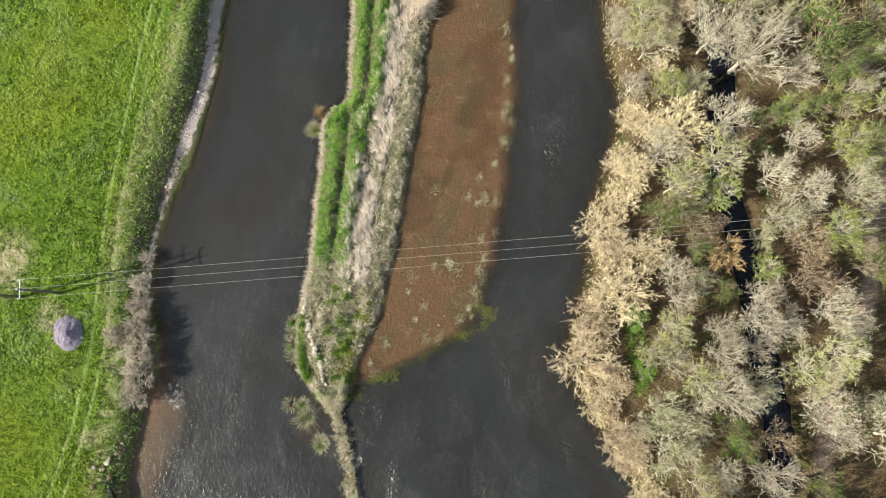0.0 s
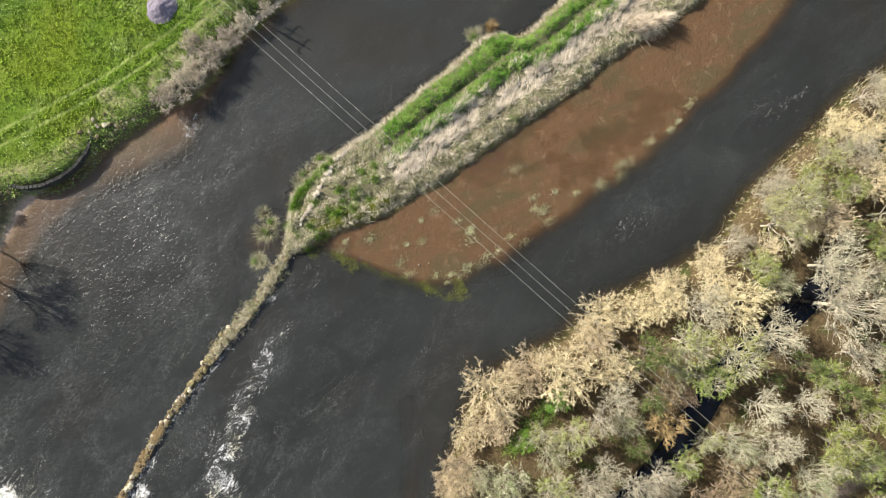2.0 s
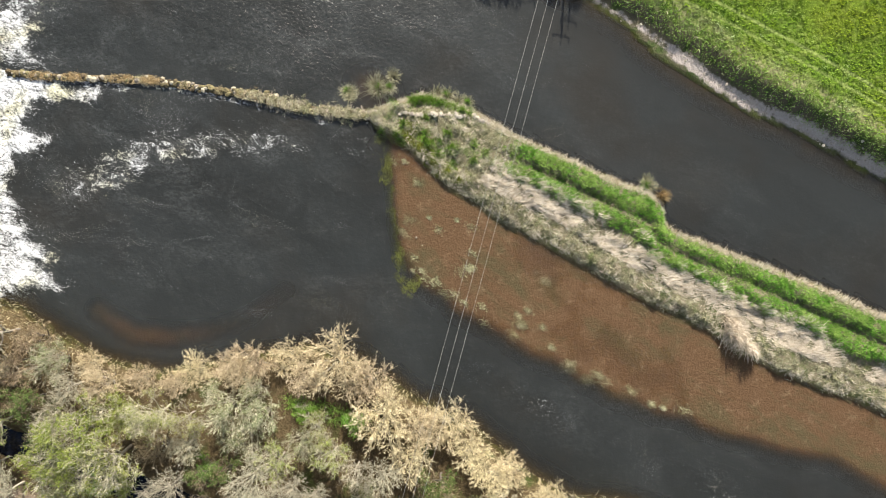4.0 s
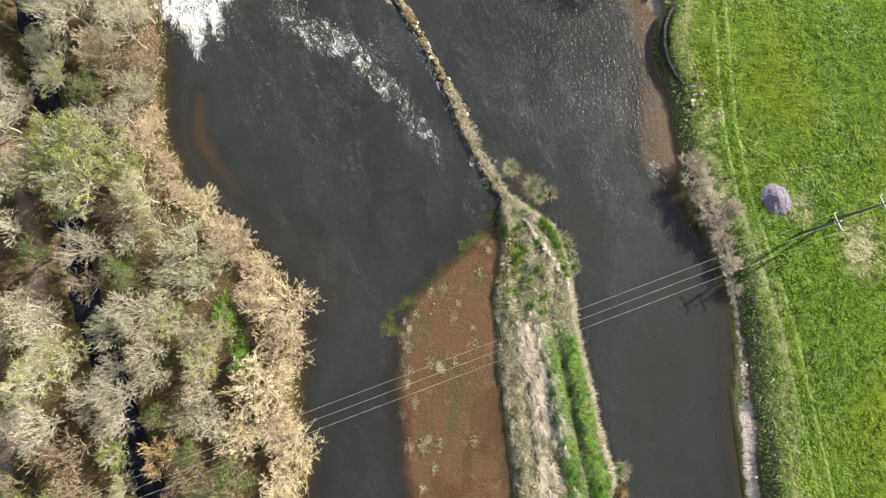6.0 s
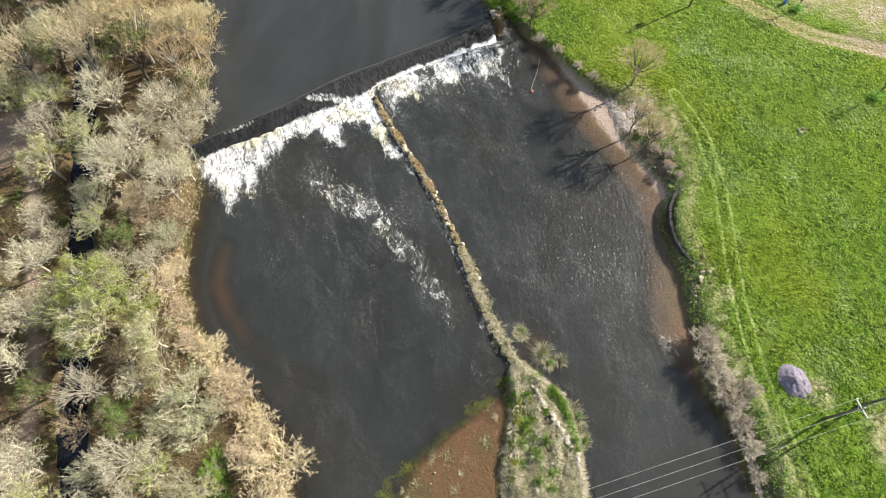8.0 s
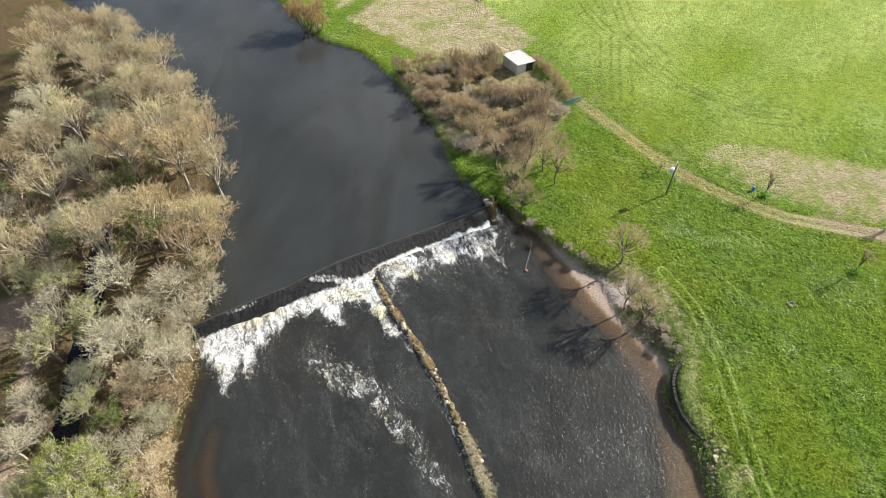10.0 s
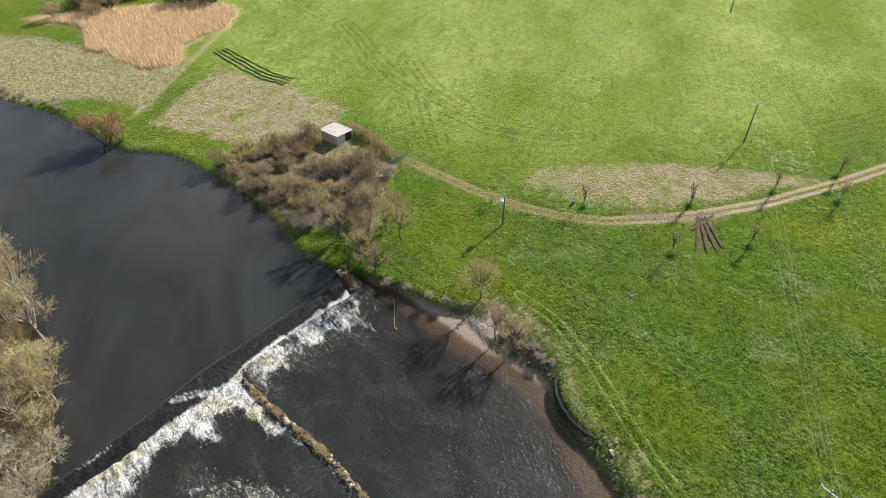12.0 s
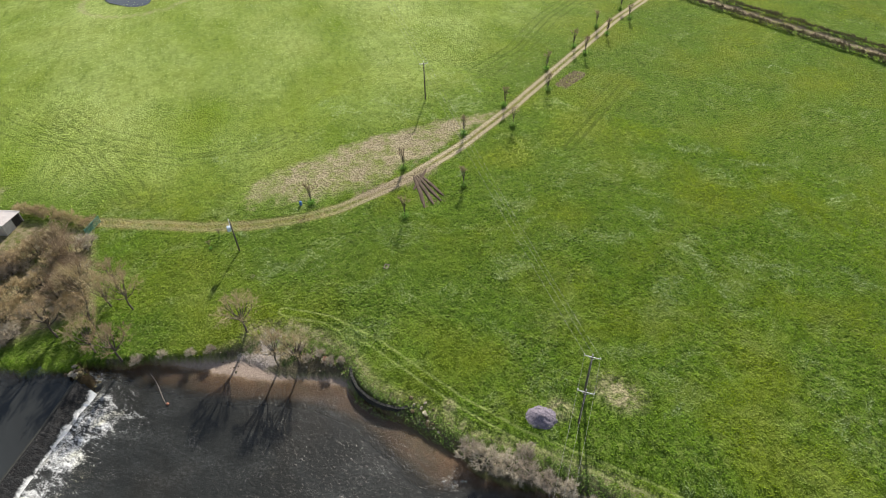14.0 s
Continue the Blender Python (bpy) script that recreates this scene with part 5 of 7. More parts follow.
POND_TREES = [
    ("tall", -35, 63.8, 0.63), ("tall", -34.7, 71.5, 0.58), ("tall", -40.7, 85.9, 0.87), ("tall", -45.6, 97.4, 0.92), ("tall", -51.4, 103.7, 0.86), ("bare", -37.6, 60, 0.65),
    ("tall", -50.1, 87.4, 1.11), ("tall", -50.1, 72.1, 1.1), ("tall", -61.5, 90.6, 0.97), ("olive", -71.7, 91.2, 1.11), ("tall", -72.6, 81.3, 0.92), ("tall", -62.5, 72.1, 0.96),
    ("tall", -68.3, 67.6, 0.82), ("bare", -53.1, 60.6, 0.86), ("bud", -62.5, 60.6, 0.9), ("bud", -68.7, 62.4, 0.84), ("bare", -43.8, 59.5, 0.86), ("tall", -42.7, 73.5, 0.86),
    ("tall", -59.1, 100.9, 0.98), ("tall", -66.8, 102.7, 0.68), ("tall", -75.6, 100.9, 0.98), ("tall", -79.5, 93.9, 0.95), ("ivy", -49.7, 67.9, 1.08), ("ivy", -58.1, 83.3, 1.05),
    ("ivy", -62.8, 68.5, 0.85), ("ivy", -40.4, 62.9, 0.66), ("tall", -36.8, 77.7, 0.54),
]
REACH = {"leafy": 4.2, "ochre": 3.2, "willow": 4.9, "bare": 5.6, "bud": 5.0, "olive": 4.8, "ivy": 3.2, "tall": 6.2, "fresh": 2.6, "brown": 3.2, "bramble": 2.4, "thicket": 2.9}


GLADES = [[(-29.2, 8.2), (-28.4, 5.2), (-27.3, 2.4), (-26.2, -1.4)], [(-47, 12.6), (-46.8, 4.5)], [(-56.2, 19.2), (-54.2, 10.4)], [(-40.6, -8.6), (-40.2, -5.6)]]


def west_wood():
    """The wood on the west bank: willows lean over the water, taller trees behind; gaps are filled at random."""
    rng = random.Random(5)
    stood = []

    def stand(kind, x, y, size):
        plant(kind, x, y, size, rng=rng, group="willows on the west bank" if kind == "willow" else "trees of the west wood")
        stood.append((x, y, REACH[kind] * size))

    for kind, x, y, size in RIVER_TREES + INNER_TREES + PATH_TREES + POND_TREES:
        edge = float(curve_of(WEST_BANK, y)) if y < 58 else float(curve_of(POND_WEST, y))
        stand(kind, min(x, edge + (1.2 if y > 58 else -0.7)), y, size * (1.4 if kind == "ivy" and y > 58 else 1.08 if y > 58 else 1.0))
    for x, y in ((-28.6, 5.6), (-26.6, -0.6), (-41.6, 12.4), (-52.4, 24)):
        stand("fresh", x, y, 0.7)
    for attempt in range(5200):
        y = rng.uniform(-72, 150)
        edge = float(curve_of(WEST_BANK, y)) if y < 58 else float(curve_of(POND_WEST, y))
        x = edge - 1.2 - rng.random() * (44 if y < 50 else 38)
        if x < -69 - 0.32 * max(0, y - 40) or math.hypot(x + 71, y - 56) < 6 or 47 < y < 57 and x > edge - 3:
            continue
        if float(line_dist(x, y, WOOD_PATH)) < 2.2 or float(line_dist(x, y, LEAT)) < 1.3:
            continue
        far, r = edge - x, rng.random()
        n = float(fbm(x * 0.07, y * 0.07, 91, 2))
        if y > 58:
            kind = "tall" if r < 0.66 else "bare" if r < 0.74 else "brown" if r < 0.83 else "ivy" if r < 0.87 else "olive"
        elif far < 7:
            kind = "willow" if r < 0.75 else "olive" if r < 0.85 else "bare"
        elif n > 0.5:
            kind = "bud" if r < 0.35 else "olive" if r < 0.5 else "leafy" if r < 0.66 else "ivy" if r < 0.74 else "bare"
        else:
            kind = "bare" if r < 0.28 else "olive" if r < 0.48 else "bud" if r < 0.66 else "leafy" if r < 0.74 else "ivy" if r < 0.82 else "brown"
        size = rng.uniform(0.7, 1.05) * (0.72 if attempt > 2600 else 1.0)
        reach = REACH[kind] * size
        if any(float(line_dist(x, y, g)) < 1.0 + (0.8 if k in (1, 2) else 0.5) * reach for k, g in enumerate(GLADES)):
            continue
        if float(line_dist(x, y, WOOD_PATH)) < 0.9 + reach * (0.4 + 0.35 * float(vn(x * 0.09, y * 0.09, 17))) or float(line_dist(x, y, LEAT)) < 0.6 + reach * (0.1 + 0.4 * float(vn(x * 0.09, y * 0.09, 18))):
            continue
        if all(math.hypot(x - a, y - b) > (0.45 if far < 7 else 0.51 if y > 58 else 0.57) * (reach + c) for a, b, c in stood):
            stand(kind, x, y, size)


west_wood()


def east_bank_plants():
    rng = random.Random(8)
    for x, y, s in ((40.2, 8.5, 0.8), (39.6, 11.5, 0.9), (38.8, 14.5, 1.15), (37.9, 17.5, 1.25), (37.2, 20.3, 1.2), (36.8, 23, 0.95), (40.5, 5, 0.6), (41.3, 16, 0.7)):
        plant("bramble", x, y, s, rng=rng, group="brambles on the east bank")
    for x, y, s in ((32.2, 67.9, 1.35), (31.2, 58.6, 1.05), (33.2, 55.6, 1.05), (23.5, 89.6, 1.2), (15.8, 81.2, 1.25), (11.8, 94.6, 1.35), (19.6, 98, 1.2), (21.5, 93.5, 1.05), (14.2, 86.5, 1.15), (17, 91, 1.1), (25, 97, 1.0)):
        plant("small", x, y, s, rng=rng, group="small trees by the weir")
    for x, y, s in ((36.3, 51.5, 0.55), (36.6, 54, 0.5), (34.8, 55.2, 0.5), (35.6, 57.6, 0.5), (37.8, 50, 0.4), (33.6, 58.6, 0.5), (17.5, 79, 0.6), (20.5, 75.8, 0.5), (23.5, 72, 0.5), (26, 69.8, 0.5)):
        plant("bramble", x, y, s, rng=rng, group="brambles on the east bank")
    for k in range(200):
        x, y = rng.uniform(-12, 31), rng.uniform(96, 140)
        if float(in_poly(x, y, [(3, 101), (19, 95), (27, 108), (30, 116), (20, 127), (15, 138), (8, 138), (-11, 133), (-5, 119)])) > 0.5 and math.hypot(x - 20, y - 128) > 7.5:
            plant(rng.choice(("thicket", "thicket", "brown", "bramble", "thicket")), x, y, rng.uniform(0.8, 1.35), rng=rng, group="scrub beside the shed")
    for t in np.linspace(0, 1, 14):
        plant("thicket", 25.5 + 6.5 * t + rng.uniform(-0.5, 0.5), 138 - 18 * t, rng.uniform(0.55, 0.75), rng=rng, group="hedge by the shed")
    for x, y, s in ((-36.4, 155.5, 2.1), (-33.0, 154.0, 1.3)):
        plant("ochre", x, y, s, rng=rng, group="bushes by the pond")
    for t in np.linspace(0, 1, 16):
        plant("bramble", -77 + 30 * t + rng.uniform(-1, 1), 208 - 29 * t + rng.uniform(-1, 1), rng.uniform(0.35, 0.6), rng=rng, group="bushes along the far bank")
    for k in range(30):
        plant("thicket", rng.uniform(-60, 8), rng.uniform(258, 290), rng.uniform(1.6, 2.6), rng=rng, group="far thicket beyond the reeds")
    for t in np.linspace(0, 1, 48):
        for off in (0, 9):
            plant("hedge", 238 - 26 * t + off, 66 - 78 * t + rng.uniform(-0.5, 0.5), rng.uniform(0.8, 1.1), rng=rng, group="far roadside hedges")


east_bank_plants()


def sapling(x, y, tall=True):
    """A young tree with a guard of green leaves at its foot."""
    return plant("sapling", x, y, 1.0 if tall else 0.4, group="saplings beside the track")


for x, y in ((87.7, 77.4), (73.4, 65.2), (65.2, 85.6), (109, 74.6), (90.1, 61.4), (127.6, 73.8), (119.7, 66.2), (154.2, 75.2), (142.3, 68.2), (173.4, 76), (170.6, 70.6), (192.9, 77.4), (189.4, 71.6), (213, 77.4), (206.5, 71.2)):
    sapling(x, y)
for x, y in ((46, 93), (42.5, 91.6)):
    sapling(x, y, False)


# ---- grasses ----
def grass_stuff(name, label, material, pts, height, width, reach, bias, rng):
    z = ground_z(pts[:, 0], pts[:, 1])
    n = len(pts)
    h = height * (0.55 + 0.9 * rng.random(n))
    lean = rng.normal(size=(n, 2)) * reach * 0.6 + np.array(bias) * reach
    v, f = blades(np.c_[pts, z - 0.05], lean, h, width * (0.6 + 0.8 * rng.random(n)), rng)
    return tagged(new(name, fast_mesh(name, v, f, material)), label, "grass", kind="stuff")


def scatter(n, x0, x1, y0, y1, keep, rng):
    p = np.c_[rng.uniform(x0, x1, n), rng.uniform(y0, y1, n)]
    return p[keep(p[:, 0], p[:, 1])]


def tussocks(name, label, material, centres, per, radius, height, width, swirl, bias, rng):
    """Clumps of blades that fan out from their hearts, each with a drift of its own."""
    n = len(centres)
    size = 0.6 + 0.8 * rng.random(n)
    off = rng.normal(size=(n, per, 2)) * radius * size[:, None, None] * 0.6
    ang = rng.normal(size=(n, 1, 1)) * swirl
    lean_dir = np.concatenate([bias[0] * np.cos(ang) - bias[1] * np.sin(ang), bias[0] * np.sin(ang) + bias[1] * np.cos(ang)], 2)
    lean = off * 0.9 + lean_dir * (0.5 + rng.random((n, per, 1))) + rng.normal(size=(n, per, 2)) * 0.08
    p = (centres[:, None, :] + off).reshape(-1, 2)
    h = (height * size[:, None] * (0.6 + 0.6 * rng.random((n, per))) * np.exp(-(off ** 2).sum(2) / radius ** 2)).ravel()
    z = np.maximum(ground_z(p[:, 0], p[:, 1]), -0.1)
    v, f = blades(np.c_[p, z - 0.05], lean.reshape(-1, 2), np.maximum(h, 0.08), width * (0.6 + 0.8 * rng.random(len(p))), rng)
    return tagged(new(name, fast_mesh(name, v, f, material)), label, "grass", kind="stuff")


def island_grass():
    rng = np.random.default_rng(21)
    p = scatter(26000, 6, 25, -66, 21, lambda x, y: shores(x, y)[3] > 0.1, rng)
    e = curve_of(ISLE_EAST, p[:, 1]) - p[:, 0]
    w = p[:, 0] - curve_of(ISLE_WEST, p[:, 1])
    frac = e / (e + w) + 0.10 * (fbm(p[:, 0] * 0.35, p[:, 1] * 0.2, 25, 3) - 0.5)
    tip = step(-3, 5, p[:, 1])
    pick = rng.random(len(p))
    groove = np.abs(frac - 0.28 - 0.03 * np.sin(p[:, 1] * 0.3)) < 0.022
    green = (frac > 0.07) & (frac < 0.50) & (pick > 0.95 * tip) & ~groove
    deep = green & (fbm(p[:, 0] * 0.9, p[:, 1] * 0.5, 28, 3) > 0.52)
    # bleached reeds lie in swathes between the grass and the sedge
    swathe = fbm(p[:, 0] * 0.55, p[:, 1] * 0.22, 29, 3)
    reedy = (frac >= 0.44) & (frac < 0.74) & (swathe > 0.46) & (tip < 0.7)
    sedge = ((frac >= 0.60) | (tip > 0.3)) & ~reedy & ~green & (fbm(p[:, 0] * 1.1, p[:, 1] * 0.9, 31, 2) > 0.40)
    tussocks("island_grass", "lush green grass growing in ridges along the island", F_GRASS, p[green & ~deep & (pick < 0.8)], 13, 0.30, 0.45, 0.065, 0.8, (0.10, -0.16), rng)
    tussocks("island_nettles", "deeper green nettles among the island's grass", F_FRESH, p[deep & (pick < 0.7)], 13, 0.30, 0.45, 0.07, 0.8, (0.08, -0.10), rng)
    tussocks("dead_reeds", "bleached dead reeds flattened in swathes", F_STRAW, p[reedy & (pick < 0.8)], 12, 0.30, 0.42, 0.06, 0.45, (0.60, -0.75), rng)
    tussocks("dry_grass", "mixed dry and green tussocks at the island's edge", F_SAGE, p[sedge & (pick < 0.62)], 11, 0.28, 0.42, 0.06, 1.5, (0.1, -0.2), rng)
    tussocks("bleached_tussocks", "bleached straw tussocks among the island's sedge", F_STRAW, p[sedge & (pick >= 0.86)], 12, 0.34, 0.42, 0.06, 1.0, (0.35, -0.35), rng)
    tussocks("straw_fringe", "pale straw fringe along the waterline", F_STRAW, p[((e < 0.9) | (w < 0.6)) & (pick < 0.6)], 10, 0.28, 0.32, 0.06, 0.4, (0.4, 0), rng)
    heads = np.array([(8.9, 17.6), (11.2, 17.4), (11.4, 15.4), (13.4, 13.6), (11.6, 12), (10.8, 11.2), (11.3, 8.2), (12.3, 7.6), (13.6, 9.2), (14.2, 5.5), (13.4, 3.6), (10.2, 6.4), (9.2, 14.6), (12.2, 4.4), (13.2, 18), (11.8, 10.2), (9.6, 15.6), (10.2, 9.0)])
    spit = np.c_[np.linspace(14.6, 17.6, 13), np.interp(np.linspace(14.6, 17.6, 13), [14.6, 16.2, 17.6], [16.2, 13.8, 8.6])]
    bushy = np.concatenate([heads + rng.normal(size=heads.shape) * 0.22 for k in range(2)] + [spit + rng.normal(size=spit.shape) * 0.2 for k in range(3)])
    tussocks("green_clumps", "round bright green clumps at the island's head", F_FRESH, bushy, 80, 0.42, 0.75, 0.07, 2.0, (0.05, 0), rng)
    bush = np.array([(22.0, -20.6), (22.3, -20.9), (21.8, -21.0), (22.1, -20.4)])
    tussocks("ochre_bush", "low ochre bush on a spur of the island", F_OCHRE, bush, 170, 0.6, 1.1, 0.06, 2.0, (0.05, 0), rng)
    fan = np.array([(11.6, -38.6), (11.2, -39.6), (11.0, -37.8), (10.6, -40.8), (12.2, -38.0), (10.4, -41.8), (11.9, -36.9), (10.7, -38.9)])
    tussocks("reed_fan", "tall bleached reeds fanning out over the island's edge", F_STRAW, fan, 190, 0.8, 2.3, 0.05, 0.5, (-0.5, -0.4), rng)
    tussocks("spur_clump", "round green clump on a spur of the island", F_FRESH, np.array([(22.0, -17.9), (22.2, -17.7)]), 110, 0.42, 0.8, 0.07, 2.0, (0.05, 0), rng)


island_grass()


def glade_grass():
    rng = np.random.default_rng(45)
    p = scatter(900, -33, -24, -6, 11, lambda x, y: line_dist(x, y, GLADES[0]) < 1.15 * (0.6 + 0.6 * fbm(x * 0.4, y * 0.4, 46, 2)), rng)
    verge = scatter(1500, -72, -50, -20, 50, lambda x, y: np.abs(line_dist(x, y, WOOD_PATH) - 1.9) < 1.3 * fbm(x * 0.25, y * 0.25, 48, 2), rng)
    tussocks("path_verge", "green grass along the woodland path", F_GRASS, verge, 10, 0.35, 0.4, 0.08, 1.5, (0.1, -0.1), rng)
    tussocks("glade_grass", "bright green grass in a glade of the wood", F_GRASS, p, 14, 0.4, 0.5, 0.09, 1.5, (0.15, -0.2), rng)


glade_grass()


def bar_tufts():
    rng = np.random.default_rng(23)
    spots = [(-5.3, 3.5), (-5.4, 1.1), (-5.7, -1.9), (-6.3, -8.8), (-5.5, -13.2), (-3.6, -13.3), (-2.4, -16), (-4.1, -18.5), (-1.9, -2.5), (-0.8, -3.1), (4.2, -0.3), (-1.5, 7.4), (1.5, 3.5), (3.2, -13), (-3.9, -25.7), (-5.3, -25.2), (-3.4, -34.4), (-1.7, -38.6), (-5.4, -22), (-2.9, -12.4), (-3.8, -13.3), (-1.5, -13), (-4.4, -7.5), (-5, -3), (-4.9, 0), (-4.6, 2.5), (-3.6, 4.2), (-1, -2.8), (1.2, -2.2), (4, 2), (6.3, 14), (7, 12.6), (2.2, 5.5), (-4.6, -22), (-4.2, -27), (-3.4, -31), (-3, -36), (0.5, 7.5), (-0.5, -3.2), (5.5, 9.5), (-5.3, -5)]
    p = np.concatenate([np.array(s) + rng.normal(size=(170, 2)) * np.array([0.32, 0.5]) * rng.uniform(0.4, 1.3) for s in spots])
    grass_stuff("bar_tufts", "bleached grass tufts on the gravel bar", F_SAGE, p, 0.2, 0.05, 0.24, (0.2, -0.2), rng)
    mounds = np.array([(11.1, 24.5), (10.8, 24.1), (11.3, 24.0), (14.2, 21.7), (13.8, 21.2), (14.7, 19.8), (16.4, 20.3), (22.4, -18.2), (22.8, -17.6), (18.6, 9.4), (18.2, 10.6), (17.9, 12.4), (17.5, 13.6)])
    tussocks("water_tussocks", "mounds of dry sedge standing in the shallows", F_SAGE, mounds, 420, 0.8, 0.75, 0.075, 2.0, (0.05, -0.05), rng)
    tussocks("green_tussocks", "fresh green growth on sedge mounds in the shallows", F_FRESH, mounds[[0, 4, 5, 9, 11]] + 0.2, 140, 0.4, 0.8, 0.08, 2.0, (0.05, 0), rng)


bar_tufts()


def water_weed():
    """Yellow-green weed that floats round the upstream end of the gravel bar."""
    rng = np.random.default_rng(47)

    def keep(x, y):
        bar = shores(x, y)[4]
        thick = 3.6 * (fbm(x * 0.5, y * 0.5, 48, 4) - 0.44) - 0.16 * (bar + 0.7) ** 2
        return (bar > -2.8) & (bar < 0.9) & (y > 1.5) & (rng.random(np.shape(x)) < thick)

    p = scatter(60000, -9, 9, 1, 18, keep, rng)
    c = np.c_[p, 0.03 + 0.05 * rng.random(len(p))]
    v, f = leaflets(c, 0.075 * (0.5 + rng.random(len(c))), rng, 0.12)
    tagged(new("water_weed", fast_mesh("water_weed", v, f, F_WEED)), "yellow-green weed floating round the gravel bar", "water weed", kind="stuff")


water_weed()


def bank_grass():
    rng = np.random.default_rng(27)
    p = scatter(42000, -44, -9, -72, 57, lambda x, y: np.abs(x - curve_of(WEST_BANK, y) + 1.2) < 1.8, rng)
    grass_stuff("bank_reeds", "straw-coloured reeds along the wooded bank", F_TAN, p, 0.6, 0.055, 0.6, (0.3, -0.1), rng)
    p = scatter(52000, 33, 48, -60, 88, lambda x, y: (np.abs(x - curve_of(EAST_GRASS, y) + 0.6) < 1.7), rng)
    pick = rng.random(len(p)) < 0.92
    grass_stuff("bank_grass", "rough green grass on the top of the east bank", F_GRASS, p[pick], 0.4, 0.09, 0.35, (-0.3, 0), rng)
    grass_stuff("bank_dead_grass", "dead stems and weeds on the east bank", F_SAGE, p[~pick], 0.45, 0.08, 0.45, (-0.4, 0), rng)

    p = scatter(30000, -62, 8, 196, 264, lambda x, y: in_poly(x, y, REEDS) + 6 * (fbm(x * 0.1, y * 0.1, 3) - 0.5) > 0.5, rng)
    grass_stuff("reed_bed", "tall tan reed bed in the far marsh", F_REED, p, 1.7, 0.15, 0.6, (-0.3, -0.2), rng)
    p = scatter(42000, -110, -14, 168, 272, lambda x, y: (in_poly(x, y, [(-75, 192), (-40, 182), (-26, 168), (-14, 196), (-34, 216), (-62, 246), (-110, 272)]) > 1) & (fbm(x * 0.2, y * 0.2, 37, 3) > 0.47), rng)
    pale = fbm(p[:, 0] * 0.09, p[:, 1] * 0.09, 41, 3) > 0.52
    grass_stuff("rough_pasture", "coarse tussocks in the marshy pasture", F_SAGE, p[~pale], 0.4, 0.14, 0.4, (-0.2, -0.2), rng)
    grass_stuff("pale_pasture", "bleached straw patches in the marshy pasture", F_STRAW, p[pale], 0.4, 0.14, 0.4, (-0.2, -0.2), rng)


bank_grass()


def meadow_grass():
    """The meadow's own blades, combed over in tufts: finer near the river, coarser across the field."""
    rng = np.random.default_rng(33)

    def open_field(x, y):
        free = x > np.where(y > 88, curve_of(POND_EAST, y) + 2.0, curve_of(EAST_GRASS, y, 0.25, 29) + 0.5)
        free &= (line_dist(x, y, TRACK) > 1.9) & (in_poly(x, y, PLOT_TRACK) < -0.6) & (in_poly(x, y, PLOT_SHED) < -0.6)
        free &= np.hypot(x - 48.6, y - 17.6) > 2.4
        free &= in_poly(x, y, [(2, 100), (20, 93), (30, 112), (33, 118), (24, 138), (8, 140), (-13, 133), (-6, 119)]) < 0
        marks = np.abs(line_dist(x, y, [(50, -70), (48.3, -30), (47.5, -15), (46.5, 0), (44.6, 10), (43.2, 18), (42.6, 28), (43, 38), (43.7, 48), (42.8, 58), (39.5, 66)]) - 0.9) > 0.28
        marks &= np.abs(np.minimum.reduce([line_dist(x, y, r) for r in RUTS]) - 1.1) > 0.5
        bare = np.hypot(x - 58.2, y - 9.5) < 1.8
        muddy = line_dist(x, y, [(86, 73), (82, 67), (79.6, 62.6)]) < 2.2
        tuft = fbm(x * 1.3, y * 1.3, 35, 2) + 0.25 * (fbm(x * 0.12, y * 0.12, 36, 3) - 0.5) > 0.41
        return free & marks & ~bare & ~muddy & tuft

    def blades_over(n, x0, x1, y0, y1, keep, width, height):
        p = scatter(n, x0, x1, y0, y1, keep, rng)
        k = len(p)
        ang = 5.2 * fbm(p[:, 0] * 0.16, p[:, 1] * 0.16, 38, 3) + rng.normal(size=k) * 0.7 + 1.2
        way = np.c_[np.cos(ang), np.sin(ang)]
        side = np.c_[-way[:, 1], way[:, 0]] * (width * rng.uniform(0.5, 1.3, (k, 1)))
        z = ground_z(p[:, 0], p[:, 1])
        h = height * rng.uniform(0.5, 1.4, k)
        tip = np.c_[p + way * (h * rng.uniform(0.2, 1.05, k))[:, None], z + h]
        return np.stack([np.c_[p - side, z], np.c_[p + side, z], tip], 1)

    near = blades_over(430000, 12, 140, -50, 122, open_field, 0.092, 0.25)
    far = blades_over(115000, 20, 262, -60, 262, lambda x, y: open_field(x, y) & ((x > 140) | (y > 122) | (y < -50)), 0.15, 0.25)
    v = np.concatenate([near, far]).reshape(-1, 3)
    me = fast_mesh("meadow_grass", v, np.arange(len(v)).reshape(-1, 3), F_MEADOW)
    beyond = v[:, 1] - np.interp(v[:, 0], [q[0] for q in TRACK], [q[1] for q in TRACK])
    # backlit brightness coloured in beyond the track, weaker from mid field on
    layer(me, "far_sheen", np.maximum(step(-4, 45, beyond), 0.3 * step(10, 60, v[:, 1])))
    tagged(new("meadow_grass", me), "vivid green meadow grass in combed tufts and silvery patches", "grass", kind="stuff")


meadow_grass()


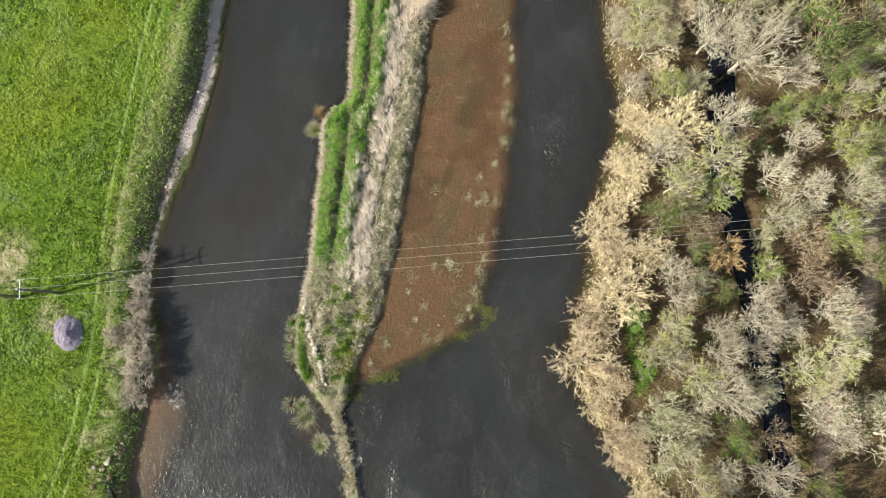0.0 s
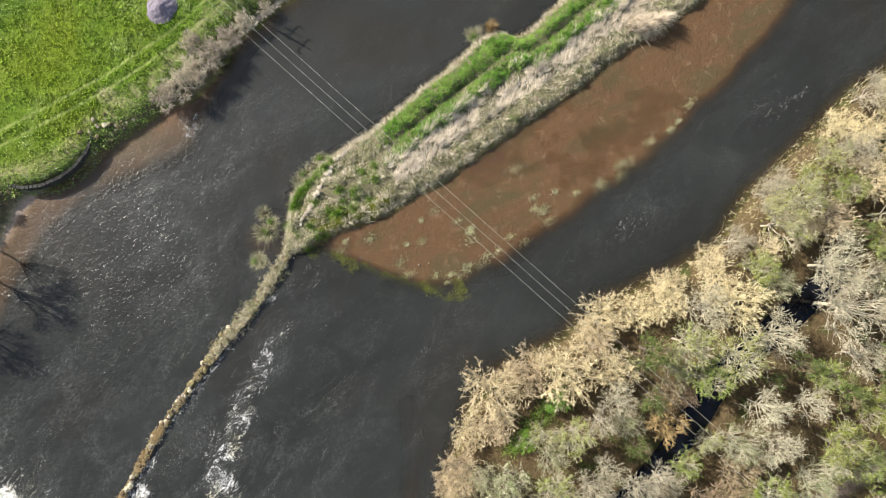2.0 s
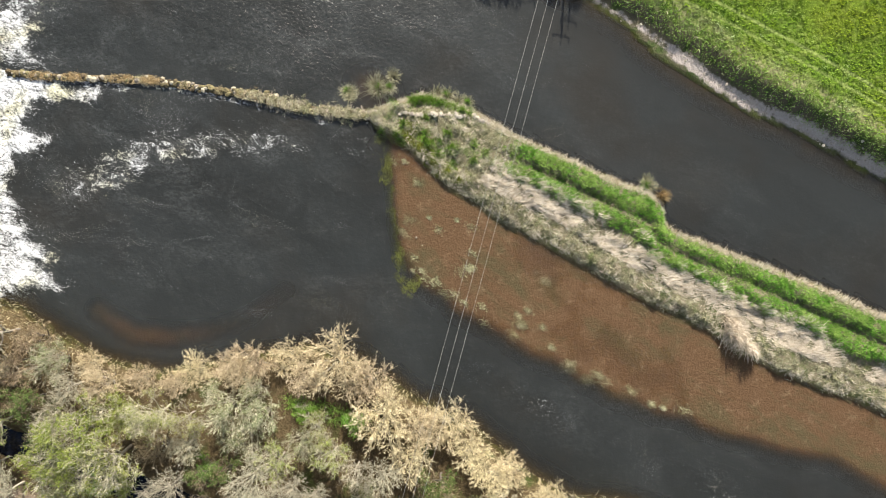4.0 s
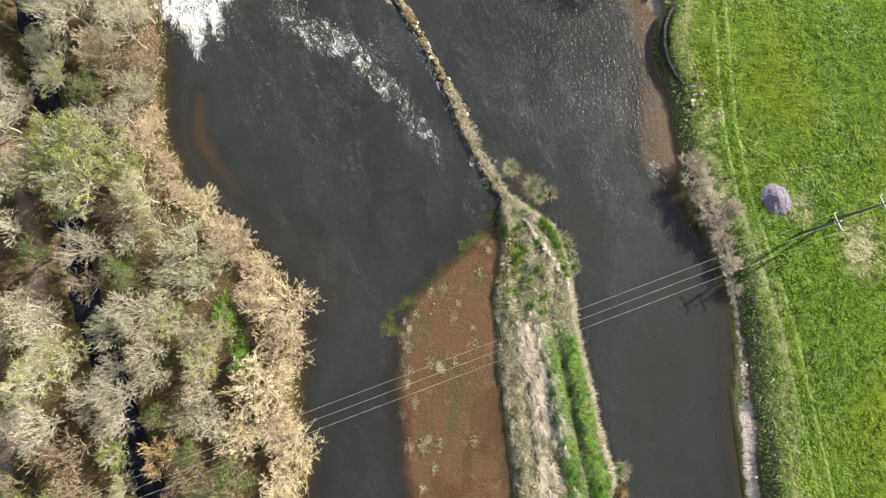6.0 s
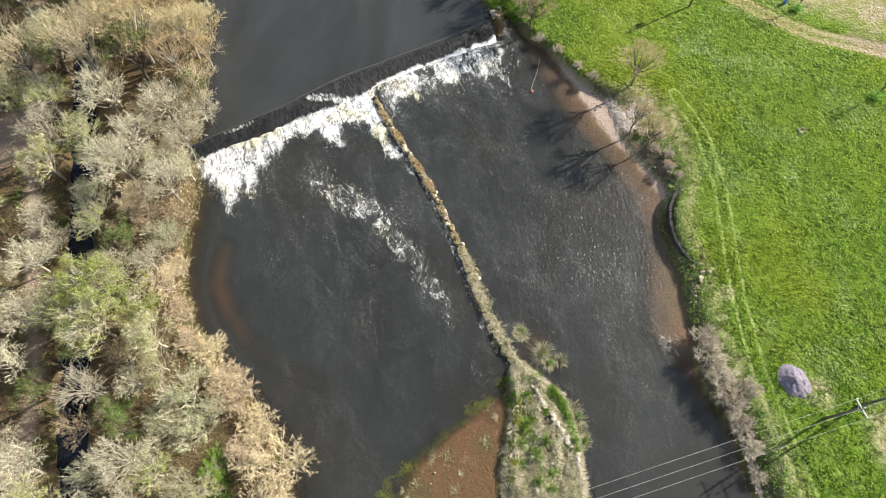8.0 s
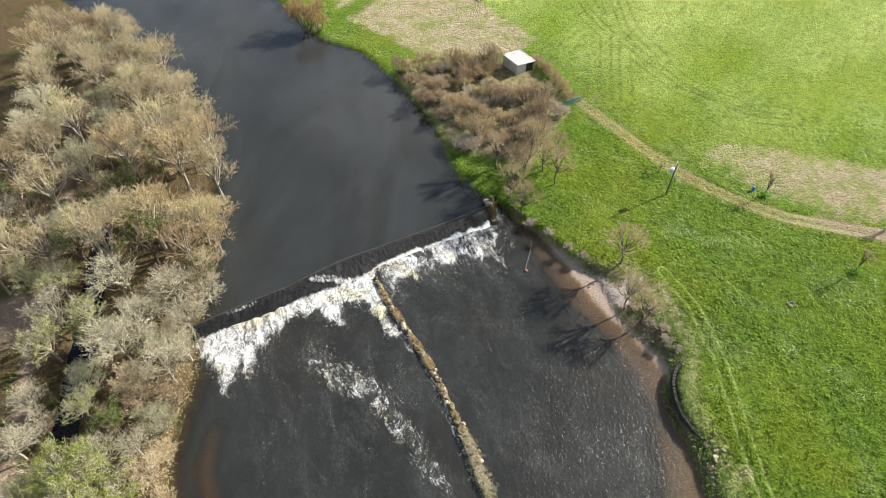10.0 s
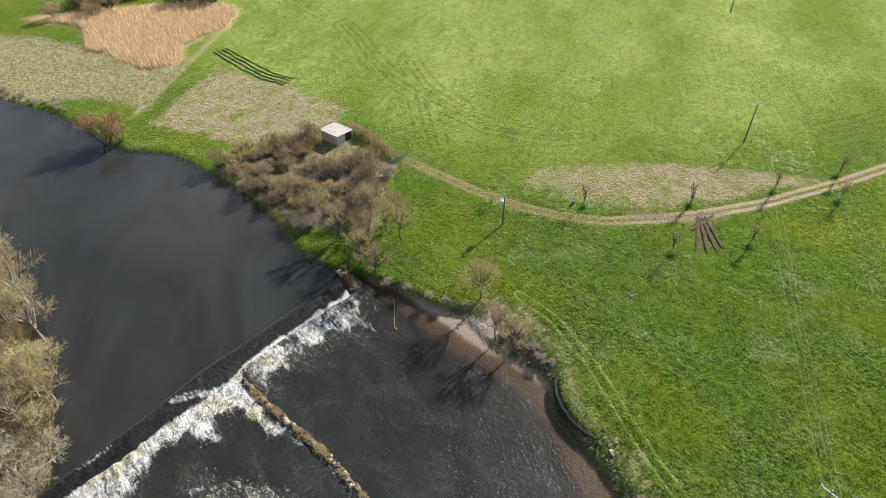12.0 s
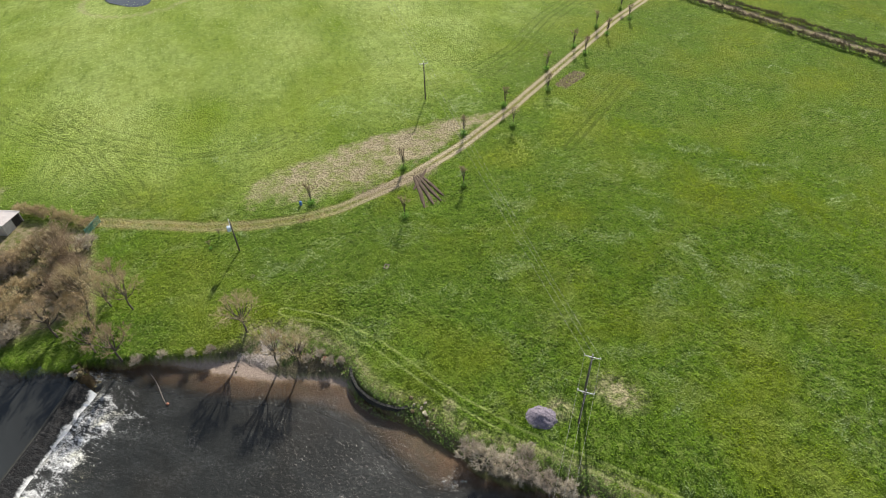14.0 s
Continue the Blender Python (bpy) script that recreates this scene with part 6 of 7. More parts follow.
def wall_grass():
    """Moss, sedge and dry grass on the dividing wall: brown and short by the weir, paler and taller towards the island."""
    rng = np.random.default_rng(37)
    n = 2400
    y = rng.uniform(17, 64, n)
    wide = np.interp(y, [17, 22, 30, 36, 42, 64], [0.6, 0.6, 0.62, 0.42, 0.28, 0.24])
    p = np.c_[curve_of(WALL_LINE, y) + rng.normal(size=n) * wide, y]
    clump = fbm(y * 0.5, y * 0, 39, 3)
    south = y < 36 + 6 * rng.normal(size=n)
    for name, label, mat, sel, tall in (("wall_moss", "brown moss and short grass on the old river wall", F_SCRUB, ~south & (clump > 0.42), 0.16),
                                        ("wall_grass", "ochre dry grass growing on the old river wall", F_OCHRE, ~south & (clump > 0.52), 0.22),
                                        ("wall_sedge", "pale sedge tufts on the old river wall", F_SAGE, south & (clump > 0.44), 0.4),
                                        ("wall_straw", "bleached straw caught on the old river wall", F_STRAW, south & (clump > 0.56), 0.35)):
        q = p[sel & (rng.random(n) < 0.6)]
        q = np.repeat(q, 12, 0) + rng.normal(size=(12 * len(q), 2)) * 0.14
        low = 0.3 - 0.4 * (np.abs(q[:, 0] - curve_of(WALL_LINE, q[:, 1])) > 0.8)
        v, f = blades(np.c_[q, np.maximum(ground_z(q[:, 0], q[:, 1]), low)], rng.normal(size=(len(q), 2)) * 0.18, tall * (0.4 + rng.random(len(q))), 0.05, rng)
        tagged(new(name, fast_mesh(name, v, f, mat)), label, "grass", kind="stuff")


wall_grass()


# ---- stones ----
def stone_mesh(name, seed, material):
    bm = bmesh.new()
    bmesh.ops.create_icosphere(bm, subdivisions=1, radius=0.5)
    r = random.Random(seed)
    for v in bm.verts:
        v.co = Vector((v.co.x * r.uniform(0.75, 1.1), v.co.y * r.uniform(0.75, 1.1), v.co.z * r.uniform(0.6, 0.9)))
    me = bpy.data.meshes.new(name)
    bm.to_mesh(me)
    bm.free()
    me.materials.append(material)
    return me


PALE_STONES = [stone_mesh("pale_stone", 230 + k, M_PALE) for k in range(3)]
STONES = [stone_mesh("stone", 200 + k, M_MOSS if k % 3 else M_STONE) for k in range(6)]


def training_wall():
    """The rough stone wall that divides the two channels below the weir."""
    root = tagged(new("dividing_wall"), "low mossy rubble wall dividing the river below the weir", "stone wall")
    r = random.Random(31)
    p = np.array(WALL_LINE)
    k = np.r_[0, np.cumsum(np.hypot(*np.diff(p, axis=0).T))]
    count = 290
    for i in range(count):
        s = k[-1] * (i + r.random()) / count
        x, y = float(np.interp(s, k, p[:, 0])), float(np.interp(s, k, p[:, 1]))
        wide = 0.75 if s < 36 else 1.3
        x += r.gauss(0, 0.28 * wide)
        size = r.uniform(0.35, 1.15)
        child("stone", STONES[r.randrange(6)], root, m=pose(x, y, r.uniform(0.05, 0.3), r.uniform(-20, 20), r.uniform(-20, 20), r.uniform(0, 360)) @ Matrix.Diagonal((size, size * r.uniform(0.7, 1.2), size * 0.8, 1)))
    core = []
    s = np.linspace(0, k[-1], 120)
    cx, cy = np.interp(s, k, p[:, 0]), np.interp(s, k, p[:, 1])
    for dx, z in ((-0.75, -1.5), (-0.5, 0.12), (0.5, 0.14), (0.8, -1.5)):
        core.append(np.c_[cx + dx, cy, z + 0.1 * (vn(s * 1.5, s * 0 + dx) - 0.5)])
    i = np.arange(119)
    faces = np.concatenate([np.stack([i + j * 120, i + 1 + j * 120, i + 121 + j * 120, i + 120 + j * 120], 1) for j in range(3)])
    child("core", fast_mesh("core", np.concatenate(core), faces, M_MOSS), root)


training_wall()


def retaining_wall():
    """Curved dark masonry that holds up the meadow's edge, laid stone by stone."""
    root = tagged(new("retaining_wall"), "curved dark stone retaining wall at the meadow's edge", "stone wall")
    p = np.array([(37.9, 34.2), (36.2, 36.2), (35.3, 38.6), (35.0, 41.2), (35.3, 43.8), (36.3, 46.2), (37.9, 48.0)])
    k = np.r_[0, np.cumsum(np.hypot(*np.diff(p, axis=0).T))]
    bm = bmesh.new()
    box(bm, (0.58, 0.5, 0.3), None, 0.05)
    me = bpy.data.meshes.new("block")
    bm.to_mesh(me)
    bm.free()
    me.materials.append(M_DARKSTONE)
    r = random.Random(41)
    for row in range(5):
        s = 0.3 * (row % 2)
        while s < k[-1]:
            x, y = float(np.interp(s, k, p[:, 0])), float(np.interp(s, k, p[:, 1]))
            x2, y2 = float(np.interp(s + 0.4, k, p[:, 0])), float(np.interp(s + 0.4, k, p[:, 1]))
            turn = math.degrees(math.atan2(y2 - y, x2 - x)) if s + 0.4 < k[-1] else 45
            child("block", me, root, m=pose(x + r.uniform(-0.04, 0.04), y, 0.12 + 0.31 * row, 0, r.uniform(-3, 3), turn + r.uniform(-3, 3)))
            s += 0.6


retaining_wall()


def loose_rocks():
    """Boulders: the weir's east end, the foot of the bank, the head of the island, the bar."""
    r = random.Random(43)
    spots = [((9.8, 84), 1.0, 16, 1.1), ((11.5, 81.5), 0.9, 10, 0.7), ((38, 33), 1.3, 16, 0.8), ((36.8, 30), 0.8, 8, 0.6), ((36.6, 50.5), 1.5, 14, 0.6), ((34.5, 54), 1.3, 10, 0.5), ((9.6, 20.5), 0.9, 9, 0.7), ((14.8, 14.2), 1.6, 10, 0.5), ((17.4, 8.5), 0.6, 8, 0.5), ((-39.2, 54), 0.9, 9, 0.8), ((27, 66), 1.6, 8, 0.4)]
    for (cx, cy), wide, count, size in spots:
        for _ in range(count):
            x, y = r.gauss(cx, wide * 0.6), r.gauss(cy, wide)
            s = size * r.uniform(0.5, 1.3)
            z = max(float(ground_z(x, y)), -0.15)
            ob = tagged(new("rock", STONES[r.randrange(6)]), "weathered mossy rock lying at the water's edge", "rock", "loose rocks")
            ob.matrix_basis = pose(x, y, z + 0.15 * s, r.uniform(-25, 25), r.uniform(-25, 25), r.uniform(0, 360)) @ Matrix.Diagonal((s, s * r.uniform(0.7, 1.2), s * 0.7, 1))
    for x, y, s in ((-1.1, 5.5, 0.45), (-1.6, 4.2, 0.3)):
        ob = tagged(new("pale_boulder", STONES[0]), "white boulder lying on the gravel bar", "rock", "loose rocks")
        ob.matrix_basis = pose(x, y, 0.12) @ Matrix.Diagonal((s, s * 0.7, s, 1))


loose_rocks()


def gravel_heap():
    g = np.linspace(-1, 1, 41)
    x, y = np.meshgrid(g * 2.7, g * 3.0)
    d = np.hypot(x / 2.15, y / 2.5)
    d = d + 0.22 * (fbm(x * 0.9, y * 0.9, 6, 3) - 0.5)
    z = 1.25 * np.clip(1 - d, 0, 1) ** 0.85 + 0.34 * (fbm(x * 2.6, y * 2.6, 5, 3) - 0.5) * (d < 1.0) - 0.1
    i = np.arange(40)[:, None] * 41 + np.arange(40)[None, :]
    ok = (d < 1.1)[:-1, :-1].ravel()
    faces = np.stack([i, i + 1, i + 42, i + 41], -1).reshape(-1, 4)[ok]
    ob = tagged(new("mound_of_gravel", fast_mesh("mound_of_gravel", np.stack([x, y, z], -1).reshape(-1, 3), faces, M_HEAP, smooth=True)), "heap of lilac-grey gravel tipped on the grass", "gravel heap")
    ob.matrix_basis = pose(47.5, 17.0, float(ground_z(47.5, 17.0)), 0, 0, 20)


gravel_heap()


# ---- power line ----
def pole(x, y, height, aim, arm=2.4, label="weathered wooden power pole with a steel crossarm"):
    """Wooden pole with a crossarm square to the line's heading (degrees), three insulators."""
    z = float(ground_z(x, y)) - 0.1
    root = tagged(new("power_pole"), label, "power pole", "power poles")
    root.matrix_basis = pose(x, y, z, 0, 0, aim)
    bm = bmesh.new()
    rod(bm, (0, 0, 0), (0, 0, height), 0.19, 0.13, 10)
    part("mast", bm, M_POLE, root, smooth=True)
    bm = bmesh.new()
    box(bm, (0.09, arm, 0.11), pose(0.14, 0, height - 0.25), 0.015)
    part("crossarm", bm, M_METAL, root)
    for s in (-1, 1):
        bm = bmesh.new()
        rod(bm, (0.13, s * arm * 0.3, height - 0.3), (0.13, 0, height - 0.95), 0.025, sides=6)
        part("brace", bm, M_METAL, root)
    tops = []
    for s in (-0.48, 0.0, 0.48):
        bm = bmesh.new()
        lift = 0.35 if s == 0 else 0
        rod(bm, (0.14, s * arm, height - 0.2 + lift), (0.14, s * arm, height + 0.05 + lift), 0.08, 0.05, 8)
        rod(bm, (0.14, s * arm, height + 0.02 + lift), (0.14, s * arm, height + 0.1 + lift), 0.1, 0.06, 8)
        part("insulator", bm, M_WHITE, root, "white porcelain insulator")
        tops.append(root.matrix_basis @ Vector((0.14, s * arm, height + 0.1 + lift)))
    return root, tops


def wire(a, b, sag, group="power lines"):
    t = np.linspace(0, 1, 25)[:, None]
    path = np.array(a) * (1 - t) + np.array(b) * t
    path[:, 2] -= (4 * sag * t * (1 - t))[:, 0]
    v, f = tubes(path[None], np.full((1, 25), 0.0145), 4)
    tagged(new("power_line", fast_mesh("power_line", v, f, M_WIRE)), "thin aluminium overhead line strung between poles", "power line", group)


aim = math.degrees(math.atan2(-0.28, -0.96))
pole_river, top_river = pole(49.9, 12.0, 8.4, aim)
pole_field, top_field = pole(54.8, 13.6, 9.9, aim)
pole_far, top_far = pole(118.6, 94.6, 10.9, math.degrees(math.atan2(81, 63.8)))
pole_last, top_last = pole(182.7, 172.6, 10.9, math.degrees(math.atan2(78, 64.1)))
pole_wood, top_wood = pole(-80, -27.0, 11.5, aim)
for k in range(3):
    wire(top_river[k], top_wood[k], 1.6)
    wire(top_field[k], top_river[k], 0.05)
    wire(top_field[2 - k], top_far[k], 1.2)
    wire(top_far[k], top_last[k], 1.2)


def transformer_pole():
    root, _ = pole(45.6, 86.2, 7.9, 150, 1.6, "wooden pole carrying a pale blue transformer")
    bm = bmesh.new()
    box(bm, (0.75, 0.9, 0.95), pose(0.55, 0, 6.1), 0.08)
    tank = part("transformer", bm, M_BLUE, root, "pale blue steel transformer tank")
    for s in (-0.28, 0, 0.28):
        bm = bmesh.new()
        rod(bm, (0.55, s, 6.55), (0.55, s, 6.85), 0.06, 0.04, 8)
        part("bushing", bm, M_WHITE, tank)


transformer_pole()


# ---- shed and gate ----
M_BLOCK = plain("pale_render", (0.40, 0.385, 0.36), (0.60, 0.58, 0.55), 1.5, 0.9, 0.3)
M_ROOF = plain("fibre_cement_sheet", (0.36, 0.33, 0.325), (0.50, 0.465, 0.455), 1.0, 0.8, 0.3)
# near-black for solid panels that stand in for shaded openings
M_DARK = plain("opening_shade", (0.03, 0.025, 0.02), (0.08, 0.07, 0.06), 2.0, 0.9, 0.2)
M_GATE = plain("green_painted_steel", (0.09, 0.30, 0.26), (0.20, 0.46, 0.41), 4.0, 0.6, 0.1)


def shed():
    root = tagged(new("shed"), "small pale rendered shed with a low sloping sheet roof", "shed")
    root.matrix_basis = pose(19.9, 131.3, FIELD_Z - 0.1, 0, 0, 31)
    w, d, h = 5.4, 6.0, 2.7
    for name, size, at in (("wall", (0.2, d, h), (0.1, d / 2, h / 2)), ("wall", (0.2, d, h), (w - 0.1, d / 2, h / 2)), ("wall", (w - 0.4, 0.2, h), (w / 2, d - 0.1, h / 2)), ("wall", (2.6, 0.2, h), (1.5, 0.1, h / 2))):
        bm = bmesh.new()
        box(bm, size, pose(*at), 0.01)
        part(name, bm, M_BLOCK, root)
    bm = bmesh.new()
    box(bm, (2.2, 0.12, 2.2), pose(3.9, 0.25, 1.1))
    part("door", bm, M_DARK, root, "timber-framed doorway closed by a panel coloured as its dark inside")
    for at, size in (((2.85, 0.02, 1.2), (0.12, 0.16, 2.4)), ((5.1, 0.02, 1.2), (0.12, 0.16, 2.4)), ((4, 0.02, 2.4), (2.4, 0.16, 0.14))):
        bm = bmesh.new()
        box(bm, size, pose(*at), 0.01)
        part("door_frame", bm, M_POLE, root)
    for k in range(6):
        bm = bmesh.new()
        box(bm, (1.02, d + 0.7, 0.07), pose(-0.15 + 0.5 + k * 0.95, d / 2, h + 0.2 - 0.06 * k + 0.004 * (k % 2), 0, 3.4, 0), 0.01)
        part("roof_sheet", bm, M_ROOF, root)


shed()


def field_gate():
    root = tagged(new("field_gate"), "green steel mesh gate at the end of the track", "gate")
    root.matrix_basis = pose(29.8, 116.8, FIELD_Z, 0, 0, 27)
    for x in (0.0, 2.4, 4.8):
        bm = bmesh.new()
        rod(bm, (x, 0, -0.2), (x, 0, 1.9), 0.05, sides=8)
        part("post", bm, M_GATE, root)
    for z in (0.25, 1.0, 1.8):
        bm = bmesh.new()
        rod(bm, (0, 0, z), (4.8, 0, z), 0.035, sides=6)
        part("rail", bm, M_GATE, root)
    for k in range(1, 48):
        bm = bmesh.new()
        rod(bm, (k * 0.1, 0, 0.25), (k * 0.1, 0, 1.8), 0.03, sides=4)
        part("bar", bm, M_GATE, root)


field_gate()


# ---- small things ----
M_ORANGE = plain("faded_orange_plastic", (0.34, 0.13, 0.08), (0.46, 0.22, 0.15), 3.0, 0.5, 0.1)
M_BARREL = plain("blue_plastic", (0.05, 0.14, 0.38), (0.10, 0.24, 0.55), 3.0, 0.45, 0.1)
M_ROPE = plain("pale_rope", (0.45, 0.36, 0.30), (0.66, 0.56, 0.48), 6.0, 0.9, 0.2)


def barrel(x, y):
    root = tagged(new("barrel"), "small blue plastic barrel standing beside the bare plot", "barrel")
    root.matrix_basis = pose(x, y, float(ground_z(x, y)))
    bm = bmesh.new()
    for a, b, r1, r2 in ((0, 0.3, 0.3, 0.34), (0.3, 0.6, 0.34, 0.34), (0.6, 0.9, 0.34, 0.3)):
        rod(bm, (0, 0, a), (0, 0, b), r1, r2, 16)
    part("drum", bm, M_BARREL, root, smooth=True)
    bm = bmesh.new()
    rod(bm, (0, 0, 0.9), (0, 0, 0.95), 0.28, 0.26, 16)
    part("lid", bm, M_BARREL, root)


barrel(63.6, 87.2)


def float_line():
    """A rope with a float, moored at the beach and trailing below the weir."""
    root = tagged(new("safety_float"), "orange-white float trailing on a pale rope below the weir", "float")
    t = np.linspace(0, 1, 20)[:, None]
    path = np.array([17.4, 75.4, 0.1]) * (1 - t) + np.array([15.6, 68.1, 0.08]) * t + np.c_[0.15 * np.sin(t * 5), t * 0, t * 0]
    v, f = tubes(path[None], np.full((1, 20), 0.022), 5)
    child("rope", fast_mesh("rope", v, f, M_ROPE), root)
    bm = bmesh.new()
    bmesh.ops.create_uvsphere(bm, u_segments=14, v_segments=8, radius=0.24, matrix=pose(15.6, 67.9, 0.12))
    part("buoy", bm, M_ORANGE, root, "faded orange plastic buoy", smooth=True)


float_line()


def crate(x, y):
    root = tagged(new("fish_crate"), "faded orange plastic crate dumped among the rubble", "crate")
    root.matrix_basis = pose(x, y, float(ground_z(x, y)) + 0.05, 8, 6, 35)
    for size, at in (((0.8, 0.55, 0.05), (0, 0, 0.03)), ((0.8, 0.05, 0.35), (0, 0.25, 0.2)), ((0.8, 0.05, 0.35), (0, -0.25, 0.2)), ((0.05, 0.45, 0.35), (0.375, 0, 0.2)), ((0.05, 0.45, 0.35), (-0.375, 0, 0.2))):
        bm = bmesh.new()
        box(bm, size, pose(*at), 0.01)
        part("panel", bm, M_ORANGE, root)


crate(36.4, 52.6)


def trough(x, y, size):
    """A low concrete chamber half sunk in the grass, a shade-dark slab for opening."""
    root = tagged(new("concrete_chamber"), "low concrete chamber half sunk in the meadow", "chamber")
    root.matrix_basis = pose(x, y, float(ground_z(x, y)) - 0.15, 0, 0, 20) @ Matrix.Diagonal((size, size, size, 1))
    for size, at in (((1.5, 0.18, 0.5), (0, 0.5, 0.2)), ((1.5, 0.18, 0.5), (0, -0.5, 0.2)), ((0.18, 0.82, 0.5), (0.66, 0, 0.2)), ((0.18, 0.82, 0.5), (-0.66, 0, 0.2))):
        bm = bmesh.new()
        box(bm, size, pose(*at), 0.02)
        part("side", bm, M_STONE, root)
    bm = bmesh.new()
    box(bm, (1.1, 0.8, 0.1), pose(0, 0, 0.1))
    part("opening", bm, M_DARK, root, "dark slab standing for the shaded hollow")


trough(59.2, 58.2, 0.8)
trough(42.2, 78.0, 0.5)


M_MUD = plain("wet_churned_mud", (0.035, 0.025, 0.017), (0.14, 0.10, 0.068), 1.2, 0.95, 0.8, dist=0.08)


def mud_ruts():
    """Deep wheel ruts fanning off the farm track: a trough with raised sides each."""
    r = random.Random(61)
    for line in ([(86.5, 73.2), (82.4, 68), (78.4, 63.6)], [(86.8, 73), (83.6, 67.6), (80.4, 62.6)], [(87.4, 72.8), (84.8, 67.4), (82.4, 62)], [(88, 72.6), (86.2, 67.6), (84.4, 62.8)], [(90.5, 72.6), (86, 71), (82, 69.8)]):
        p = np.array(line)
        t = np.linspace(0, 1, 26)
        cx = np.interp(t, [0, 0.5, 1], p[:, 0]) + 0.25 * (fbm(t * 7, t * 0 + line[2][0], 62, 2) - 0.5)
        cy = np.interp(t, [0, 0.5, 1], p[:, 1])
        d = np.gradient(np.c_[cx, cy], axis=0)
        n = np.c_[-d[:, 1], d[:, 0]] / np.linalg.norm(d, axis=1, keepdims=True)
        wide = (0.3 * np.sin(np.pi * np.clip(t, 0.02, 0.97)) ** 0.4)[:, None]
        z = ground_z(cx, cy) + 0.12
        rows = [np.c_[np.c_[cx, cy] + n * wide * k, z + h * wide[:, 0] + 0.05 * vn(t * 20, t * 0 + k, 63)] for k, h in ((-1.6, -0.5), (-1.0, 0.4), (0.0, -0.1), (1.0, 0.4), (1.6, -0.5))]
        j = np.arange(25)
        faces = np.concatenate([np.stack([j + q * 26, j + 1 + q * 26, j + 27 + q * 26, j + 26 + q * 26], 1) for q in range(4)])
        tagged(new("mud_rut", fast_mesh("mud_rut", np.concatenate(rows), faces, M_MUD, smooth=True)), "dark wet wheel rut churned beside the farm track", "rut", "wheel ruts")


mud_ruts()


def far_pond():
    t = np.linspace(0, 2 * np.pi, 48, endpoint=False)
    r = 1 + 0.12 * np.sin(t * 3 + 1)
    x, y = 120 + 8.0 * r * np.cos(t), 247 + 11.0 * r * np.sin(t)
    z = float(np.max(ground_z(x, y))) + 0.05
    me = bpy.data.meshes.new("far_pond")
    me.from_pydata(np.c_[x, y, np.full(48, z)].tolist(), [], [list(range(48))])
    me.materials.append(M_POND)
    tagged(new("far_pond", me), "small round cattle pond reflecting the sky", "water", kind="structure")


far_pond()


def stone_edging():
    """A broken row of pale stones along the inner side of the island's eastern spit."""
    root = tagged(new("stone_edging"), "broken row of pale flat stones along the island's head", "stone row")
    r = random.Random(71)
    p = np.array([(9.6, 21.4), (10.4, 20.2), (11.7, 18.2), (12.8, 15.4), (14, 13.4), (15.4, 10.9), (16.5, 8.9), (17.3, 7.4), (17.7, 5.3)])
    k = np.r_[0, np.cumsum(np.hypot(*np.diff(p, axis=0).T))]
    for i in range(46):
        s = k[-1] * (i + r.random() * 0.7) / 46
        x, y = float(np.interp(s, k, p[:, 0])) + r.gauss(0, 0.12), float(np.interp(s, k, p[:, 1]))
        size = r.uniform(0.35, 0.95)
        z = max(float(ground_z(x, y)), 0.1)
        child("stone", PALE_STONES[r.randrange(3)], root, m=pose(x, y, z + 0.1, r.uniform(-12, 12), r.uniform(-12, 12), r.uniform(0, 360)) @ Matrix.Diagonal((size, size * r.uniform(0.55, 0.9), size * 0.4, 1)))


stone_edging()


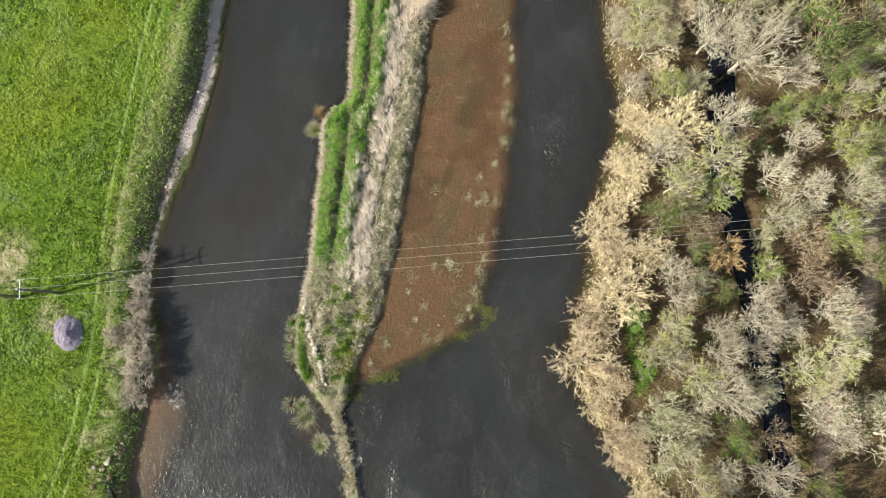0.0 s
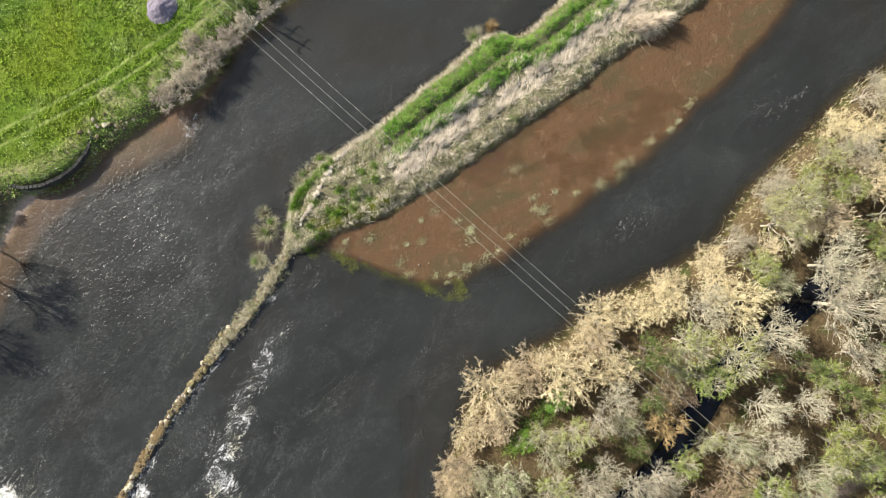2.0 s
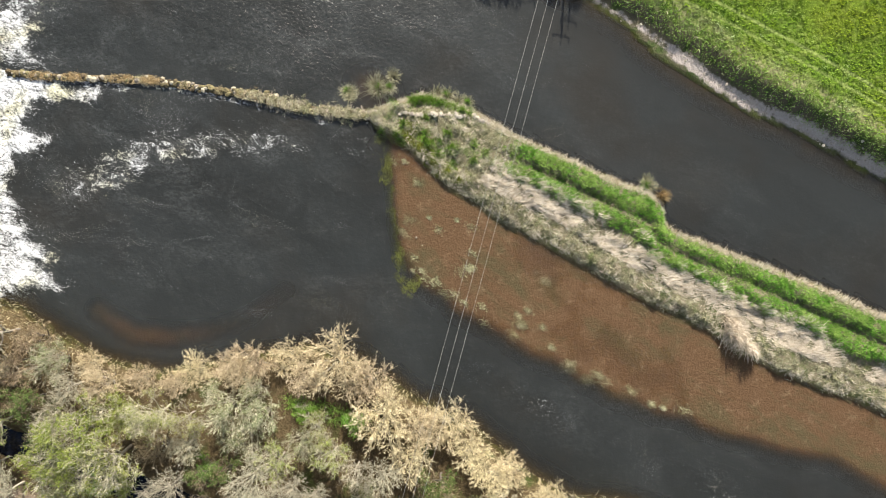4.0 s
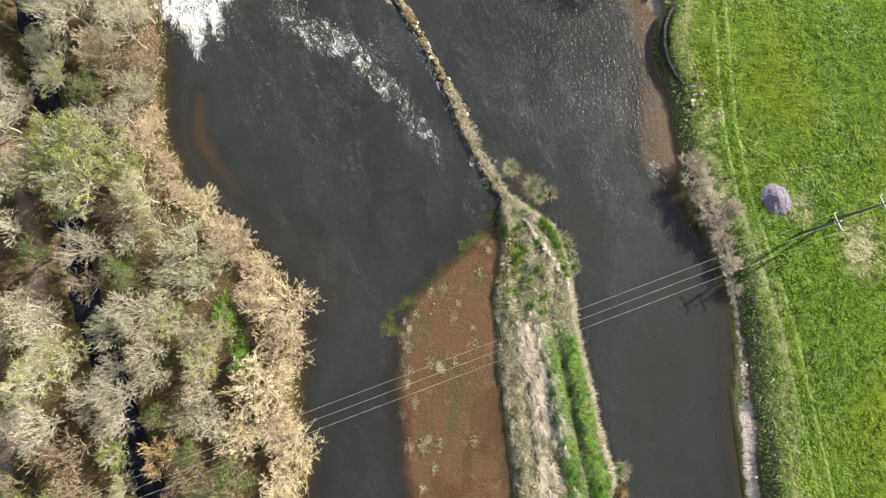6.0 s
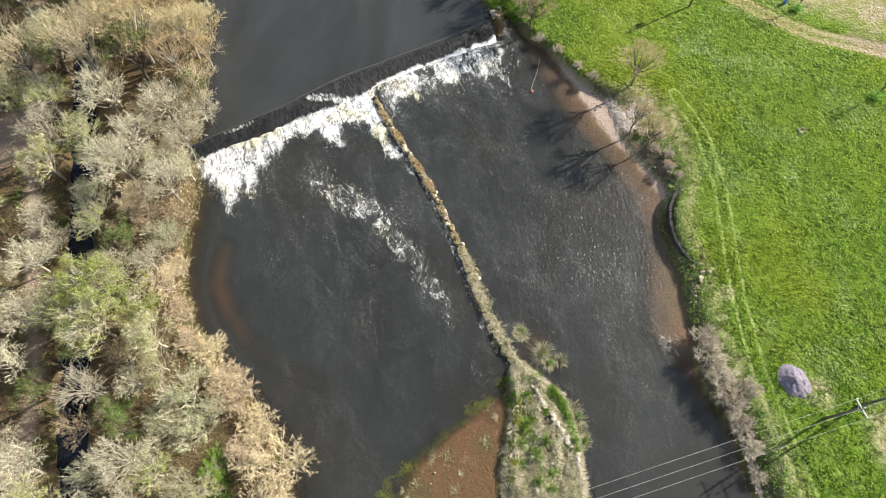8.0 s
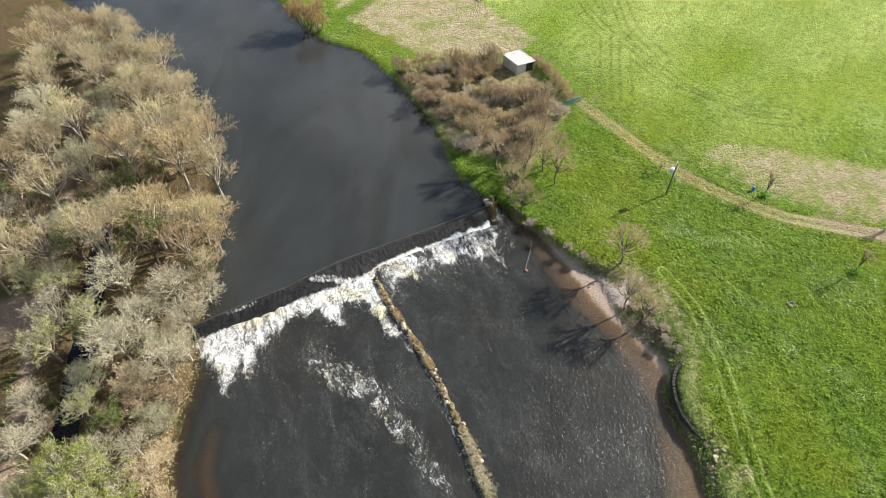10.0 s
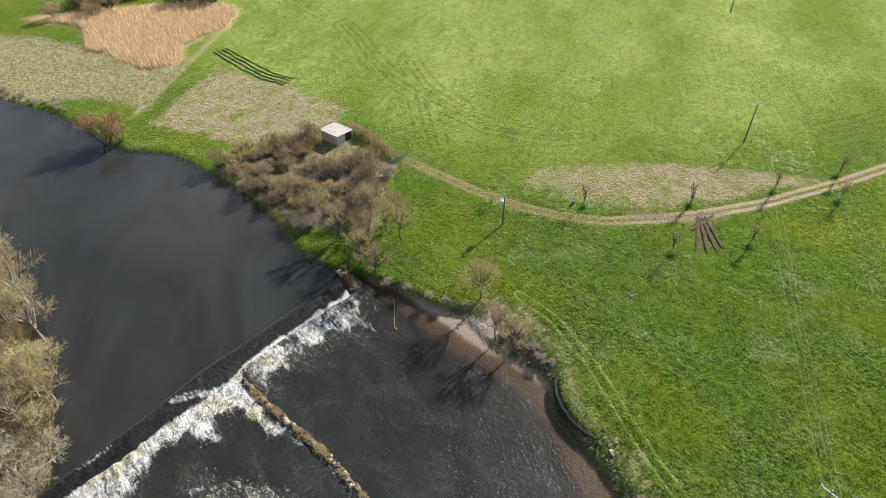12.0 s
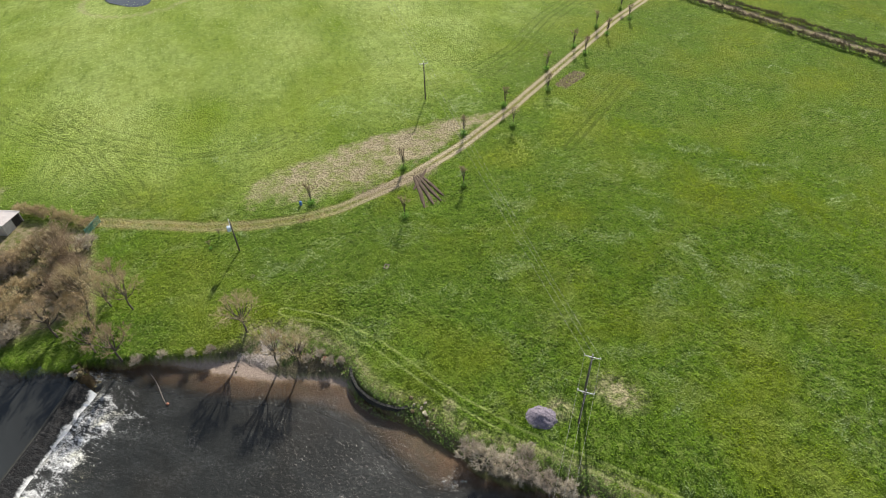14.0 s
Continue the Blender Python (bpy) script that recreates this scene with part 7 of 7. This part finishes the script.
def bank_rocks():
    """Loose pale rocks and broken concrete along the foot of the grassy bank."""
    r = random.Random(73)
    p = np.array([(41.2, -45), (40.6, -31), (39.3, -24), (39.5, -17), (40, -11), (40.6, -4), (40.2, 6), (38.8, 12)])
    for i in range(84):
        y = -46 + 58 * r.random() ** 1.3
        x = float(np.interp(y, p[:, 1], p[:, 0])) + r.gauss(0, 0.6)
        size = r.uniform(0.22, 0.34) if r.random() < 0.7 else r.uniform(0.4, 0.75)
        rock = tagged(new("rock", PALE_STONES[r.randrange(3)]), "loose pale rock lying on the river bank", "rock", "rocks along the river bank")
        rock.matrix_basis = pose(x, y, float(ground_z(x, y)) + 0.1 * size, r.uniform(-15, 15), r.uniform(-15, 15), r.uniform(0, 360)) @ Matrix.Diagonal((size, size * r.uniform(0.6, 0.95), size * 0.6, 1))


bank_rocks()


M_FURROW = plain("turned_turf", (0.09, 0.13, 0.03), (0.24, 0.31, 0.09), 1.2, 0.95, 0.8, dist=0.1)


def turf_furrows():
    """Four deep furrows where turf was turned over at the corner of the field, each with a raised lip."""
    for k in range(4):
        t = np.linspace(0, 1, 40)
        c = np.c_[np.interp(t, [0, 0.35, 0.7, 1], [-1.8, 4.7, 10.4, 16]), np.interp(t, [0, 0.35, 0.7, 1], [208.5, 193.8, 182, 175.6])]
        d = np.gradient(c, axis=0)
        n = np.c_[-d[:, 1], d[:, 0]] / np.linalg.norm(d, axis=1, keepdims=True)
        c = c - n * (1.6 * k + 1.1 * (fbm(t * 9, t * 0 + k, 64, 3) - 0.5)[:, None] - 0.6)
        wide = (0.15 * np.sin(np.pi * np.clip(t, 0.02, 0.98)) ** 0.35 * (0.25 + 1.0 * vn(t * 17, t * 0 + k, 66)))[:, None]
        z = ground_z(c[:, 0], c[:, 1]) + 0.16
        rows = [np.c_[c + n * wide * q, z + h + 0.16 * (vn(t * 26, t * 0 + q + k, 65) - 0.5)] for q, h in ((-1.3, -0.3), (-0.7, 0.12), (0.1, -0.05), (0.8, 0.02), (1.3, -0.3))]
        j = np.arange(39)
        faces = np.concatenate([np.stack([j + q * 40, j + 1 + q * 40, j + 41 + q * 40, j + 40 + q * 40], 1) for q in range(4)])
        tagged(new("turf_furrow", fast_mesh("turf_furrow", np.concatenate(rows), faces, M_FURROW, smooth=True)), "deep dark furrow of turned turf at the field's corner", "furrow", "turf furrows")


turf_furrows()
